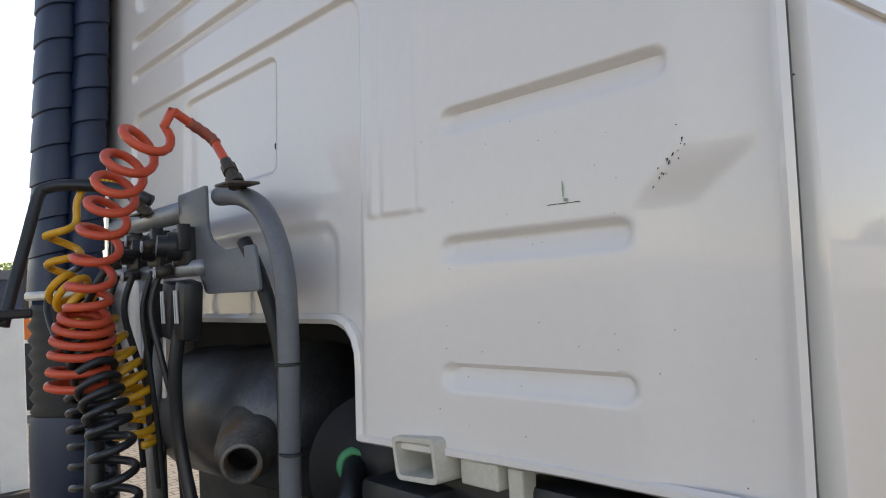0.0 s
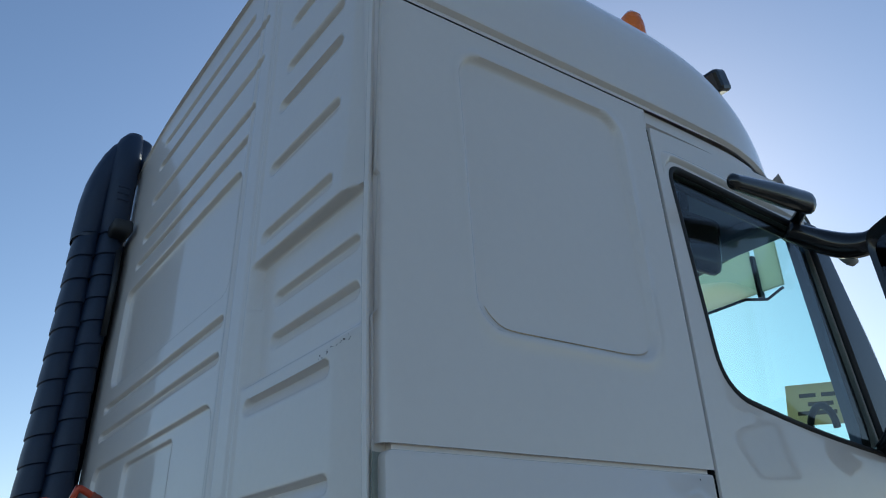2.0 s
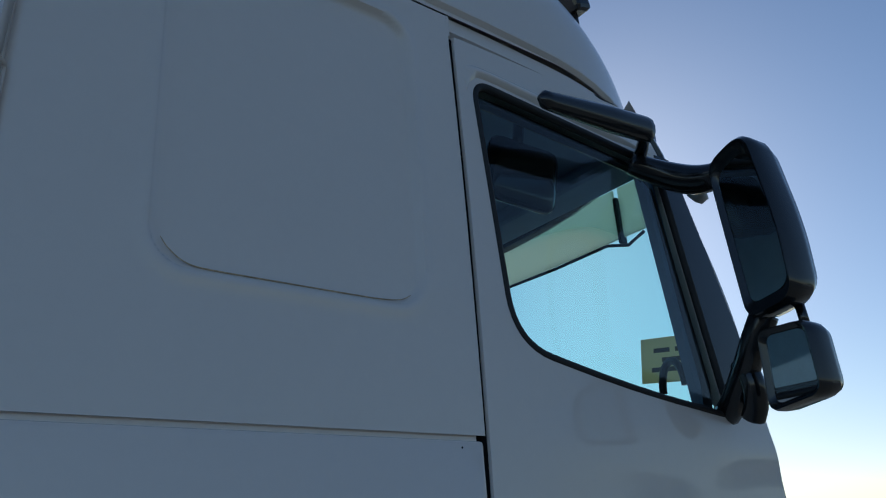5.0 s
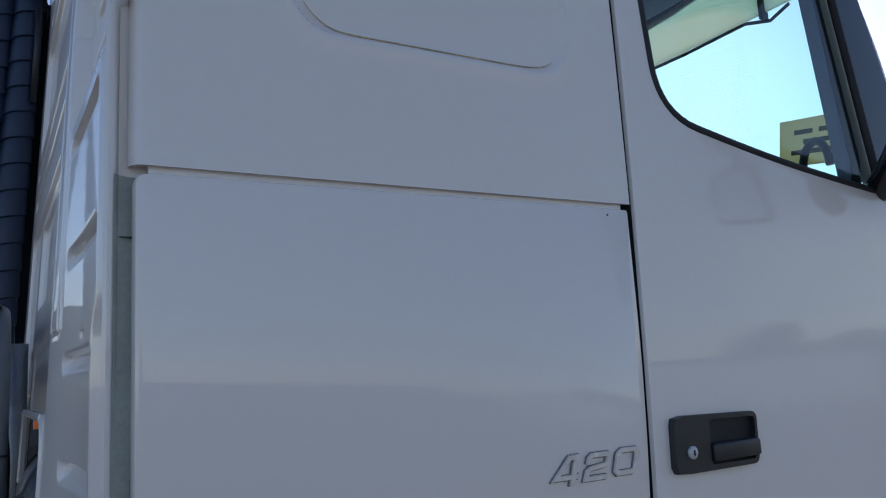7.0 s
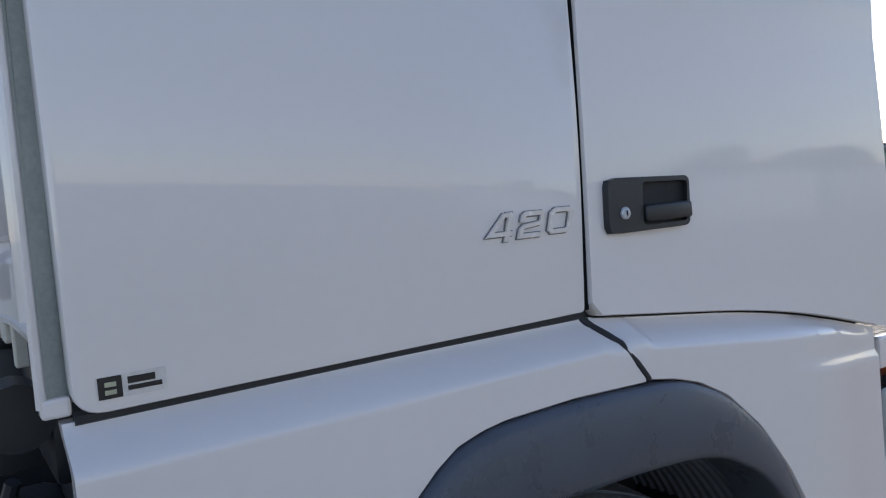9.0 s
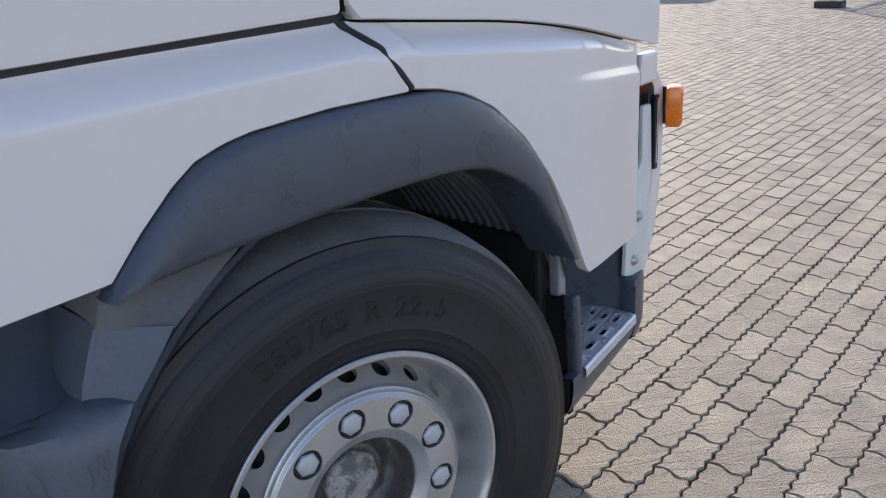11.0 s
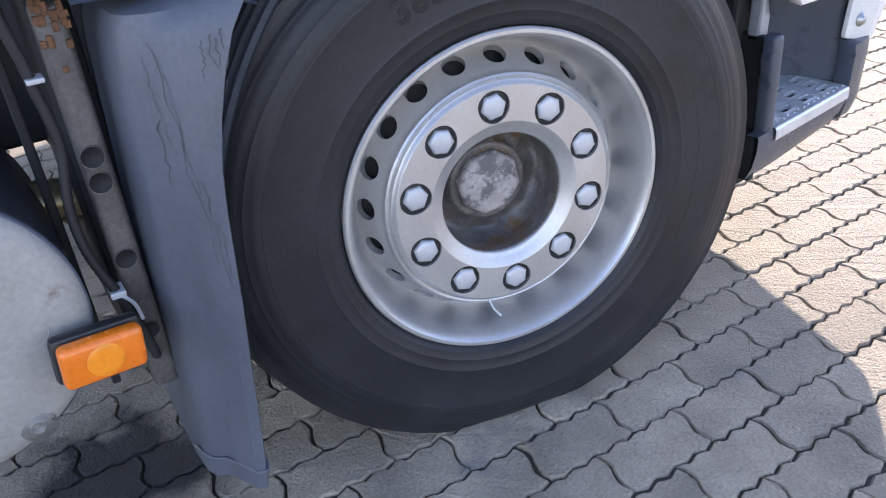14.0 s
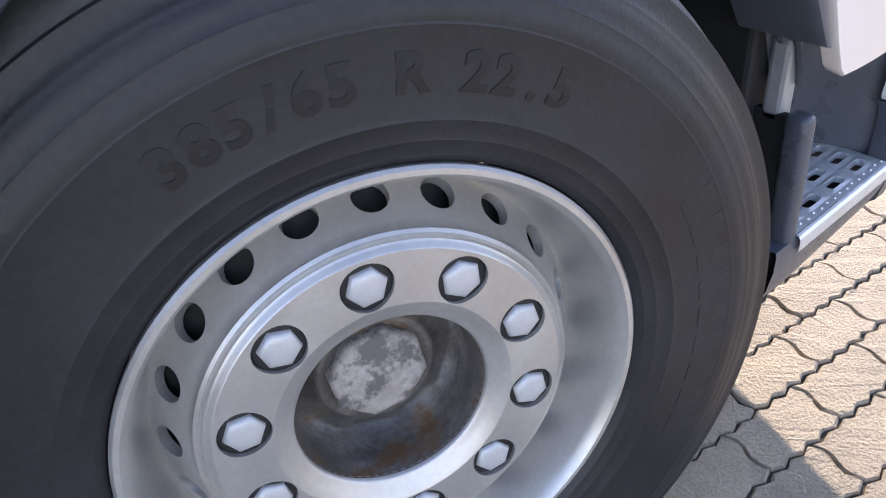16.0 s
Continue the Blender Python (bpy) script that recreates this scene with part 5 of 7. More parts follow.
def handle():
    plate = rounded([(0.951, 1.529, 0.016), (1.180, 1.530, 0.016), (1.186, 1.630, 0.016), (0.956, 1.635, 0.016)])
    hole = rounded([(1.045, 1.540, 0.008), (1.172, 1.540, 0.008), (1.178, 1.621, 0.008), (1.049, 1.623, 0.008)])
    n, c = 80, Vector((1.112, 1.581))
    o, w = star(plate, c, n), star(hole, c, n)
    rows = []
    for s, off in ((1.0, 0.004), (1.0, -0.010), (0.985, -0.014), (0.5, -0.014), (0.0, -0.014), (0.0, 0.0)):
        rows.append([on_side(*(w[k].lerp(o[k], s)), off - 0.004) for k in range(n)])
    rows = [[*r, r[0]] for r in rows]
    bm = from_grid(rows)
    bmesh.ops.remove_doubles(bm, verts=bm.verts, dist=1e-5)
    bmesh.ops.recalc_face_normals(bm, faces=bm.faces)
    part("door_handle", bm, BLACK, door, "dark grey recessed door handle", smooth=35)
    bm = bmesh.new()
    bm.faces.new([bm.verts.new(on_side(p.x, p.y, -0.006)) for p in hole])
    part("handle_recess", bm, DARK, door)
    bm = bmesh.new()
    box(bm, 1.049, 1.181, -0.026, -0.004, 1.546, 1.579, 0.006, 3)
    part("handle_grip", bm, BLACK, door, smooth=50)
    bm = bmesh.new()
    lathe(bm, [(0.012, 0.0), (0.012, 0.004), (0.010, 0.006), (0.0001, 0.006)], 20)
    part("key_lock", bm, NUT, door, "silver key lock", smooth=40, pose_m=pose(0.995, -0.017, 1.567))
    bm = bmesh.new()
    box(bm, -0.0012, 0.0012, -0.0015, 0.0, -0.005, 0.005)
    part("key_slot", bm, DARK, door, pose_m=pose(0.995, -0.0235, 1.567))
handle()
bm = bmesh.new()
box(bm, 0.056, 0.142, -0.0012, 0.002, 1.402, 1.432)
stick = part("dealer_sticker", bm, mat("sticker_white", (0.62, 0.57, 0.52), 0.4), truck, "small white sticker with a black square")
bm = bmesh.new()
box(bm, 0.058, 0.087, -0.002, -0.0013, 1.403, 1.431)
part("sticker_square", bm, GLOSS_BLACK, stick)
bm = bmesh.new()
for a, b, z, h in ((0.094, 0.128, 1.4225, 0.0045), (0.094, 0.136, 1.4125, 0.003)):
    box(bm, a, b, -0.002, -0.0013, z - h, z + h)
part("sticker_bar", bm, GLOSS_BLACK, stick)
bm = bmesh.new()
for a, z in ((0.066, 1.421), (0.066, 1.411)):
    box(bm, a, a + 0.014, -0.0026, -0.0021, z - 0.003, z + 0.003)
part("sticker_mark", bm, PAPER, stick)
bm = bmesh.new()
for x, z in ((0.86, 2.013),):
    lathe_at = Matrix.Translation((x, side_y(z) - 0.0006, z))
    bmesh.ops.create_circle(bm, cap_ends=True, segments=8, radius=0.0022, matrix=lathe_at @ Matrix.Rotation(radians(90), 4, "X"))
tagged(part("side_chip", bm, DARK, truck), kind="stuff")


# ---- mirrors on the door side ----
MIRROR = bpy.data.materials.new("mirror_glass")
MIRROR.use_nodes = True
mp = MIRROR.node_tree.nodes["Principled BSDF"]
mp.inputs["Base Color"].default_value, mp.inputs["Metallic"].default_value, mp.inputs["Roughness"].default_value = (0.55, 0.57, 0.58, 1), 1.0, 0.02


def mirror_head(name, outline, x, turn, depth, label):
    """A housing whose outline lies in (y, z), its glass towards the rear."""
    cy = sum(p[0] for p in outline) / len(outline)
    cz = sum(p[1] for p in outline) / len(outline)
    pts = rounded([((y - cy) * 0.97, z - cz, r) for y, z, r in outline], 6)
    rows = []
    for s, d in ((0.80, 0.0), (0.90, -0.012), (0.965, -0.014), (1.0, 0.0), (1.0, 0.02), (0.97, 0.6 * depth), (0.86, 0.88 * depth), (0.6, depth), (0.05, depth * 1.03)):
        rows.append([Vector((d, p.x * s, p.y * s)) for p in pts])
    rows = [[*r, r[0]] for r in rows]
    bm = from_grid(rows)
    bmesh.ops.remove_doubles(bm, verts=bm.verts, dist=1e-5)
    bmesh.ops.recalc_face_normals(bm, faces=bm.faces)
    m = Matrix.Translation((x, cy + 0.015, cz)) @ Matrix.Rotation(radians(turn), 4, "Z")
    body = part(name, bm, GLOSS_BLACK, truck, label, smooth=50, pose_m=m)
    bm = bmesh.new()
    f = bm.faces.new([bm.verts.new((-0.001, p.x * 0.885, p.y * 0.90)) for p in pts])
    if f.normal.x > 0:
        bmesh.ops.reverse_faces(bm, faces=[f])
    part("mirror_glass", bm, MIRROR, body, "silvered mirror glass")
    return body


mirror_head("main_mirror", [(-0.178, 2.745, 0.05), (-0.325, 2.775, 0.06), (-0.368, 2.50, 0.1), (-0.365, 2.315, 0.05), (-0.21, 2.30, 0.04), (-0.196, 2.48, 0.1)], 1.60, -15, 0.10, "large black door mirror")
mirror_head("wide_mirror", [(-0.222, 2.278, 0.03), (-0.37, 2.268, 0.035), (-0.376, 2.098, 0.035), (-0.212, 2.082, 0.03)], 1.60, -15, 0.08, "small black wide-angle mirror")
bm = bmesh.new()
sweep(bm, smooth_line([(1.56, 0.03, 2.82), (1.62, -0.03, 2.775), (1.65, -0.09, 2.74), (1.66, -0.15, 2.725), (1.66, -0.20, 2.735)], 5), [0.030 + 0.011 * math.sin(math.pi * k / 20) for k in range(21)], 12)
part("mirror_arm", bm, GLOSS_BLACK, truck, "black upper mirror arm", smooth=60)
bm = bmesh.new()
sweep(bm, smooth_line([(1.68, -0.20, 2.33), (1.68, -0.16, 2.27), (1.72, -0.10, 2.22), (1.76, -0.03, 2.16), (1.79, 0.02, 2.13)], 5), 0.035, 12)
sweep(bm, smooth_line([(1.72, -0.09, 2.24), (1.72, -0.11, 2.18), (1.73, -0.10, 2.13), (1.74, -0.08, 2.10)], 5), 0.030, 12)
sweep(bm, [(1.66, -0.30, 2.33), (1.66, -0.305, 2.26)], 0.012, 8)
part("mirror_bracket", bm, GLOSS_BLACK, truck, "black lower mirror bracket", smooth=60)
# close-proximity mirror over the door
bm = bmesh.new()
kerb_line = [Vector((1.085, -0.09, 2.806)).lerp(Vector((1.505, -0.092, 2.846)), k / 25) for k in range(26)]
sweep(bm, kerb_line, [0.008 if k == 0 else min(0.023 + 0.0009 * k, 0.037) if k < 25 else 0.016 for k in range(26)], 12, flat=0.75)
sweep(bm, smooth_line([(1.47, -0.09, 2.845), (1.53, -0.05, 2.85), (1.60, 0.02, 2.85)], 4), 0.018, 10)
part("kerb_mirror", bm, GLOSS_BLACK, truck, "black kerb mirror over the door", smooth=60)
bm = bmesh.new()
sweep(bm, [(1.70, -0.06, 2.735), (1.72, -0.07, 2.715), (1.73, -0.075, 2.70)], [0.022, 0.022, 0.012], 12)
part("arm_lamp", bm, NUT, truck, "small pale lamp under the mirror arm", smooth=50)


# ---- behind the cab: air intake, hose rack and coiled lines ----
NAVY_PLASTIC = mat("intake_plastic", (0.014, 0.026, 0.058), 0.45, vary=0.14, scale=6, bump=0.2, bump_scale=500, dirt=(0.07, 0.07, 0.07), dirt_amount=0.15)


def stack_x(z):
    return -0.095 + 0.055 * (z - 2.17)


def lobe(name, dx, yc, rx, ry, z0, z1, pitch=0.098):
    rows = []
    n = 28
    z = z0
    while z < z1:
        for dz, s in ((0.0, 0.90), (0.004, 1.0), (pitch * 0.55, 0.975), (pitch * 0.93, 0.92)):
            zz = z + dz
            rows.append([Vector((stack_x(zz) + dx + rx * s * math.copysign(abs(math.cos(2 * math.pi * j / n)) ** 0.8, math.cos(2 * math.pi * j / n)), yc + ry * s * math.copysign(abs(math.sin(2 * math.pi * j / n)) ** 0.8, math.sin(2 * math.pi * j / n)), zz + 0.012 * math.cos(2 * math.pi * j / n))) for j in range(n + 1)])
        z += pitch
    bm = from_grid(rows)
    bmesh.ops.remove_doubles(bm, verts=bm.verts, dist=1e-5)
    bmesh.ops.recalc_face_normals(bm, faces=bm.faces)
    return part(name, bm, NAVY_PLASTIC, truck, "ribbed dark air intake duct", smooth=35)


lobe("intake_duct", 0.0, 2.10, 0.058, 0.085, 1.78, 3.32)
lobe("intake_duct", -0.086, 2.12, 0.052, 0.085, 1.78, 3.32, 0.104)
rows = []
for z in [1.7 + 0.2 * k for k in range(9)]:
    x = 0.016 + 0.07 * (z - 2.2)
    rows.append([Vector(p) for p in ((x - 0.17, 2.15, z), (x - 0.075, 2.16, z), (x - 0.06, 2.25, z), (x - 0.004, 2.262, z), (x, 2.32, z), (x - 0.02, 2.42, z), (x - 0.16, 2.44, z))])
part("intake_back", from_grid(rows), NAVY_PLASTIC, truck, smooth=60)
# closed heads of the two ducts, the rear one curving into the taller one
head_ob = None
for name_, secs, (rx, ry, yc) in (("intake_head", ((3.26, 0.0, 0.97), (3.30, 0.0, 1.03), (3.50, -0.004, 1.05), (3.60, -0.004, 1.05), (3.68, 0.0, 0.98), (3.735, 0.006, 0.82), (3.768, 0.014, 0.58), (3.782, 0.020, 0.30), (3.785, 0.022, 0.03)), (0.062, 0.088, 2.105)),
                                  ("intake_shoulder", ((3.22, -0.088, 0.97), (3.26, -0.088, 1.02), (3.40, -0.086, 1.03), (3.50, -0.078, 1.0), (3.58, -0.062, 0.96), (3.65, -0.042, 0.90), (3.70, -0.022, 0.80), (3.735, 0.0, 0.6), (3.745, 0.010, 0.1)), (0.055, 0.086, 2.125))):
    rows = []
    for z, dx, k in secs:
        rows.append([Vector((stack_x(z) + dx + rx * k * math.copysign(abs(math.cos(a)) ** 0.8, math.cos(a)), yc + ry * k * math.copysign(abs(math.sin(a)) ** 0.8, math.sin(a)), z)) for a in [2 * math.pi * j / 32 for j in range(33)]])
    bm = from_grid(rows)
    bmesh.ops.remove_doubles(bm, verts=bm.verts, dist=1e-5)
    bmesh.ops.recalc_face_normals(bm, faces=bm.faces)
    ob = part(name_, bm, NAVY_PLASTIC, truck, "rounded dark head of the air intake", smooth=50)
    head_ob = head_ob or ob
bm = bmesh.new()
box(bm, -0.01, 0.085, 2.06, 2.24, 3.60, 3.765, 0.035, 4, Matrix.Translation((0.04, 0, 3.7)) @ Matrix.Rotation(radians(14), 4, "Y") @ Matrix.Translation((-0.04, 0, -3.7)))
part("intake_hood", bm, NAVY_PLASTIC, head_ob, smooth=50)
bm = bmesh.new()
for k in range(3):
    box(bm, stack_x(3.4) - 0.02, stack_x(3.4) + 0.03, 2.010, 2.03, 3.40 + 0.03 * k, 3.412 + 0.03 * k, 0.003)
part("intake_louvre", bm, NAVY_PLASTIC, head_ob)
bm = bmesh.new()
box(bm, -0.06, 0.02, 1.93, 2.06, 3.22, 3.28, 0.015, 2)
sweep(bm, [(-0.01, 2.0, 3.16), (-0.012, 2.01, 3.0), (-0.02, 2.02, 2.8)], 0.012, 8)
part("intake_clamp", bm, BLACK, truck, "black clamp holding the intake", smooth=50)
# bellows and lower box of the intake
bm = bmesh.new()
rings = []
for k in range(17):
    z = 1.42 + 0.02 * k
    rings.append([bm.verts.new((-0.155 + (0.112 if k % 2 else 0.100) * math.cos(2 * math.pi * j / 32), 2.07 + (0.13 if k % 2 else 0.118) * math.sin(2 * math.pi * j / 32), z)) for j in range(32)])
for a, b in zip(rings, rings[1:]):
    for j in range(32):
        bm.faces.new((a[j], a[(j + 1) % 32], b[(j + 1) % 32], b[j]))
part("intake_bellows", bm, SOFT_BLACK, truck, "black rubber bellows", smooth=25)
bm = bmesh.new()
sweep(bm, [(-0.155 + 0.112 * math.cos(2 * math.pi * j / 32), 2.07 + 0.13 * math.sin(2 * math.pi * j / 32), 1.765) for j in range(32)], 0.012, 6, closed=True, flat=0.4)
part("hose_clip", bm, STEEL, truck, "steel band clip")
rows = []
for z, s in ((1.43, 0.95), (1.40, 1.0), (1.2, 1.02), (1.19, 0.98), (1.0, 1.0), (0.85, 0.9), (0.75, 0.6)):
    rows.append([Vector((-0.155 + 0.115 * s * math.cos(2 * math.pi * j / 32), 2.07 + 0.135 * s * math.sin(2 * math.pi * j / 32), z)) for j in range(33)])
part("filter_housing", from_grid(rows), NAVY_PLASTIC, truck, "dark air filter housing", smooth=40)

# grey tube rack
RACK = mat("grey_rack_paint", (0.125, 0.135, 0.15), 0.42, vary=0.12, scale=9, bump=0.1, dirt=(0.28, 0.22, 0.17), dirt_amount=0.1, dirt_scale=16)
bm = bmesh.new()
rackline = smooth_line([(-0.11, 0.905, 0.95), (-0.11, 0.893, 1.38), (-0.11, 0.876, 1.64), (-0.11, 0.884, 1.79), (-0.11, 0.94, 1.885), (-0.11, 1.03, 1.928), (-0.11, 1.13, 1.94)], 8)
sweep(bm, rackline, 0.0195, 16)
part("rack_tube", bm, RACK, truck, "bent grey tube of the hose rack", smooth=60)
bm = bmesh.new()
sweep(bm, [(-0.12, 1.27, 1.925), (-0.12, 1.5, 1.925), (-0.12, 1.74, 1.925)], 0.024, 14)
sweep(bm, [(-0.14, 1.15, 1.80), (-0.14, 1.45, 1.80), (-0.14, 1.78, 1.81)], 0.017, 12)
sweep(bm, [(-0.05, 1.72, 1.0), (-0.05, 1.72, 1.9)], 0.027, 12)
part("rack_rail", bm, mat("dull_rack_metal", (0.30, 0.31, 0.32), 0.42, metal=0.5, vary=0.15, scale=12), truck, "bare metal cross rails of the rack", smooth=60)
bm = bmesh.new()
plate = rounded([(0.915, 1.745, 0.012), (1.15, 1.745, 0.012), (1.205, 1.82, 0.02), (1.275, 1.90, 0.02), (1.275, 1.958, 0.008), (1.13, 1.962, 0.008), (1.13, 1.86, 0.05), (1.07, 1.828, 0.03), (0.93, 1.83, 0.01)])
ring = slab(bm, plate, lambda y, z, o: Vector((-0.14 + o, y, z)), edge=0.002, back=0.006)
bm.faces.new(ring)
bmesh.ops.recalc_face_normals(bm, faces=bm.faces)
part("rack_plate", bm, RACK, truck, "grey steel mounting plate", smooth=40)
for z in (1.615, 1.46):
    bm = bmesh.new()
    sweep(bm, [(-0.11 + 0.021 * math.cos(a), 0.878 + 0.021 * math.sin(a), z) for a in [2 * math.pi * k / 16 for k in range(16)]], 0.003, 6, closed=True)
    part("cable_tie", bm, BLACK, truck)
bm = bmesh.new()
sweep(bm, smooth_line([(-0.13, 0.99, 1.84), (-0.12, 0.945, 1.76), (-0.10, 0.922, 1.62), (-0.10, 0.925, 1.42), (-0.09, 0.95, 1.2), (-0.08, 1.0, 0.95)], 6), 0.014, 10)
part("loom", bm, SOFT_BLACK, truck, "black cable loom tied to the rack", smooth=60)
# fittings
FITTING = mat("dark_brass_fitting", (0.09, 0.075, 0.06), 0.5, metal=0.6, vary=0.2)
for (x, y, z), (dx, dy, dz) in (((-0.14, 0.99, 1.945), (0.0, 0.042, 0.05)), ((-0.145, 1.45, 1.935), (-0.03, 0.012, 0.045))):
    bm = bmesh.new()
    sweep(bm, [(x + dx * t, y + dy * t, z + dz * t) for t in (0, 0.25, 0.26, 0.5, 0.51, 0.75, 0.76, 1.0)], [0.017, 0.017, 0.012, 0.012, 0.015, 0.015, 0.011, 0.011], 10)
    box(bm, x - 0.03, x + 0.03, y - 0.035, y + 0.03, z - 0.003, z + 0.002, 0.001)
    part("air_fitting", bm, FITTING, truck, "dark metal air fitting", smooth=35)


def coil_line(axis, turns, radius, step_n=18, phase=0.0, taper=None):
    """A helix round a line of points."""
    ax = smooth_line(axis, 12)
    total = turns * step_n
    out = []
    for i in range(total + 1):
        t = i / total
        u = t * (len(ax) - 1)
        k = min(int(u), len(ax) - 2)
        c = ax[k].lerp(ax[k + 1], u - k)
        d = (ax[k + 1] - ax[k]).normalized()
        e1 = d.cross(Vector((1, 0, 0.2))).normalized()
        e2 = d.cross(e1)
        r = radius if taper is None else radius * taper(t)
        a = phase + 2 * math.pi * i / step_n
        out.append(c + r * (math.cos(a) * e1 + math.sin(a) * e2))
    return out


RED = mat("red_air_line", (0.62, 0.085, 0.035), 0.38, vary=0.1, scale=14, dirt=(0.25, 0.06, 0.04), dirt_amount=0.12, dirt_scale=20)
YELLOW = mat("yellow_air_line", (0.72, 0.36, 0.015), 0.38, vary=0.1, scale=14)
COIL_BLACK = mat("black_coil_cable", (0.02, 0.021, 0.024), 0.4, vary=0.1, scale=14)
lead = smooth_line([(-0.14, 1.032, 1.995), (-0.14, 1.06, 2.022), (-0.146, 1.078, 2.046), (-0.19, 1.077, 2.073), (-0.225, 1.067, 2.090)], 6)
axis_red = [(-0.259, 1.08, 2.052), (-0.284, 1.15, 2.0), (-0.29, 1.22, 1.944), (-0.298, 1.28, 1.871), (-0.306, 1.33, 1.782)]
body = coil_line(axis_red + [(-0.309, 1.345, 1.72)], 8, 0.041, phase=4.2)
dense = coil_line([(-0.310, 1.350, 1.715), (-0.316, 1.37, 1.65), (-0.324, 1.385, 1.56)], 6, 0.056, phase=4.2, taper=lambda t: 0.78 + 0.22 * min(t * 3, 1))
bm = bmesh.new()
sweep(bm, lead + body + dense[3:], 0.0088, 9)
red_ob = part("red_coil", bm, RED, truck, "red coiled air line", smooth=70)
bm = bmesh.new()
sleeve = lead[9:19]
sweep(bm, sleeve, [0.0115 if k % 2 else 0.0100 for k in range(len(sleeve))], 9)
part("kink_sleeve", bm, mat("rust_sleeve", (0.30, 0.075, 0.045), 0.5, vary=0.15, scale=40), red_ob, "brown-red kink sleeve", smooth=60)
bm = bmesh.new()
sweep(bm, smooth_line([(-0.175, 1.462, 1.98), (-0.19, 1.468, 2.0), (-0.208, 1.48, 2.013), (-0.251, 1.5, 2.01), (-0.279, 1.5, 1.97), (-0.284, 1.5, 1.92), (-0.314, 1.47, 1.901), (-0.346, 1.5, 1.891), (-0.325, 1.53, 1.886), (-0.278, 1.52, 1.862), (-0.292, 1.47, 1.844), (-0.345, 1.48, 1.831), (-0.33, 1.53, 1.82), (-0.282, 1.52, 1.799)], 6) + coil_line([(-0.31, 1.5, 1.78), (-0.275, 1.45, 1.711), (-0.234, 1.42, 1.609), (-0.208, 1.4, 1.534), (-0.205, 1.4, 1.43)], 12, 0.042), 0.0085, 9)
yellow_ob = part("yellow_coil", bm, YELLOW, truck, "yellow coiled air line", smooth=70)
bm = bmesh.new()
turns = coil_line([(-0.20, 1.474, 2.006), (-0.225, 1.49, 2.014), (-0.251, 1.5, 2.01)], 7, 0.0105, 10)
sweep(bm, turns, 0.0035, 6)
part("spring_guard", bm, YELLOW, yellow_ob, smooth=70)
bm = bmesh.new()
sweep(bm, smooth_line([(-0.20, 1.36, 1.84), (-0.25, 1.34, 1.835), (-0.29, 1.36, 1.77), (-0.30, 1.44, 1.70)], 5) + coil_line([(-0.30, 1.40, 1.66), (-0.30, 1.33, 1.58), (-0.29, 1.29, 1.48), (-0.28, 1.28, 1.30)], 11, 0.04), 0.0085, 9)
part("black_coil", bm, COIL_BLACK, truck, "black coiled electric cable", smooth=70)
bm = bmesh.new()
sweep(bm, coil_line([(-0.24, 1.62, 1.55), (-0.24, 1.60, 1.42), (-0.24, 1.60, 1.25)], 8, 0.045), 0.0085, 9)
sweep(bm, smooth_line([(-0.22, 1.72, 1.83), (-0.24, 1.86, 1.80), (-0.25, 1.93, 1.74), (-0.25, 1.86, 1.66), (-0.24, 1.70, 1.56)], 6), 0.0085, 9)
part("black_coil", bm, COIL_BLACK, truck, "black coiled electric cable", smooth=70)
bm = bmesh.new()
sweep(bm, smooth_line([(-0.17, 1.20, 1.70), (-0.18, 1.22, 1.6), (-0.17, 1.24, 1.45), (-0.15, 1.2, 1.25)], 6), 0.014, 9)
sweep(bm, smooth_line([(-0.17, 1.36, 1.70), (-0.18, 1.38, 1.6), (-0.17, 1.40, 1.45)], 6), 0.010, 9)
sweep(bm, [(-0.26, 1.50, 1.46), (-0.26, 1.52, 1.30), (-0.26, 1.54, 1.2)], [0.02, 0.024, 0.018], 10)
part("cable_plug", bm, COIL_BLACK, truck, "black cable with a plug", smooth=60)
for y0, y1, zl, r_ in ((1.28, 1.26, 1.50, 0.007), (1.33, 1.36, 1.46, 0.006), (1.45, 1.40, 1.52, 0.008), (1.56, 1.50, 1.55, 0.007)):
    bm = bmesh.new()
    sweep(bm, smooth_line([(-0.18, y0, 1.80), (-0.20, y0 + 0.01, 1.72), (-0.19, (y0 + y1) / 2, 1.62), (-0.17, y1, zl), (-0.15, y1 + 0.02, zl - 0.2)], 6), r_, 8)
    part("hanging_lead", bm, COIL_BLACK, truck, smooth=60)
for y, z in ((1.27, 1.80), (1.34, 1.86), (1.47, 1.80), (1.44, 1.88), (1.60, 1.83)):
    bm = bmesh.new()
    sweep(bm, [(-0.16, y, z), (-0.195, y + 0.004, z - 0.006)], [0.014, 0.011], 10)
    fit_ = part("coupling", bm, FITTING, truck, smooth=40)
    bm = bmesh.new()
    sweep(bm, [(-0.196 + 0.003 * math.cos(a), y + 0.004 + 0.011 * math.cos(a), z - 0.006 + 0.011 * math.sin(a)) for a in [2 * math.pi * k / 12 for k in range(12)]], 0.0026, 6, closed=True)
    part("coupling_ring", bm, NUT, fit_)
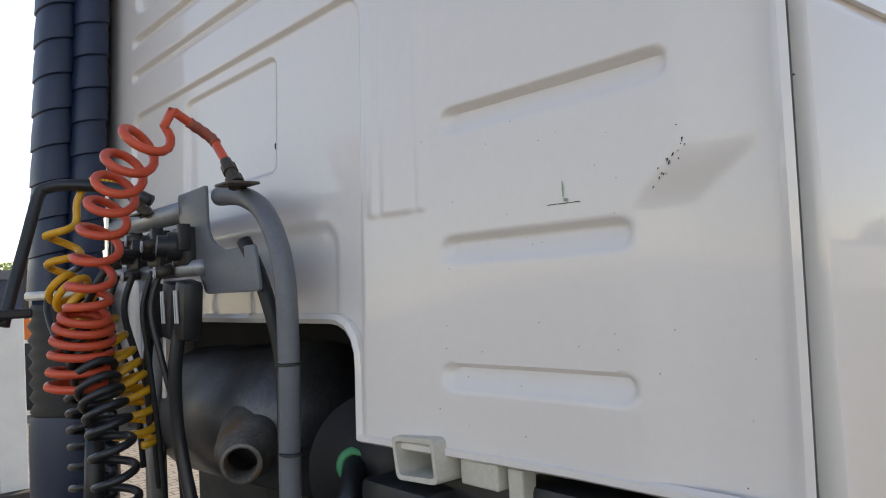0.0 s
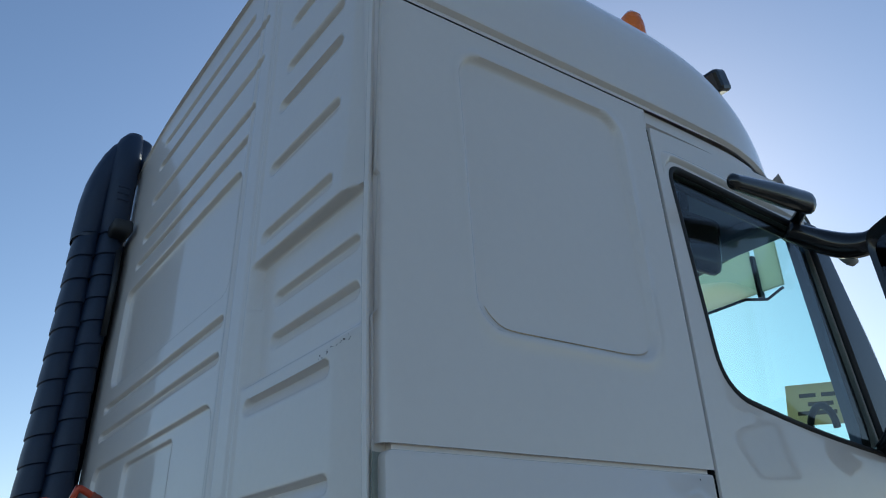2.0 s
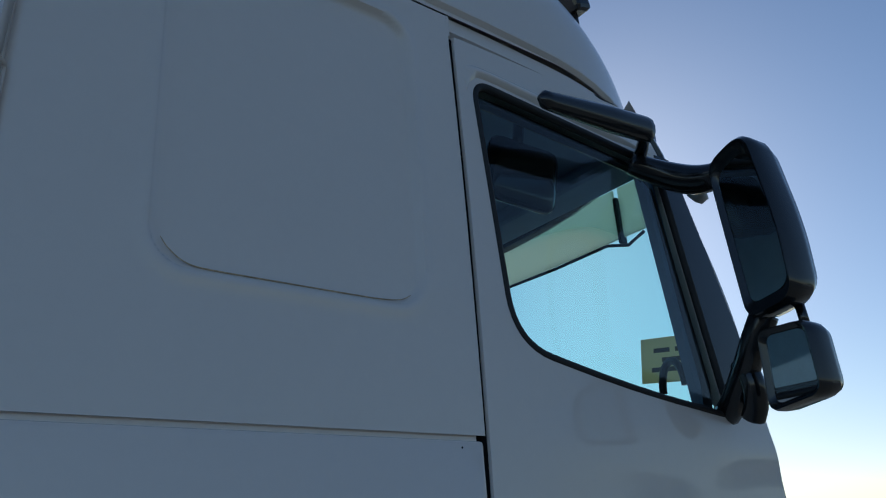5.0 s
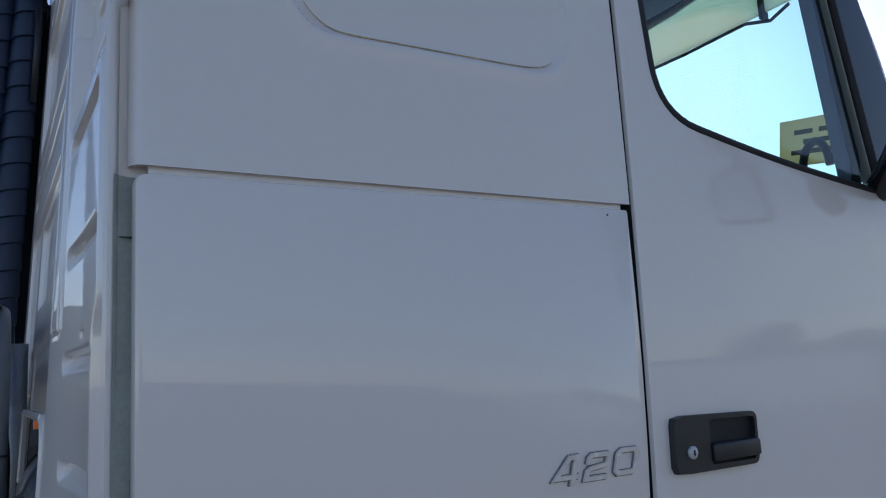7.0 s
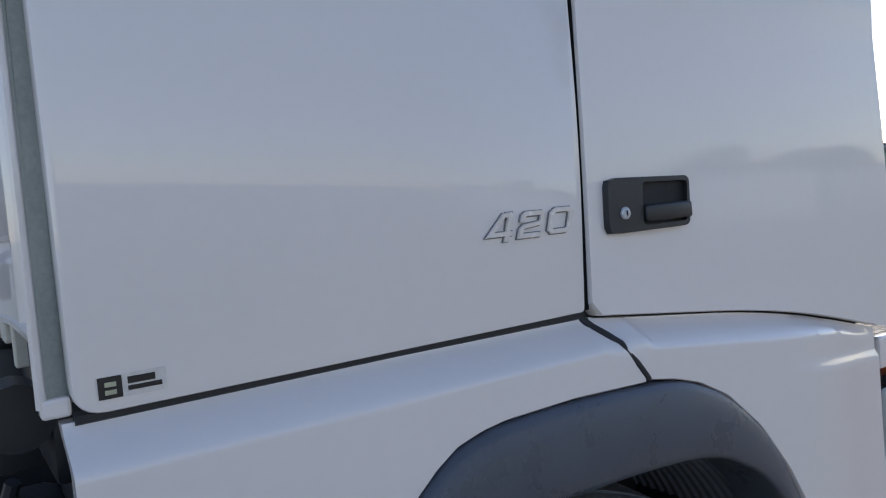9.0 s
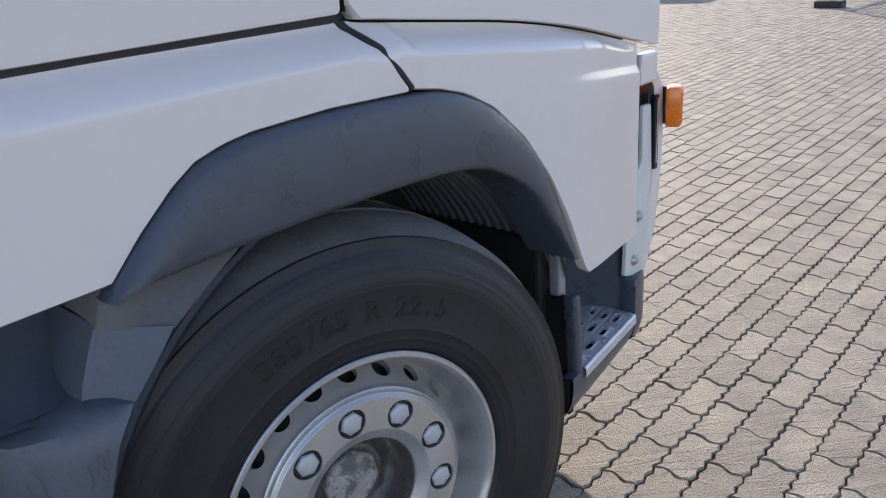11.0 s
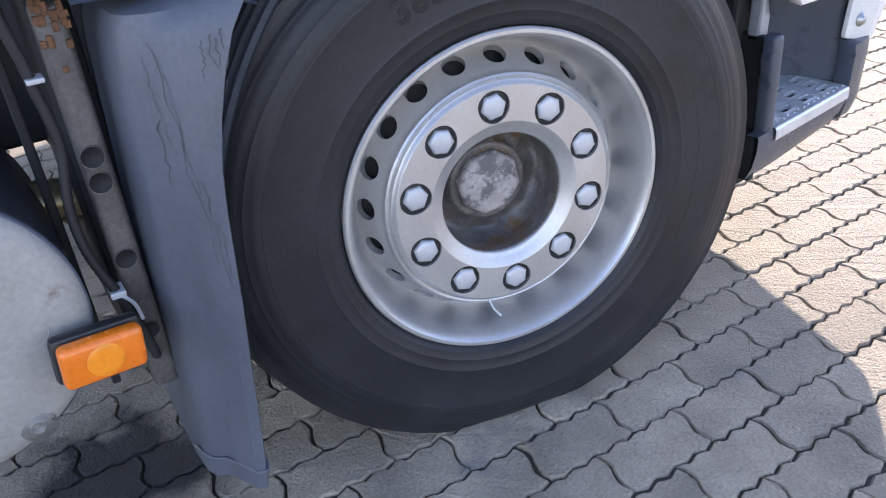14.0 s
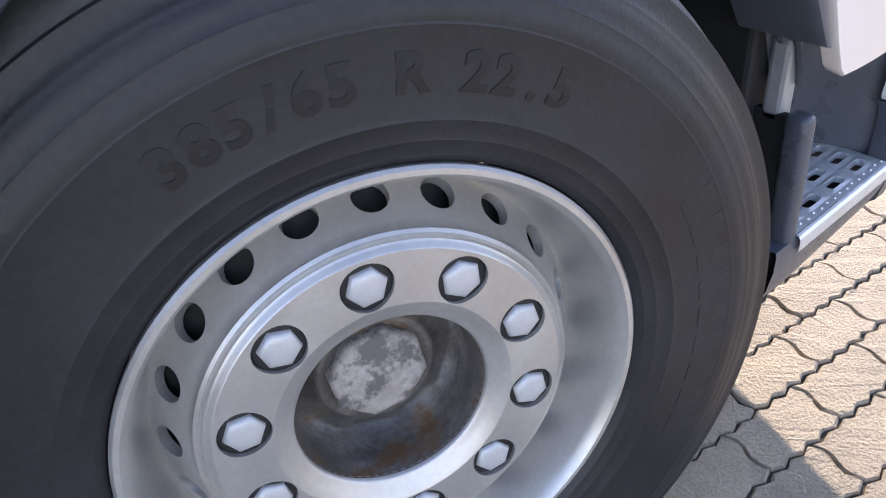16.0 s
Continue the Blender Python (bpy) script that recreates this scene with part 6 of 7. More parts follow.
# plug sockets hanging from the rack
for y, z, r in ((1.23, 1.845, 0.030), (1.38, 1.85, 0.028), (1.52, 1.85, 0.028)):
    bm = bmesh.new()
    sweep(bm, [(-0.15, y, z), (-0.18, y + 0.01, z + 0.002), (-0.181, y + 0.01, z + 0.002), (-0.20, y + 0.015, z + 0.004)], [r, r, 0.8 * r, 0.75 * r], 14)
    box(bm, -0.16, -0.13, y - 0.04, y + 0.04, z - 0.04, z + 0.04, 0.006)
    box(bm, -0.175, -0.15, y - 0.045, y - 0.03, z - 0.01, z + 0.045, 0.003)
    part("socket", bm, BLACK, truck, "black trailer socket", smooth=40)
for y in (1.17, 1.24, 1.36):
    bm = bmesh.new()
    box(bm, -0.19, -0.145, y - 0.026, y + 0.026, 1.655, 1.775, 0.012, 2, Matrix.Translation((-0.16, y, 1.72)) @ Matrix.Rotation(radians(9), 4, "X") @ Matrix.Translation((0.16, -y, -1.72)))
    plug = part("plug", bm, BLACK, truck, "black plug with a pale clip", smooth=40)
    bm = bmesh.new()
    sweep(bm, [(-0.194, y - 0.008, 1.69), (-0.194, y - 0.004, 1.755), (-0.194, y + 0.006, 1.755), (-0.194, y + 0.004, 1.69)], 0.0022, 6, closed=True)
    part("plug_clip", bm, NUT, plug)
bm = bmesh.new()
sweep(bm, smooth_line([(-0.15, 1.40, 1.96), (-0.19, 1.43, 1.985), (-0.236, 1.47, 1.998), (-0.299, 1.5, 2.004), (-0.332, 1.53, 2.0), (-0.35, 1.54, 1.982), (-0.381, 1.53, 1.878), (-0.415, 1.51, 1.769), (-0.435, 1.5, 1.70)], 6), 0.0135, 10)
part("far_pipe", bm, BLACK, truck, "black bent pipe beside the air lines", smooth=60)
bm = bmesh.new()
box(bm, -0.52, -0.385, 1.46, 1.62, 1.715, 1.735, 0.005)
sweep(bm, [(-0.46, 1.54, 1.72), (-0.46, 1.55, 1.3), (-0.46, 1.56, 0.95)], 0.02, 8)
part("pipe_shelf", bm, BLACK, truck, "black bracket that holds the bent pipe")

# what shows in the opening under the rear wall
bm = bmesh.new()
sweep(bm, [(0.12, 1.15, 1.46), (0.12, 1.5, 1.44), (0.12, 1.75, 1.43)], 0.17, 28)
part("engine_reservoir", bm, mat("dull_dark_metal", (0.10, 0.10, 0.105), 0.42, metal=0.6, vary=0.3, scale=7), truck, "black cylinder in the engine bay", smooth=50)
bm = bmesh.new()
port_m = Matrix.Translation((-0.085, 1.12, 1.425)) @ Matrix.Rotation(radians(-32), 4, "Z") @ Matrix.Rotation(radians(8), 4, "X")
prof_port = [(0.030, 0.02), (0.030, 0.062), (0.034, 0.066), (0.040, 0.064), (0.043, 0.05), (0.046, 0.02), (0.060, 0.0), (0.064, -0.10), (0.064, -0.2)]
lathe(bm, prof_port, 28)
bmesh.ops.transform(bm, matrix=port_m, verts=bm.verts)
part("intake_port", bm, HUB, truck, "rusty open pipe end", smooth=50)
bm = bmesh.new()
for k in range(5):
    sweep(bm, [(0.05 + 0.03 * k, 0.83 + 0.02 * k, 1.40), (0.07 + 0.03 * k, 0.845 + 0.02 * k, 1.40)], [0.13 if k % 2 else 0.15] * 2, 28)
part("corrugated_hose", bm, SOFT_BLACK, truck, "black corrugated rubber hose", smooth=40)
bm = bmesh.new()
ring_c = Vector((0.015, 0.88, 1.415))
sweep(bm, [ring_c + Vector((0.86, -0.50, 0.0)) * 0.024 * math.cos(a) + Vector((0, 0, 0.026)) * math.sin(a) for a in [2 * math.pi * k / 24 for k in range(24)]], 0.0085, 8, closed=True)
part("filler_ring", bm, mat("green_ring", (0.06, 0.36, 0.16), 0.45), truck, "green plastic ring", smooth=60)
bm = bmesh.new()
sweep(bm, smooth_line([(0.06, 0.95, 1.43), (0.015, 0.88, 1.415), (-0.03, 0.83, 1.38), (-0.05, 0.83, 1.32), (-0.05, 0.86, 1.2)], 5), 0.021, 12)
sweep(bm, smooth_line([(-0.06, 1.0, 1.30), (-0.08, 1.06, 1.25), (-0.10, 1.15, 1.22), (-0.10, 1.3, 1.15)], 5), 0.016, 8)
sweep(bm, smooth_line([(-0.07, 0.95, 1.20), (-0.09, 1.05, 1.29), (-0.12, 1.12, 1.32), (-0.1, 1.2, 1.25)], 5), 0.013, 8)
box(bm, -0.04, 0.06, 0.60, 0.78, 1.18, 1.42, 0.012)
box(bm, -0.06, 0.02, 0.02, 0.16, 1.02, 1.28, 0.02)
sweep(bm, smooth_line([(-0.04, 0.10, 1.30), (-0.06, 0.14, 1.22), (-0.06, 0.26, 1.12), (-0.06, 0.40, 1.16), (-0.06, 0.50, 1.35)], 6), 0.010, 8)
sweep(bm, [(-0.02, 0.20, 1.36), (-0.02, 0.30, 1.36)], 0.05, 16)
box(bm, 0.02, 0.10, 0.2, 0.75, 1.25, 1.45, 0.01)
part("underbody_bracket", bm, BLACK, truck, "black bracket with hoses and a box under the cab", smooth=40)
bm = bmesh.new()
box(bm, 0.30, 0.32, 0.10, 2.3, 0.95, 1.75)
part("engine_bay_wall", bm, DARK, truck)
# cream cab mount at the wall's lower edge
CREAM = mat("cream_bracket", (0.56, 0.53, 0.45), 0.5, vary=0.1, dirt=(0.25, 0.17, 0.09), dirt_amount=0.2, dirt_scale=22)
bm = bmesh.new()
out_ = rounded([(0.55, 1.442, 0.012), (0.652, 1.436, 0.012), (0.662, 1.503, 0.012), (0.557, 1.51, 0.012)])
in_ = rounded([(0.558, 1.450, 0.008), (0.645, 1.444, 0.008), (0.654, 1.496, 0.008), (0.564, 1.502, 0.008)])
rings = []
for line, x in ((out_, 0.08), (out_, -0.045), (in_, -0.045), (in_, 0.08)):
    rings.append([Vector((x, p.x + 0.012, p.y)) for p in line] + [Vector((x, line[0].x + 0.012, line[0].y))])
part("cab_mount", from_grid(rings), CREAM, truck, "cream-painted hollow cab mount", smooth=30)
bm = bmesh.new()
box(bm, -0.01, 0.12, 0.47, 0.55, 1.44, 1.478, 0.004)
box(bm, 0.0, 0.03, 0.43, 0.46, 1.40, 1.475, 0.004)
part("mount_plate", bm, CREAM, truck)

# silencer, marker lamp and small parts behind the mudguard
GALV = mat("stained_steel_end", (0.36, 0.35, 0.32), 0.55, metal=0.2, vary=0.15, scale=5, bump=0.15, bump_scale=120, dirt=(0.17, 0.14, 0.10), dirt_amount=0.2, dirt_scale=9)
SHELL = mat("blue_grey_steel", (0.15, 0.165, 0.20), 0.4, metal=0.3, vary=0.15, scale=6, bump=0.2, bump_scale=90)
END_SCREW = mat("dull_screw", (0.20, 0.195, 0.185), 0.5, metal=0.4, vary=0.25, scale=50, dirt=(0.09, 0.085, 0.075), dirt_amount=0.5, dirt_scale=60)
bm = bmesh.new()
lathe(bm, [(0.0001, 0.012), (0.10, 0.010), (0.19, 0.004), (0.208, -0.002), (0.214, -0.012)], 64)
silencer = part("silencer", bm, GALV, truck, "round exhaust silencer with a stained flat end", smooth=40, pose_m=pose(-0.127, -0.01, 0.565))
bm = bmesh.new()
lathe(bm, [(0.214, -0.012), (0.217, -0.014), (0.217, -0.03), (0.214, -0.032), (0.214, -0.40), (0.20, -0.43), (0.0001, -0.45)], 64)
part("silencer_shell", bm, SHELL, silencer, smooth=40)
for deg, dist in ((56, 0.174), (-60, 0.192), (118, 0.18), (-121, 0.18), (178, 0.18)):
    a = radians(deg)
    bm = bmesh.new()
    lathe(bm, [(0.026, 0.004), (0.024, 0.0065), (0.013, 0.0075), (0.011, 0.010), (0.0075, 0.0105), (0.006, 0.006), (0.0001, 0.005)], 24)
    part("end_bolt", bm, END_SCREW, silencer, smooth=40, pose_m=pose(dist * math.cos(a), 0.002, dist * math.sin(a)))
for r_, sq in ((0.022, 0.9), (0.044, 0.62)):
    bm = bmesh.new()
    sweep(bm, [(0.112 + r_ * math.cos(a), -0.0062, -0.018 + sq * r_ * math.sin(a)) for a in [2 * math.pi * k / 28 for k in range(28)]], 0.0012, 6, closed=True)
    part("pressed_ring", bm, GALV, silencer, smooth=60)
bm = bmesh.new()
box(bm, -0.056, 0.056, -0.014, 0.014, -0.033, 0.033, 0.010, 3)
lamp = part("side_marker", bm, ORANGE, truck, "orange side marker lamp", smooth=40, pose_m=pose(0.079, -0.062, 0.505, 0, 6, 6))
bm = bmesh.new()
box(bm, -0.060, 0.060, 0.012, 0.034, -0.037, 0.037, 0.008, 2)
part("marker_base", bm, BLACK, lamp, "black marker base", smooth=40)
bm = bmesh.new()
lathe(bm, [(0.026, 0.0135), (0.024, 0.0150), (0.016, 0.0155), (0.0001, 0.0157)], 20)
part("marker_bulb", bm, mat("orange_core", (0.90, 0.27, 0.01), 0.3), lamp, smooth=60)
STRUT = mat("rusty_strut", (0.105, 0.096, 0.088), 0.5, metal=0.1, vary=0.4, scale=14, bump=0.5, bump_scale=110, dirt=(0.20, 0.15, 0.10), dirt_amount=0.55, dirt_scale=9)
RUST = mat("flaking_rust", (0.16, 0.075, 0.035), 0.85, vary=0.4, scale=40, bump=1.0, bump_scale=120, dirt=(0.05, 0.03, 0.02), dirt_amount=0.6, dirt_scale=45)
bm = bmesh.new()
box(bm, 0.140, 0.180, 0.05, 0.09, 0.33, 0.945, 0.010, 3)
strut = part("guard_strut", bm, STRUT, truck, "dark rusty steel strut with round holes", smooth=40)
for z in (0.740, 0.701, 0.576, 0.445):
    bm = bmesh.new()
    lathe(bm, [(0.0175, -0.0010), (0.0170, 0.0012), (0.0160, 0.0014), (0.0154, 0.0), (0.0001, -0.0004)], 24)
    for f in bm.faces:
        if math.hypot(*[f.calc_center_median()[i] for i in (0, 2)]) < 0.0155:
            f.material_index = 1
    part("strut_hole", bm, [STRUT, DARK], strut, pose_m=pose(0.157, 0.0486, z), smooth=40)
bm = bmesh.new()
rr = random.Random(3)
for k in range(26):
    x, z = rr.uniform(0.142, 0.180), 0.955 - abs(rr.gauss(0, 0.028))
    box(bm, x - 0.004, x + 0.004, 0.0475 - rr.random() * 0.002, 0.053, z - rr.uniform(0.003, 0.010), z + 0.004, 0.001, 1)
tagged(part("rust_flake", bm, RUST, strut, "flaking brown rust at the strut's head"), kind="stuff")
bm = bmesh.new()
box(bm, 0.130, 0.176, 0.012, 0.09, 0.962, 0.974, 0.002, 1, Matrix.Translation((0.15, 0, 0.968)) @ Matrix.Rotation(radians(-12), 4, "Y") @ Matrix.Translation((-0.15, 0, -0.968)))
part("strut_head", bm, DARK, strut)
bm = bmesh.new()
conduit_line = smooth_line([(0.094, 0.03, 1.03), (0.098, 0.03, 0.982), (0.106, 0.03, 0.927), (0.113, 0.03, 0.882), (0.1155, 0.03, 0.848), (0.122, 0.03, 0.775), (0.108, 0.03, 0.695), (0.107, 0.03, 0.631), (0.118, 0.03, 0.575), (0.14, 0.03, 0.50), (0.155, 0.04, 0.40)], 12)
sweep(bm, conduit_line, [0.0078 if k % 2 else 0.0070 for k in range(len(conduit_line))], 10)
tie = part("loose_cable", bm, SOFT_BLACK, truck, "black ribbed conduit tied to the strut", smooth=60)
bm = bmesh.new()
box(bm, 0.084, 0.098, 0.15, 0.165, 0.30, 1.06, 0.003)
part("guard_rail", bm, DARK, truck, "dark flat bar behind the conduit")
bm = bmesh.new()
box(bm, 0.108, 0.130, 0.016, 0.044, 0.861, 0.868, 0.002)
part("cable_clip", bm, NUT, tie, "pale cable clip")
bm = bmesh.new()
box(bm, 0.118, 0.140, 0.016, 0.050, 0.535, 0.545, 0.002)
sweep(bm, smooth_line([(0.13, 0.02, 0.54), (0.145, 0.015, 0.52), (0.15, 0.015, 0.49)], 5), 0.003, 6)
part("cable_clip", bm, NUT, tie, "pale cable clip")
bm = bmesh.new()
sweep(bm, smooth_line([(0.147, 0.02, 1.015), (0.177, 0.02, 1.001), (0.204, 0.02, 0.981), (0.237, 0.03, 0.984), (0.261, 0.05, 1.009), (0.258, 0.06, 1.023)], 6), 0.0038, 6)
thin = part("thin_cable", bm, SOFT_BLACK, truck, smooth=60)
bm = bmesh.new()
sweep(bm, smooth_line([(0.258, 0.06, 1.023), (0.245, 0.07, 1.024), (0.232, 0.08, 1.019), (0.222, 0.085, 1.012)], 4), [0.005, 0.0045, 0.006, 0.004, 0.0055, 0.004, 0.006, 0.0045, 0.004, 0.005, 0.004, 0.005, 0.003], 6)
part("cable_tape", bm, NUT, thin, "torn silver tape")
# sloping channel with pressed dimples, its dark flange and the brass-coloured clamp
bm = bmesh.new()
ring = slab(bm, rounded([(0.062, 1.135, 0.002), (0.087, 1.132, 0.002), (0.112, 0.991, 0.003), (0.092, 1.006, 0.006)], 4), lambda x, z, o: Vector((x, 0.02 + o, z)), edge=0.002, back=0.008)
bm.faces.new(ring)
bmesh.ops.recalc_face_normals(bm, faces=bm.faces)
plate_b = part("channel_bracket", bm, mat("scuffed_plate", (0.42, 0.44, 0.46), 0.36, metal=0.6, vary=0.35, scale=40, bump=0.4, bump_scale=120, dirt=(0.2, 0.2, 0.2), dirt_amount=0.4, dirt_scale=40), truck, "bright galvanised channel bracket with pressed dimples", smooth=40)
first_dimple = None
for k in range(6):
    for j in range(2):
        m = pose(0.0795 + 0.0047 * (k - 1) + 0.0095 * (j - 0.5), 0.0195, 1.076 - 0.0165 * (k - 1) + 0.003 * (j - 0.5))
        if first_dimple is None:
            bm = bmesh.new()
            lathe(bm, [(0.0034, -0.0003), (0.0026, 0.0008), (0.0018, 0.0008), (0.0011, 0.0001), (0.0001, 0.0)], 12)
            first_dimple = part("dimple", bm, plate_b.data.materials[0], plate_b, smooth=50, pose_m=m)
        else:
            ob = new("dimple", first_dimple.data)
            ob.parent = plate_b
            ob.matrix_local = m
FLANGE = mat("grey_flange_paint", (0.12, 0.125, 0.135), 0.45, metal=0.2, vary=0.3, scale=30, bump=0.2, bump_scale=120)
bm = bmesh.new()
ring = slab(bm, rounded([(0.089, 1.135, 0.002), (0.105, 1.132, 0.002), (0.1425, 0.998, 0.004), (0.114, 0.986, 0.002)], 4), lambda x, z, o: Vector((x, 0.028 + o, z)), edge=0.002, back=0.06)
bm.faces.new(ring)
for x, z in ((0.119, 1.066), (0.127, 1.034)):
    box(bm, x, x + 0.014, 0.02, 0.04, z - 0.002, z + 0.003, 0.001, 1)
bmesh.ops.recalc_face_normals(bm, faces=bm.faces)
part("channel_flange", bm, FLANGE, plate_b, "dark grey flange of the channel", smooth=40)
BRASS = mat("yellow_zinc", (0.50, 0.40, 0.24), 0.38, metal=0.55, vary=0.2, scale=40, bump=0.2)
bm = bmesh.new()
ring = slab(bm, rounded([(0.104, 0.998, 0.004), (0.136, 1.008, 0.004), (0.138, 0.979, 0.003), (0.112, 0.981, 0.006)], 4), lambda x, z, o: Vector((x, 0.004 + o, z)), edge=0.002, back=0.022)
bm.faces.new(ring)
bmesh.ops.recalc_face_normals(bm, faces=bm.faces)
clamp = part("bracket_clamp", bm, BRASS, truck, "yellow-zinc clamp with a bolt", smooth=40)
bm = bmesh.new()
lathe(bm, [(0.0075, 0.0), (0.0075, 0.002), (0.006, 0.0028), (0.0045, 0.0028), (0.004, 0.001), (0.0001, 0.001)], 16)
part("clamp_eye", bm, NUT, clamp, smooth=40, pose_m=pose(0.121, 0.0035, 0.991))
bm = bmesh.new()
sweep(bm, [(0.138, 0.015, 0.994), (0.1435, 0.015, 0.994), (0.1436, 0.015, 0.994), (0.149, 0.015, 0.9945), (0.1491, 0.015, 0.9945), (0.162, 0.015, 0.9955)], [0.009, 0.009, 0.0075, 0.0075, 0.0042, 0.0042], 6)
part("clamp_bolt", bm, NUT, clamp)
# dirty cross beam behind it
bm = bmesh.new()
box(bm, -0.45, 0.098, 0.135, 0.17, 1.0, 1.058, 0.006, 2)
part("cross_beam", bm, mat("dirty_beam", (0.085, 0.075, 0.062), 0.75, vary=0.4, scale=16, bump=0.5, bump_scale=90, dirt=(0.16, 0.13, 0.09), dirt_amount=0.5, dirt_scale=12), truck, "dirty brown cross beam", smooth=40)
# canister with a ribbed neck
m = Matrix.Translation((0.022, 0.225, 0.832)) @ Matrix.Rotation(radians(27), 4, "Y") @ Matrix.Rotation(radians(14), 4, "X")
CAST = mat("cast_aluminium", (0.23, 0.235, 0.24), 0.32, metal=0.7, vary=0.25, scale=22, bump=0.35, bump_scale=90, dirt=(0.24, 0.23, 0.15), dirt_amount=0.4, dirt_scale=26)
bm = bmesh.new()
can_line = [(0.0, 0.030), (0.001, 0.052), (0.006, 0.053), (0.008, 0.046), (0.030, 0.047), (0.0405, 0.047), (0.042, 0.044), (0.0435, 0.049), (0.070, 0.049), (0.076, 0.046), (0.080, 0.037), (0.083, 0.034)]
sweep(bm, [m @ Vector((0, 0, a)) for a, r_ in can_line], [r_ for a, r_ in can_line], 32)
can = part("air_dryer", bm, CAST, truck, "cast metal canister with a ribbed neck", smooth=30)
bm = bmesh.new()
sweep(bm, [m @ Vector((0, 0, 0.082 + 0.0052 * k)) for k in range(16)], [0.041 if k % 2 else 0.031 for k in range(16)], 26)
part("ribbed_neck", bm, mat("tan_rubber", (0.20, 0.155, 0.11), 0.5, vary=0.12), can, "tan ribbed neck", smooth=15)
bm = bmesh.new()
lug_m = Matrix.Translation((0.031, 0.195, 0.948)) @ Matrix.Rotation(radians(-30), 4, "Y")
box(bm, -0.020, 0.020, -0.006, 0.03, -0.013, 0.013, 0.003, 2, lug_m)
lug = part("canister_lug", bm, CAST, can, smooth=40)
for u in (-0.0095, 0.0095):
    bm = bmesh.new()
    lathe(bm, [(0.0078, 0.0), (0.0078, 0.0035), (0.005, 0.004), (0.004, 0.002), (0.0001, 0.002)], 16)
    part("lug_bolt", bm, DARK, lug, smooth=40, pose_m=lug_m @ pose(u, -0.006, 0))
bm = bmesh.new()
sweep(bm, smooth_line([(-0.055, 0.20, 0.900), (-0.012, 0.195, 0.862), (0.016, 0.19, 0.830), (0.034, 0.19, 0.806), (0.044, 0.195, 0.794)], 5), [0.013] * 17 + [0.012, 0.013, 0.012, 0.009], 12)
part("canister_pipe", bm, mat("pale_cast_pipe", (0.30, 0.32, 0.33), 0.5, metal=0.3, vary=0.2, scale=20), can, "pale cast pipe at the canister's foot", smooth=50)
bm = bmesh.new()
sweep(bm, [(0.052 + 0.0058 * k, 0.30, 0.600 - 0.0012 * k) for k in range(22)], [0.040 if k % 2 else 0.0365 for k in range(22)], 20)
part("flex_pipe", bm, mat("brown_flex_pipe", (0.34, 0.27, 0.15), 0.3, metal=0.8, vary=0.2), truck, "brown corrugated exhaust pipe", smooth=30)
bm = bmesh.new()
box(bm, 0.0, 0.066, 0.10, 0.13, 1.04, 1.10, 0.004)
part("brown_box", bm, mat("brown_plastic", (0.28, 0.16, 0.07), 0.6, vary=0.2), truck, "brown plastic box end")
# louvred vent in the inner guard
SLAT = mat("brown_vent", (0.075, 0.055, 0.045), 0.6, vary=0.25, scale=30)
for k in range(9):
    bm = bmesh.new()
    d = -0.032 + 0.008 * k
    half = 0.034 * math.sqrt(max(1 - (d / 0.036) ** 2, 0.02))
    sweep(bm, [(0.205 + d + 0.25 * half, 0.118, 1.05 - half), (0.205 + d - 0.25 * half, 0.118, 1.05 + half)], 0.0028, 6)
    part("vent_slat", bm, SLAT, truck)
# added dark plates paint the deep shade between canister, cables and strut
bm = bmesh.new()
box(bm, 0.0, 0.20, 0.45, 0.48, 0.64, 1.12, 0.01)
box(bm, 0.135, 0.20, 0.14, 0.46, 0.34, 1.10, 0.01)
part("guard_bracket_plate", bm, DARK, truck)
# added block against sun under the truck, and rear frame, mostly out of view
bm = bmesh.new()
box(bm, -0.15, 0.26, 1.85, 2.36, 0.30, 0.98, 0.08, 4)
part("far_tank", bm, BLACK, truck, "added dark block that keeps sun from passing under the frame", smooth=40)
bm = bmesh.new()
box(bm, -1.6, -0.3, 0.8, 1.6, 0.88, 0.98, 0.02)
part("catwalk", bm, DARK, truck)


# ---- paving stones: wavy interlocking concrete blocks in rows along the truck ----
PITCH, LEN = 0.113, 0.2125
Y0 = -0.142


def wave(u, period):
    t = (u / period) % 1.0
    return 4 * abs(t - 0.5) - 1


def paver_outline(gap=0.0025, fine=1):
    """Long sides with a fine zigzag, short sides with one deep one, so that the blocks lock into each other."""
    out = []
    for a, b in (((-1, -1), (1, -1)), ((1, -1), (1, 1)), ((1, 1), (-1, 1)), ((-1, 1), (-1, -1))):
        n = (8 if a[1] == b[1] else 4) * fine
        for k in range(n):
            t = k / n
            u, v = a[0] + (b[0] - a[0]) * t, a[1] + (b[1] - a[1]) * t
            x, y = u * LEN / 2, v * PITCH / 2
            sx = 0.0075 * math.sin(math.pi * v) if abs(u) == 1 else 0.0
            sy = 0.0050 * wave(x + LEN / 2, LEN / 4)
            out.append((x + sx - u * gap * 0.9, y + sy - v * gap * (1.45 if fine == 1 else 1.1)))
    return out


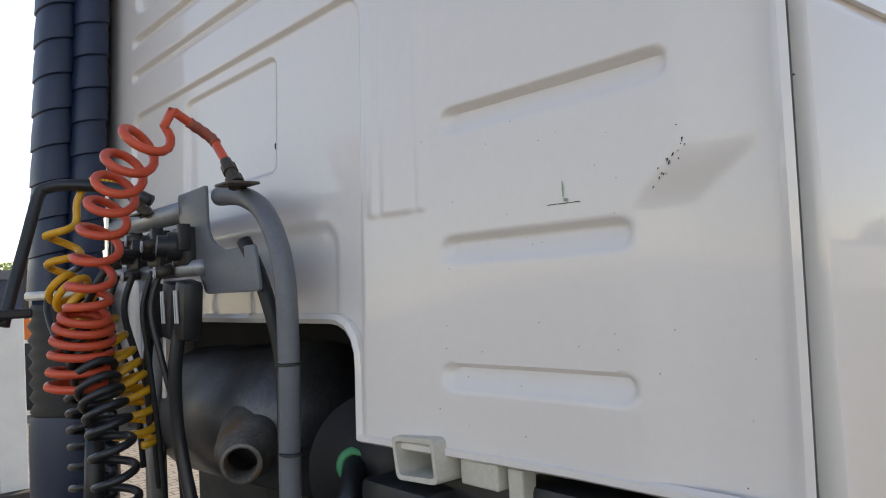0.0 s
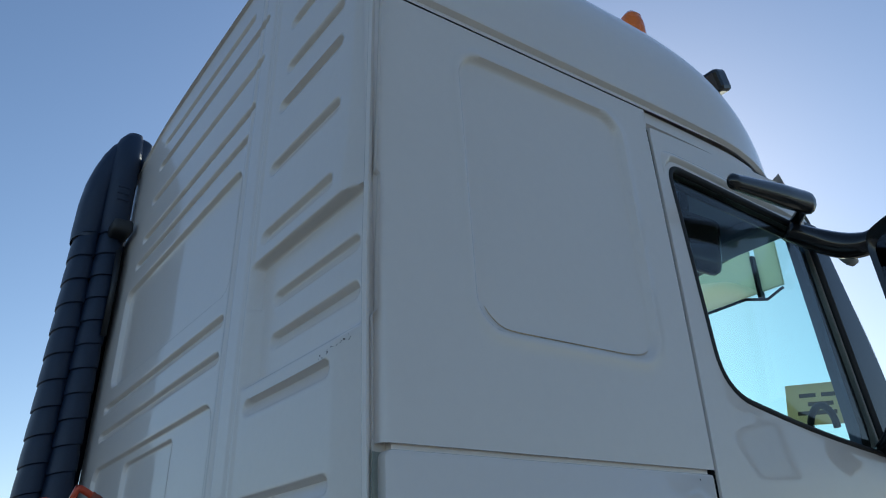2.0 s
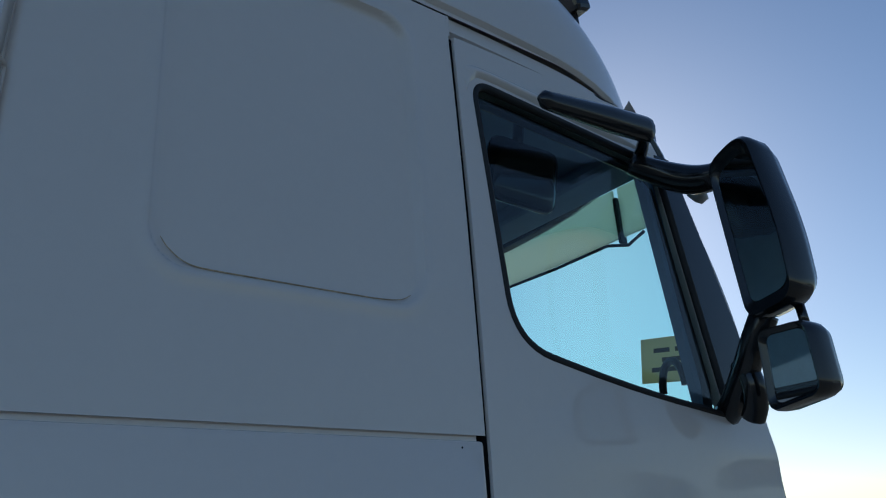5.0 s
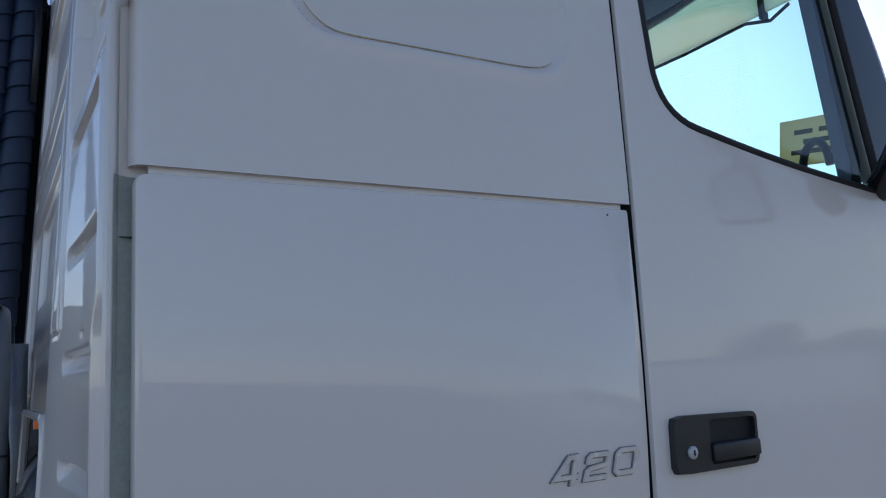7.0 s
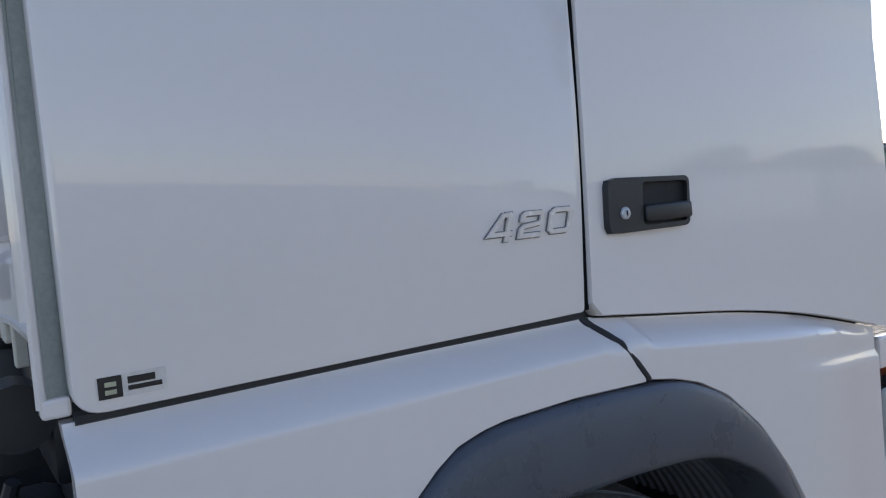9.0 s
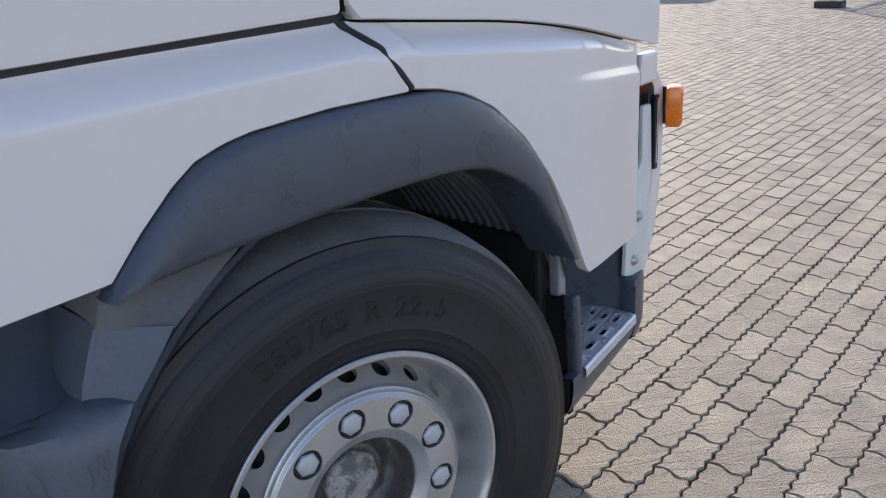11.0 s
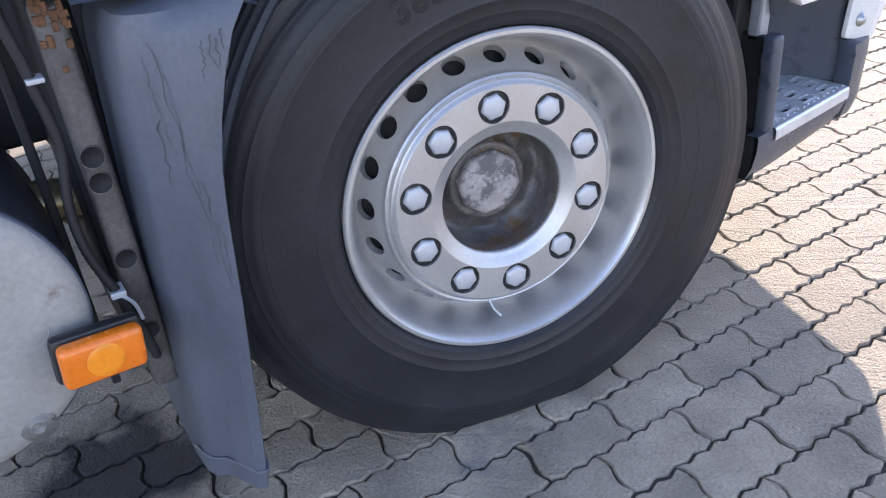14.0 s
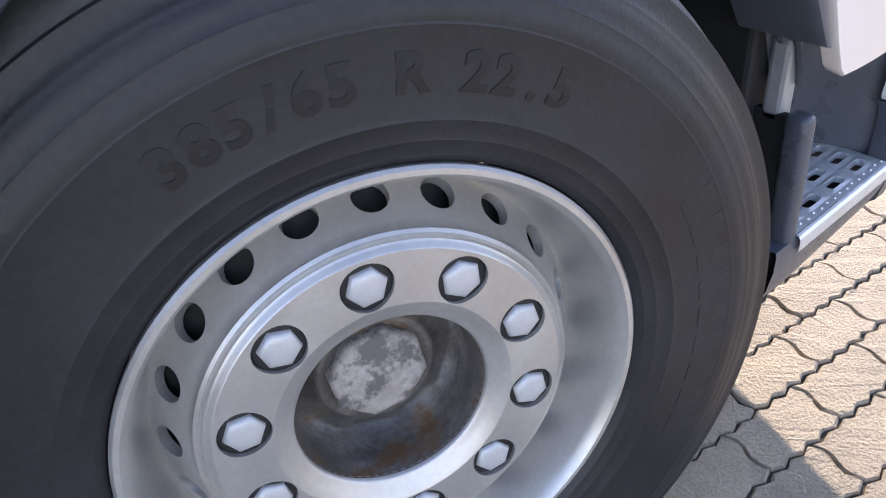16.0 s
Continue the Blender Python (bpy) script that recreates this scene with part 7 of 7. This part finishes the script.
def paver_mesh(name, seed, fine=1):
    """One block; with fine its rim is broken up by crumbled spots."""
    r = random.Random(seed)
    line_ = paver_outline(fine=fine)
    n = len(line_)
    worn = [r.gauss(0, 1) for k in range(n)]
    worn = [(worn[k - 1] + 2 * worn[k] + worn[(k + 1) % n]) / 4 for k in range(n)]
    bite = [max(0.0, r.gauss(-0.6, 1)) for k in range(n)]
    bm = bmesh.new()
    rings = []
    for s, z in ((1.0, -0.03), (1.0, -0.0052), (0.965, 0.0)):
        ring = []
        for k, (x, y) in enumerate(line_):
            d = Vector((x, y)).normalized() * (0.0011 * worn[k] - (0.0009 * bite[k] if fine > 1 else 0.0))
            if z == 0.0:
                x, y = x * ((abs(x) - 0.0030) / abs(x) if abs(x) > 0.01 else 1), y * ((abs(y) - 0.0030) / abs(y) if abs(y) > 0.01 else 1)
                d -= Vector((x, y)).normalized() * (0.0012 * bite[k] if fine > 1 else 0.0)
            ring.append(bm.verts.new((x + d.x, y + d.y, z + (r.gauss(0, 0.0006) if z == 0 else 0))))
        rings.append(ring)
    for a, b in zip(rings, rings[1:]):
        for k in range(n):
            bm.faces.new((a[k], a[(k + 1) % n], b[(k + 1) % n], b[k]))
    bm.faces.new(rings[-1])
    me = bpy.data.meshes.new(name)
    bm.to_mesh(me)
    bm.free()
    me.materials.append(CONCRETE)
    return me


paving = tagged(new("paving"), "sunlit beige interlocking concrete block paving", "paving", kind="structure")
shapes = [paver_mesh("paver", k) for k in range(6)]
near_shapes = [paver_mesh("paver", 30 + k, 3) for k in range(10)]
near, rest = [], []
rp = random.Random(11)
for row in range(-62, 110):
    y = Y0 + PITCH * (row + 0.5)
    x0 = 1.251 - LEN / 2 + (LEN / 2 if row % 2 else 0.0)
    for col in range(-19, 92):
        x = x0 + LEN * col
        if (x < 1.2 and abs(y) > 4.0) or x < -2.5 or y > max(4.0, 4.0 + 0.6 * (x - 1.2)):
            continue
        spot = (x + rp.gauss(0, 0.0012), y + rp.gauss(0, 0.0010), rp.gauss(0, 0.0008), rp.gauss(0, 0.5), rp.gauss(0, 0.5), rp.gauss(0, 0.25), rp.randrange(6))
        (near if -0.2 < x < 3.2 and -1.05 < y < 0.75 else rest).append(spot)
for i, (x, y, z, rx, ry, rz, k) in enumerate(near[:300]):
    ob = new("paver", near_shapes[(3 * i + k) % 10])
    ob.parent = paving
    ob.matrix_local = pose(x, y, z, rx, ry, rz)
rest += near[300:]


def joined(spots):
    verts, faces = [], []
    base = [(np.array([v.co[:] for v in me.vertices]), [list(p.vertices) for p in me.polygons]) for me in shapes]
    count = 0
    for x, y, z, rx, ry, rz, k in spots:
        pts, polys = base[k]
        m = np.array(pose(x, y, z, rx, ry, rz))
        verts.append(pts @ m[:3, :3].T + m[:3, 3])
        faces.extend([[i + count for i in p] for p in polys])
        count += len(pts)
    me = bpy.data.meshes.new("pavers")
    me.from_pydata(np.concatenate(verts).tolist(), [], faces)
    return me


far_pavers = new("pavers", joined(rest))
far_pavers.data.materials.append(mat("paver_concrete_field", (0.345, 0.290, 0.213), 0.75, per_island=0.12, **PAVER))
far_pavers.parent = paving
tagged(far_pavers, kind="stuff")


# ---- the yard's far side ----
WHITE_STEEL = mat("white_fence_paint", (0.72, 0.72, 0.69), 0.45, vary=0.06)
RUBBER_FOOT = mat("fence_foot_rubber", (0.05, 0.042, 0.036), 0.8, vary=0.2)
GREEN = mat("green_cabin_paint", (0.085, 0.19, 0.135), 0.5, vary=0.1, scale=2)
PANE = mat("dark_pane", (0.05, 0.06, 0.065), 0.08, vary=0.1)
CREAM_TRIM = mat("cream_trim", (0.6, 0.57, 0.48), 0.5)


def cabin(x, y, turn, length, depth, height):
    base = thing("site_cabin", "green site cabin with a small white-framed window", "cabin", pose(x, y, 0, 0, 0, turn))
    bm = bmesh.new()
    box(bm, 0, length, 0, depth, 0.06, height - 0.12, 0.02)
    part("wall", bm, GREEN, base)
    bm = bmesh.new()
    box(bm, -0.05, length + 0.05, -0.06, depth + 0.05, height - 0.12, height, 0.015)
    part("roof", bm, mat("dark_green_edge", (0.05, 0.10, 0.075), 0.5), base)
    a, b = length - 3.75, length - 1.75
    for u0, u1, name in ((a, (a + b) / 2, "window"), ((a + b) / 2, b, "window")):
        bm = bmesh.new()
        box(bm, u0, u1, -0.03, 0.02, 0.95, 1.64, 0.01)
        w = part(name, bm, CREAM_TRIM, base, "cream-framed window")
        bm = bmesh.new()
        box(bm, u0 + 0.09, u1 - 0.09, -0.036, -0.028, 1.03, 1.58)
        part("pane", bm, PANE, w)
    bm = bmesh.new()
    box(bm, a - 0.02, b + 0.02, -0.07, 0.0, 1.65, 1.83, 0.01)
    part("shutter_box", bm, WHITE_STEEL, base)
    bm = bmesh.new()
    box(bm, length - 0.62, length - 0.52, -0.05, 0.0, 0.3, 2.0, 0.01)
    part("down_pipe", bm, CREAM_TRIM, base)
    return base


cabin(25.3 - 6.5 * 0.9906, 9.93 - 6.5 * 0.137, 7.87, 6.5, 2.5, 2.2)


def fence_panel(p, q, height, slats, group="fence panels of the yard"):
    p, q = Vector((*p, 0)), Vector((*q, 0))
    L = (q - p).length
    base = thing("fence_panel", "white steel palisade fence panel on dark rubber feet", "fence", pose(p.x, p.y, 0, 0, 0, math.degrees(math.atan2(q.y - p.y, q.x - p.x))), group)
    def bar(name, *b):
        bm = bmesh.new()
        box(bm, *b)
        return part(name, bm, WHITE_STEEL, base)
    bar("post", -0.03, 0.03, -0.03, 0.03, 0.02, height + 0.02)
    bar("rail", 0.04, L - 0.04, -0.015, 0.015, 0.30, 0.345)
    bar("rail", 0.04, L - 0.04, -0.015, 0.015, height - 0.22, height - 0.175)
    first = None
    for k in range(slats):
        x = L * (k + 0.7) / (slats + 0.4)
        if first is None:
            bm = bmesh.new()
            box(bm, -0.014, 0.014, -0.03, -0.018, 0.22, height - 0.05)
            tip = [v for v in bm.verts if v.co.z > height - 0.06]
            for v in tip:
                v.co.x *= 0.3
            first = part("slat", bm, WHITE_STEEL, base, pose_m=pose(x, 0, 0))
        else:
            ob = new("slat", first.data)
            ob.parent = base
            ob.matrix_local = pose(x, 0, 0)
    bm = bmesh.new()
    box(bm, -0.11, 0.11, -0.22, 0.22, 0.0, 0.11, 0.02)
    part("foot", bm, RUBBER_FOOT, base, "dark rubber foot")
    return base


def fence_run(points, height, spacing=0.125):
    for p, q in zip(points, points[1:]):
        d = math.hypot(q[0] - p[0], q[1] - p[1])
        n = max(round(d / 2.4), 1)
        for k in range(n):
            a = [p[i] + (q[i] - p[i]) * k / n for i in (0, 1)]
            b = [p[i] + (q[i] - p[i]) * (k + 1) / n for i in (0, 1)]
            fence_panel(a, b, height, int(d / n / spacing))


fence_run([(14.1, 3.23), (15.8, 3.10), (18.1, 3.30), (20.4, 3.57)], 1.38, 0.105)
fence_run([(20.4, 3.57), (20.9, 1.2), (21.6, -3.6)], 1.38, 0.125)
fence_run([(25.5, 9.75), (25.2, 8.5), (29.6, 9.5), (37.0, 10.8), (48.0, 13.2)], 1.40, 0.14)
fence_run([(1.2, 10.9), (6.0, 11.6)], 1.45, 0.125)

# poles
POLE = mat("galvanised_pole", (0.22, 0.23, 0.24), 0.5, metal=0.4, vary=0.1)
def pole(x, y, h, r, head):
    base = thing("lamp_post", "grey steel lamp post", "lamp post", pose(x, y, 0), "lamp posts of the yard")
    bm = bmesh.new()
    sweep(bm, [(0, 0, 0), (0, 0, h * 0.5), (0, 0, h)], [r, r * 0.8, r * 0.6], 10)
    part("pole", bm, POLE, base, smooth=50)
    bm = bmesh.new()
    if head == "arm":
        sweep(bm, [(0, 0, h - 0.35), (0.1, -1.2, h - 0.30), (0.2, -3.0, h - 0.22)], 0.06, 8)
        box(bm, -0.15, 0.25, -0.25, 0.2, h - 0.02, h + 0.12, 0.03)
    elif head == "lamp":
        box(bm, -0.12, 0.12, 0.0, 0.55, h - 0.08, h + 0.04, 0.03)
    else:
        sweep(bm, [(0, 0, h), (0, 0, h + 0.6)], 0.02, 6)
    part("head", bm, POLE, base)
def spot(az, d):
    return (-0.02 + d * math.cos(radians(az)), -1.03 + d * math.sin(radians(az)))
pole(*spot(17.6, 45), 4.4, 0.055, "lamp")
pole(*spot(16.5, 42), 8.5, 0.065, "mast")
pole(*spot(14.8, 30), 4.3, 0.075, "arm")

# vehicles and buildings beyond the fence
def far_truck(x, y, turn, paint, label):
    base = thing("parked_truck", label, "truck", pose(x, y, 0, 0, 0, turn), "parked trucks beyond the fence")
    bm = bmesh.new()
    box(bm, 0.0, 2.1, -1.2, 1.2, 0.8, 3.0, 0.18, 3)
    body_ = part("cab", bm, paint, base, smooth=40)
    bm = bmesh.new()
    box(bm, -0.02, 0.04, -1.0, 1.0, 1.8, 2.6, 0.02)
    box(bm, 0.25, 0.95, -1.23, -1.19, 1.75, 2.45, 0.02)
    part("window", bm, PANE, body_)
    bm = bmesh.new()
    box(bm, 2.1, 6.5, -0.5, 0.5, 0.75, 1.0, 0.02)
    part("chassis", bm, DARK, base)
    for u, s in ((0.7, -1), (0.7, 1), (5.2, -1), (5.2, 1)):
        bm = bmesh.new()
        lathe(bm, [(0.15, 0.0), (0.3, 0.0), (0.5, 0.0), (0.5, -0.3), (0.15, -0.3)], 24)
        part("wheel", bm, TYRE, base, pose_m=pose(u, s * 1.2 + (0.3 if s > 0 else 0.0), 0.5))
    return base


far_truck(*spot(21.0, 84), 120, mat("white_truck", (0.7, 0.7, 0.7), 0.3), "white truck parked beyond the fence")
far_truck(*spot(19.5, 88), 120, mat("teal_truck", (0.04, 0.22, 0.20), 0.3), "teal truck parked beyond the fence")
def block(name, label, category, x, y, turn, sx, sy, h, paint, roofc):
    base = thing(name, label, category, pose(x, y, 0, 0, 0, turn))
    bm = bmesh.new()
    box(bm, 0, sx, 0, sy, 0, h, 0.03)
    w = part("wall", bm, paint, base)
    bm = bmesh.new()
    box(bm, -0.1, sx + 0.1, -0.1, sy + 0.1, h - 0.02, h + 0.18)
    part("roof", bm, roofc, base)
    for k in range(int(sx // 4)):
        bm = bmesh.new()
        box(bm, 4 * k + 1.98, 4 * k + 2.02, -0.05, 0.02, 0.0, h)
        part("panel_rib", bm, roofc, w)
    return base
GREY_WALL = mat("grey_cladding", (0.33, 0.35, 0.38), 0.5, vary=0.06)
DARK_EDGE = mat("dark_edge", (0.12, 0.13, 0.15), 0.5)
block("warehouse", "long grey clad warehouse", "warehouse", 80, 31.5, 95, 34, 20, 3.5, GREY_WALL, DARK_EDGE)
block("shipping_container", "blue corrugated steel shipping container", "container", *spot(22.3, 74), 100, 2.4, 6, 2.5, mat("blue_container", (0.03, 0.09, 0.33), 0.45), DARK_EDGE)
# low strip stands in for a row of dark blue containers
block("container_strip", "dark blue-grey strip standing in for blue containers", "wall", *spot(10, 60), 100, 18, 0.4, 1.3, mat("blue_grey_strip", (0.16, 0.20, 0.27), 0.6), DARK_EDGE)
block("parked_trailer", "white box trailer parked in the yard", "trailer", 24, -26, 20, 12, 2.5, 2.6, mat("trailer_white", (0.6, 0.6, 0.58), 0.4), DARK_EDGE)
block("parked_trailer", "grey box trailer parked in the yard", "trailer", 40, -24, 20, 11, 2.5, 2.3, GREY_WALL, DARK_EDGE)
block("office_building", "low beige building behind the parked trucks", "building", -2, 42, 0, 26, 10, 3.0, mat("beige_wall", (0.45, 0.42, 0.37), 0.7), DARK_EDGE)

# orange loader and dark truck beyond the cab's far side
loader = thing("wheel_loader", "orange wheel loader with a glazed cab and exhaust stack", "loader", pose(1.2, 14.2, 0, 0, 0, -10))
LOADER = mat("orange_paint", (0.72, 0.16, 0.012), 0.4, vary=0.08)
bm = bmesh.new()
for a, b in ((-0.5, -0.5), (0.38, -0.5), (-0.5, 0.5), (0.38, 0.5)):
    box(bm, a, a + 0.09, b, b + 0.09, 0.9, 2.5)
box(bm, -0.55, 0.52, -0.55, 0.64, 2.45, 2.56, 0.03)
box(bm, -0.55, 0.52, -0.55, 0.64, 0.9, 1.35, 0.03)
cabx = part("cab", bm, LOADER, loader, "orange cab frame")
bm = bmesh.new()
box(bm, -0.42, 0.38, -0.46, -0.45, 1.35, 2.45)
part("pane", bm, PANE, cabx)
bm = bmesh.new()
box(bm, 0.52, 1.7, -0.5, 0.55, 0.95, 1.5, 0.08)
part("hood", bm, LOADER, loader)
bm = bmesh.new()
sweep(bm, smooth_line([(1.05, -0.2, 1.4), (1.05, -0.2, 2.0), (1.05, -0.2, 2.4), (1.1, -0.2, 2.55), (1.2, -0.2, 2.6)], 4), 0.05, 8)
part("exhaust_stack", bm, BLACK, loader)
for u in (-0.4, 1.3):
    for s in (-0.6, 0.95):
        bm = bmesh.new()
        lathe(bm, [(0.1, 0.0), (0.35, 0.02), (0.6, 0.0), (0.6, -0.35), (0.1, -0.35)], 28)
        part("wheel", bm, TYRE, loader, pose_m=pose(u, s, 0.6))
bm = bmesh.new()
sweep(bm, [(0.0, 0.0, 2.55), (0.0, 0.0, 2.68)], [0.06, 0.04], 10)
part("beacon", bm, ORANGE, loader)
block("parked_trailer", "dark blue box trailer parked beyond the loader", "trailer", -3.2, 18.2, 0, 6.4, 2.4, 2.3, mat("dark_blue_sheet", (0.03, 0.045, 0.085), 0.45, vary=0.2), DARK_EDGE)
for k in range(4):
    fence_panel((-4.0 + 2.6 * k, 16.6), (-1.4 + 2.6 * k, 16.6), 1.68, 16)
far_truck(9.2, 33.5, 180, mat("pale_truck", (0.55, 0.56, 0.58), 0.3), "pale truck parked beyond the loader")
post = thing("marker_post", "white square marker post standing on the paving", "post", pose(0.72, 7.6, 0))
bm = bmesh.new()
box(bm, -0.14, 0.14, -0.05, 0.05, 0, 1.62, 0.01)
part("board", bm, WHITE_STEEL, post)
bm = bmesh.new()
box(bm, -0.2, 0.2, -0.2, 0.2, 0, 0.08, 0.01)
part("foot", bm, RUBBER_FOOT, post)

# trees
BARK = mat("bark", (0.07, 0.055, 0.04), 0.9, vary=0.25, bump=0.5, bump_scale=30)
LEAVES = []
# the trees' leaf colour is lightened for far haze and backlight
for nm, col in (("leaf_hazed", (0.12, 0.17, 0.085)), ("leaf_light", (0.24, 0.27, 0.075))):
    leaf_mat = mat(nm, col, 0.6, vary=0.35, scale=1.2, fine=8)
    ln, ll = leaf_mat.node_tree.nodes, leaf_mat.node_tree.links
    thin_, lmix = ln.new("ShaderNodeBsdfTranslucent"), ln.new("ShaderNodeMixShader")
    thin_.inputs["Color"].default_value = (col[0] * 2.0, col[1] * 2.1, col[2] * 1.8, 1)
    lmix.inputs["Fac"].default_value = 0.6
    for a, b in ((ln["Principled BSDF"].outputs[0], lmix.inputs[1]), (thin_.outputs[0], lmix.inputs[2]), (lmix.outputs[0], ln["Material Output"].inputs["Surface"])):
        ll.new(a, b)
    LEAVES.append(leaf_mat)


def tree(x, y, height, width, seed, leaf=0, label="broad leafy green tree"):
    r = random.Random(seed)
    base = thing("tree", label, "tree", pose(x, y, 0), "trees round the yard")
    bm = bmesh.new()
    th = height * 0.5
    sweep(bm, [(0, 0, 0), (0.05, 0.03, th * 0.5), (0.0, 0.1, th), (0.1, 0.0, height * 0.75)], [0.03 * height, 0.024 * height, 0.018 * height, 0.006 * height], 9)
    ends = []
    for k in range(11):
        a, z = r.uniform(0, 6.28), r.uniform(0.14, 0.62) * height
        reach = width * r.uniform(0.25, 0.46)
        e = Vector((math.cos(a) * reach, math.sin(a) * reach, z + r.uniform(0.08, 0.3) * height))
        sweep(bm, [(0, 0.05, z), tuple(Vector((0, 0.05, z)).lerp(e, 0.5) + Vector((0, 0, 0.03 * height))), tuple(e)], [0.010 * height, 0.007 * height, 0.003 * height], 6)
        ends.append(e)
    part("trunk", bm, BARK, base, smooth=50)
    ends += [Vector((r.gauss(0, width * 0.15), r.gauss(0, width * 0.15), height * r.uniform(0.6, 0.9))) for k in range(8)]
    verts, faces = [], []
    for e in ends:
        R = width * r.uniform(0.16, 0.26)
        for k in range(240):
            d = Vector((r.gauss(0, 1), r.gauss(0, 1), r.gauss(0, 0.8))).normalized() * R * r.uniform(0.55, 1.05)
            c = e + d
            if c.z > height:
                c.z = height - r.random() * 0.3
            u = Vector((r.gauss(0, 1), r.gauss(0, 1), r.gauss(0, 1))).normalized()
            v = u.cross(Vector((r.gauss(0, 1), r.gauss(0, 1), r.gauss(0, 1)))).normalized()
            s = 0.03 * height * r.uniform(0.6, 1.3)
            n = len(verts)
            verts += [c - u * s, c + v * s * 0.55, c + u * s, c - v * s * 0.55]
            faces.append((n, n + 1, n + 2, n + 3))
    me = bpy.data.meshes.new("crown")
    me.from_pydata([tuple(v) for v in verts], [], faces)
    me.materials.append(LEAVES[leaf])
    ob = new("crown", me)
    ob.parent = base
    tagged(ob, kind="stuff")
    return base


for az, d, h, w, sd, lf in ((19.3, 70, 7.0, 4.6, 1, 0), (17.8, 68, 8.0, 5.0, 2, 0), (15.4, 66, 7.0, 4.8, 3, 0), (14.2, 72, 6.2, 4.6, 4, 0), (11.9, 66, 6.6, 5.0, 5, 0), (9.6, 66, 6.8, 5.5, 6, 0), (16.6, 80, 9.5, 9.0, 41, 0), (12.9, 82, 9.0, 9.0, 42, 0), (10.6, 80, 9.5, 9.0, 43, 0), (8.2, 78, 9.0, 9.0, 44, 0), (18.4, 84, 7.5, 8.0, 45, 0), (14.6, 86, 8.0, 8.0, 46, 0), (15.2, 52, 2.5, 3.2, 7, 1), (17.4, 56, 2.2, 2.6, 8, 1), (-35.2, 52, 5.2, 5.2, 9, 0), (-32.4, 55, 4.0, 4.0, 10, 0), (-30, 58, 4.6, 4.0, 11, 0), (-27.5, 56, 4.4, 4.5, 12, 0), (-40, 54, 2.4, 5.0, 13, 0)):
    tree(*spot(az, d), h, w, sd, lf, "low yellow-green leafy bush" if lf else "broad leafy green tree")
for k in range(9):
    tree(-6 + 5.5 * k, 62 + 2 * (k % 3), 4.2 + 0.5 * (k % 2), 5.5, 20 + k, 0, "pale far tree in a row")
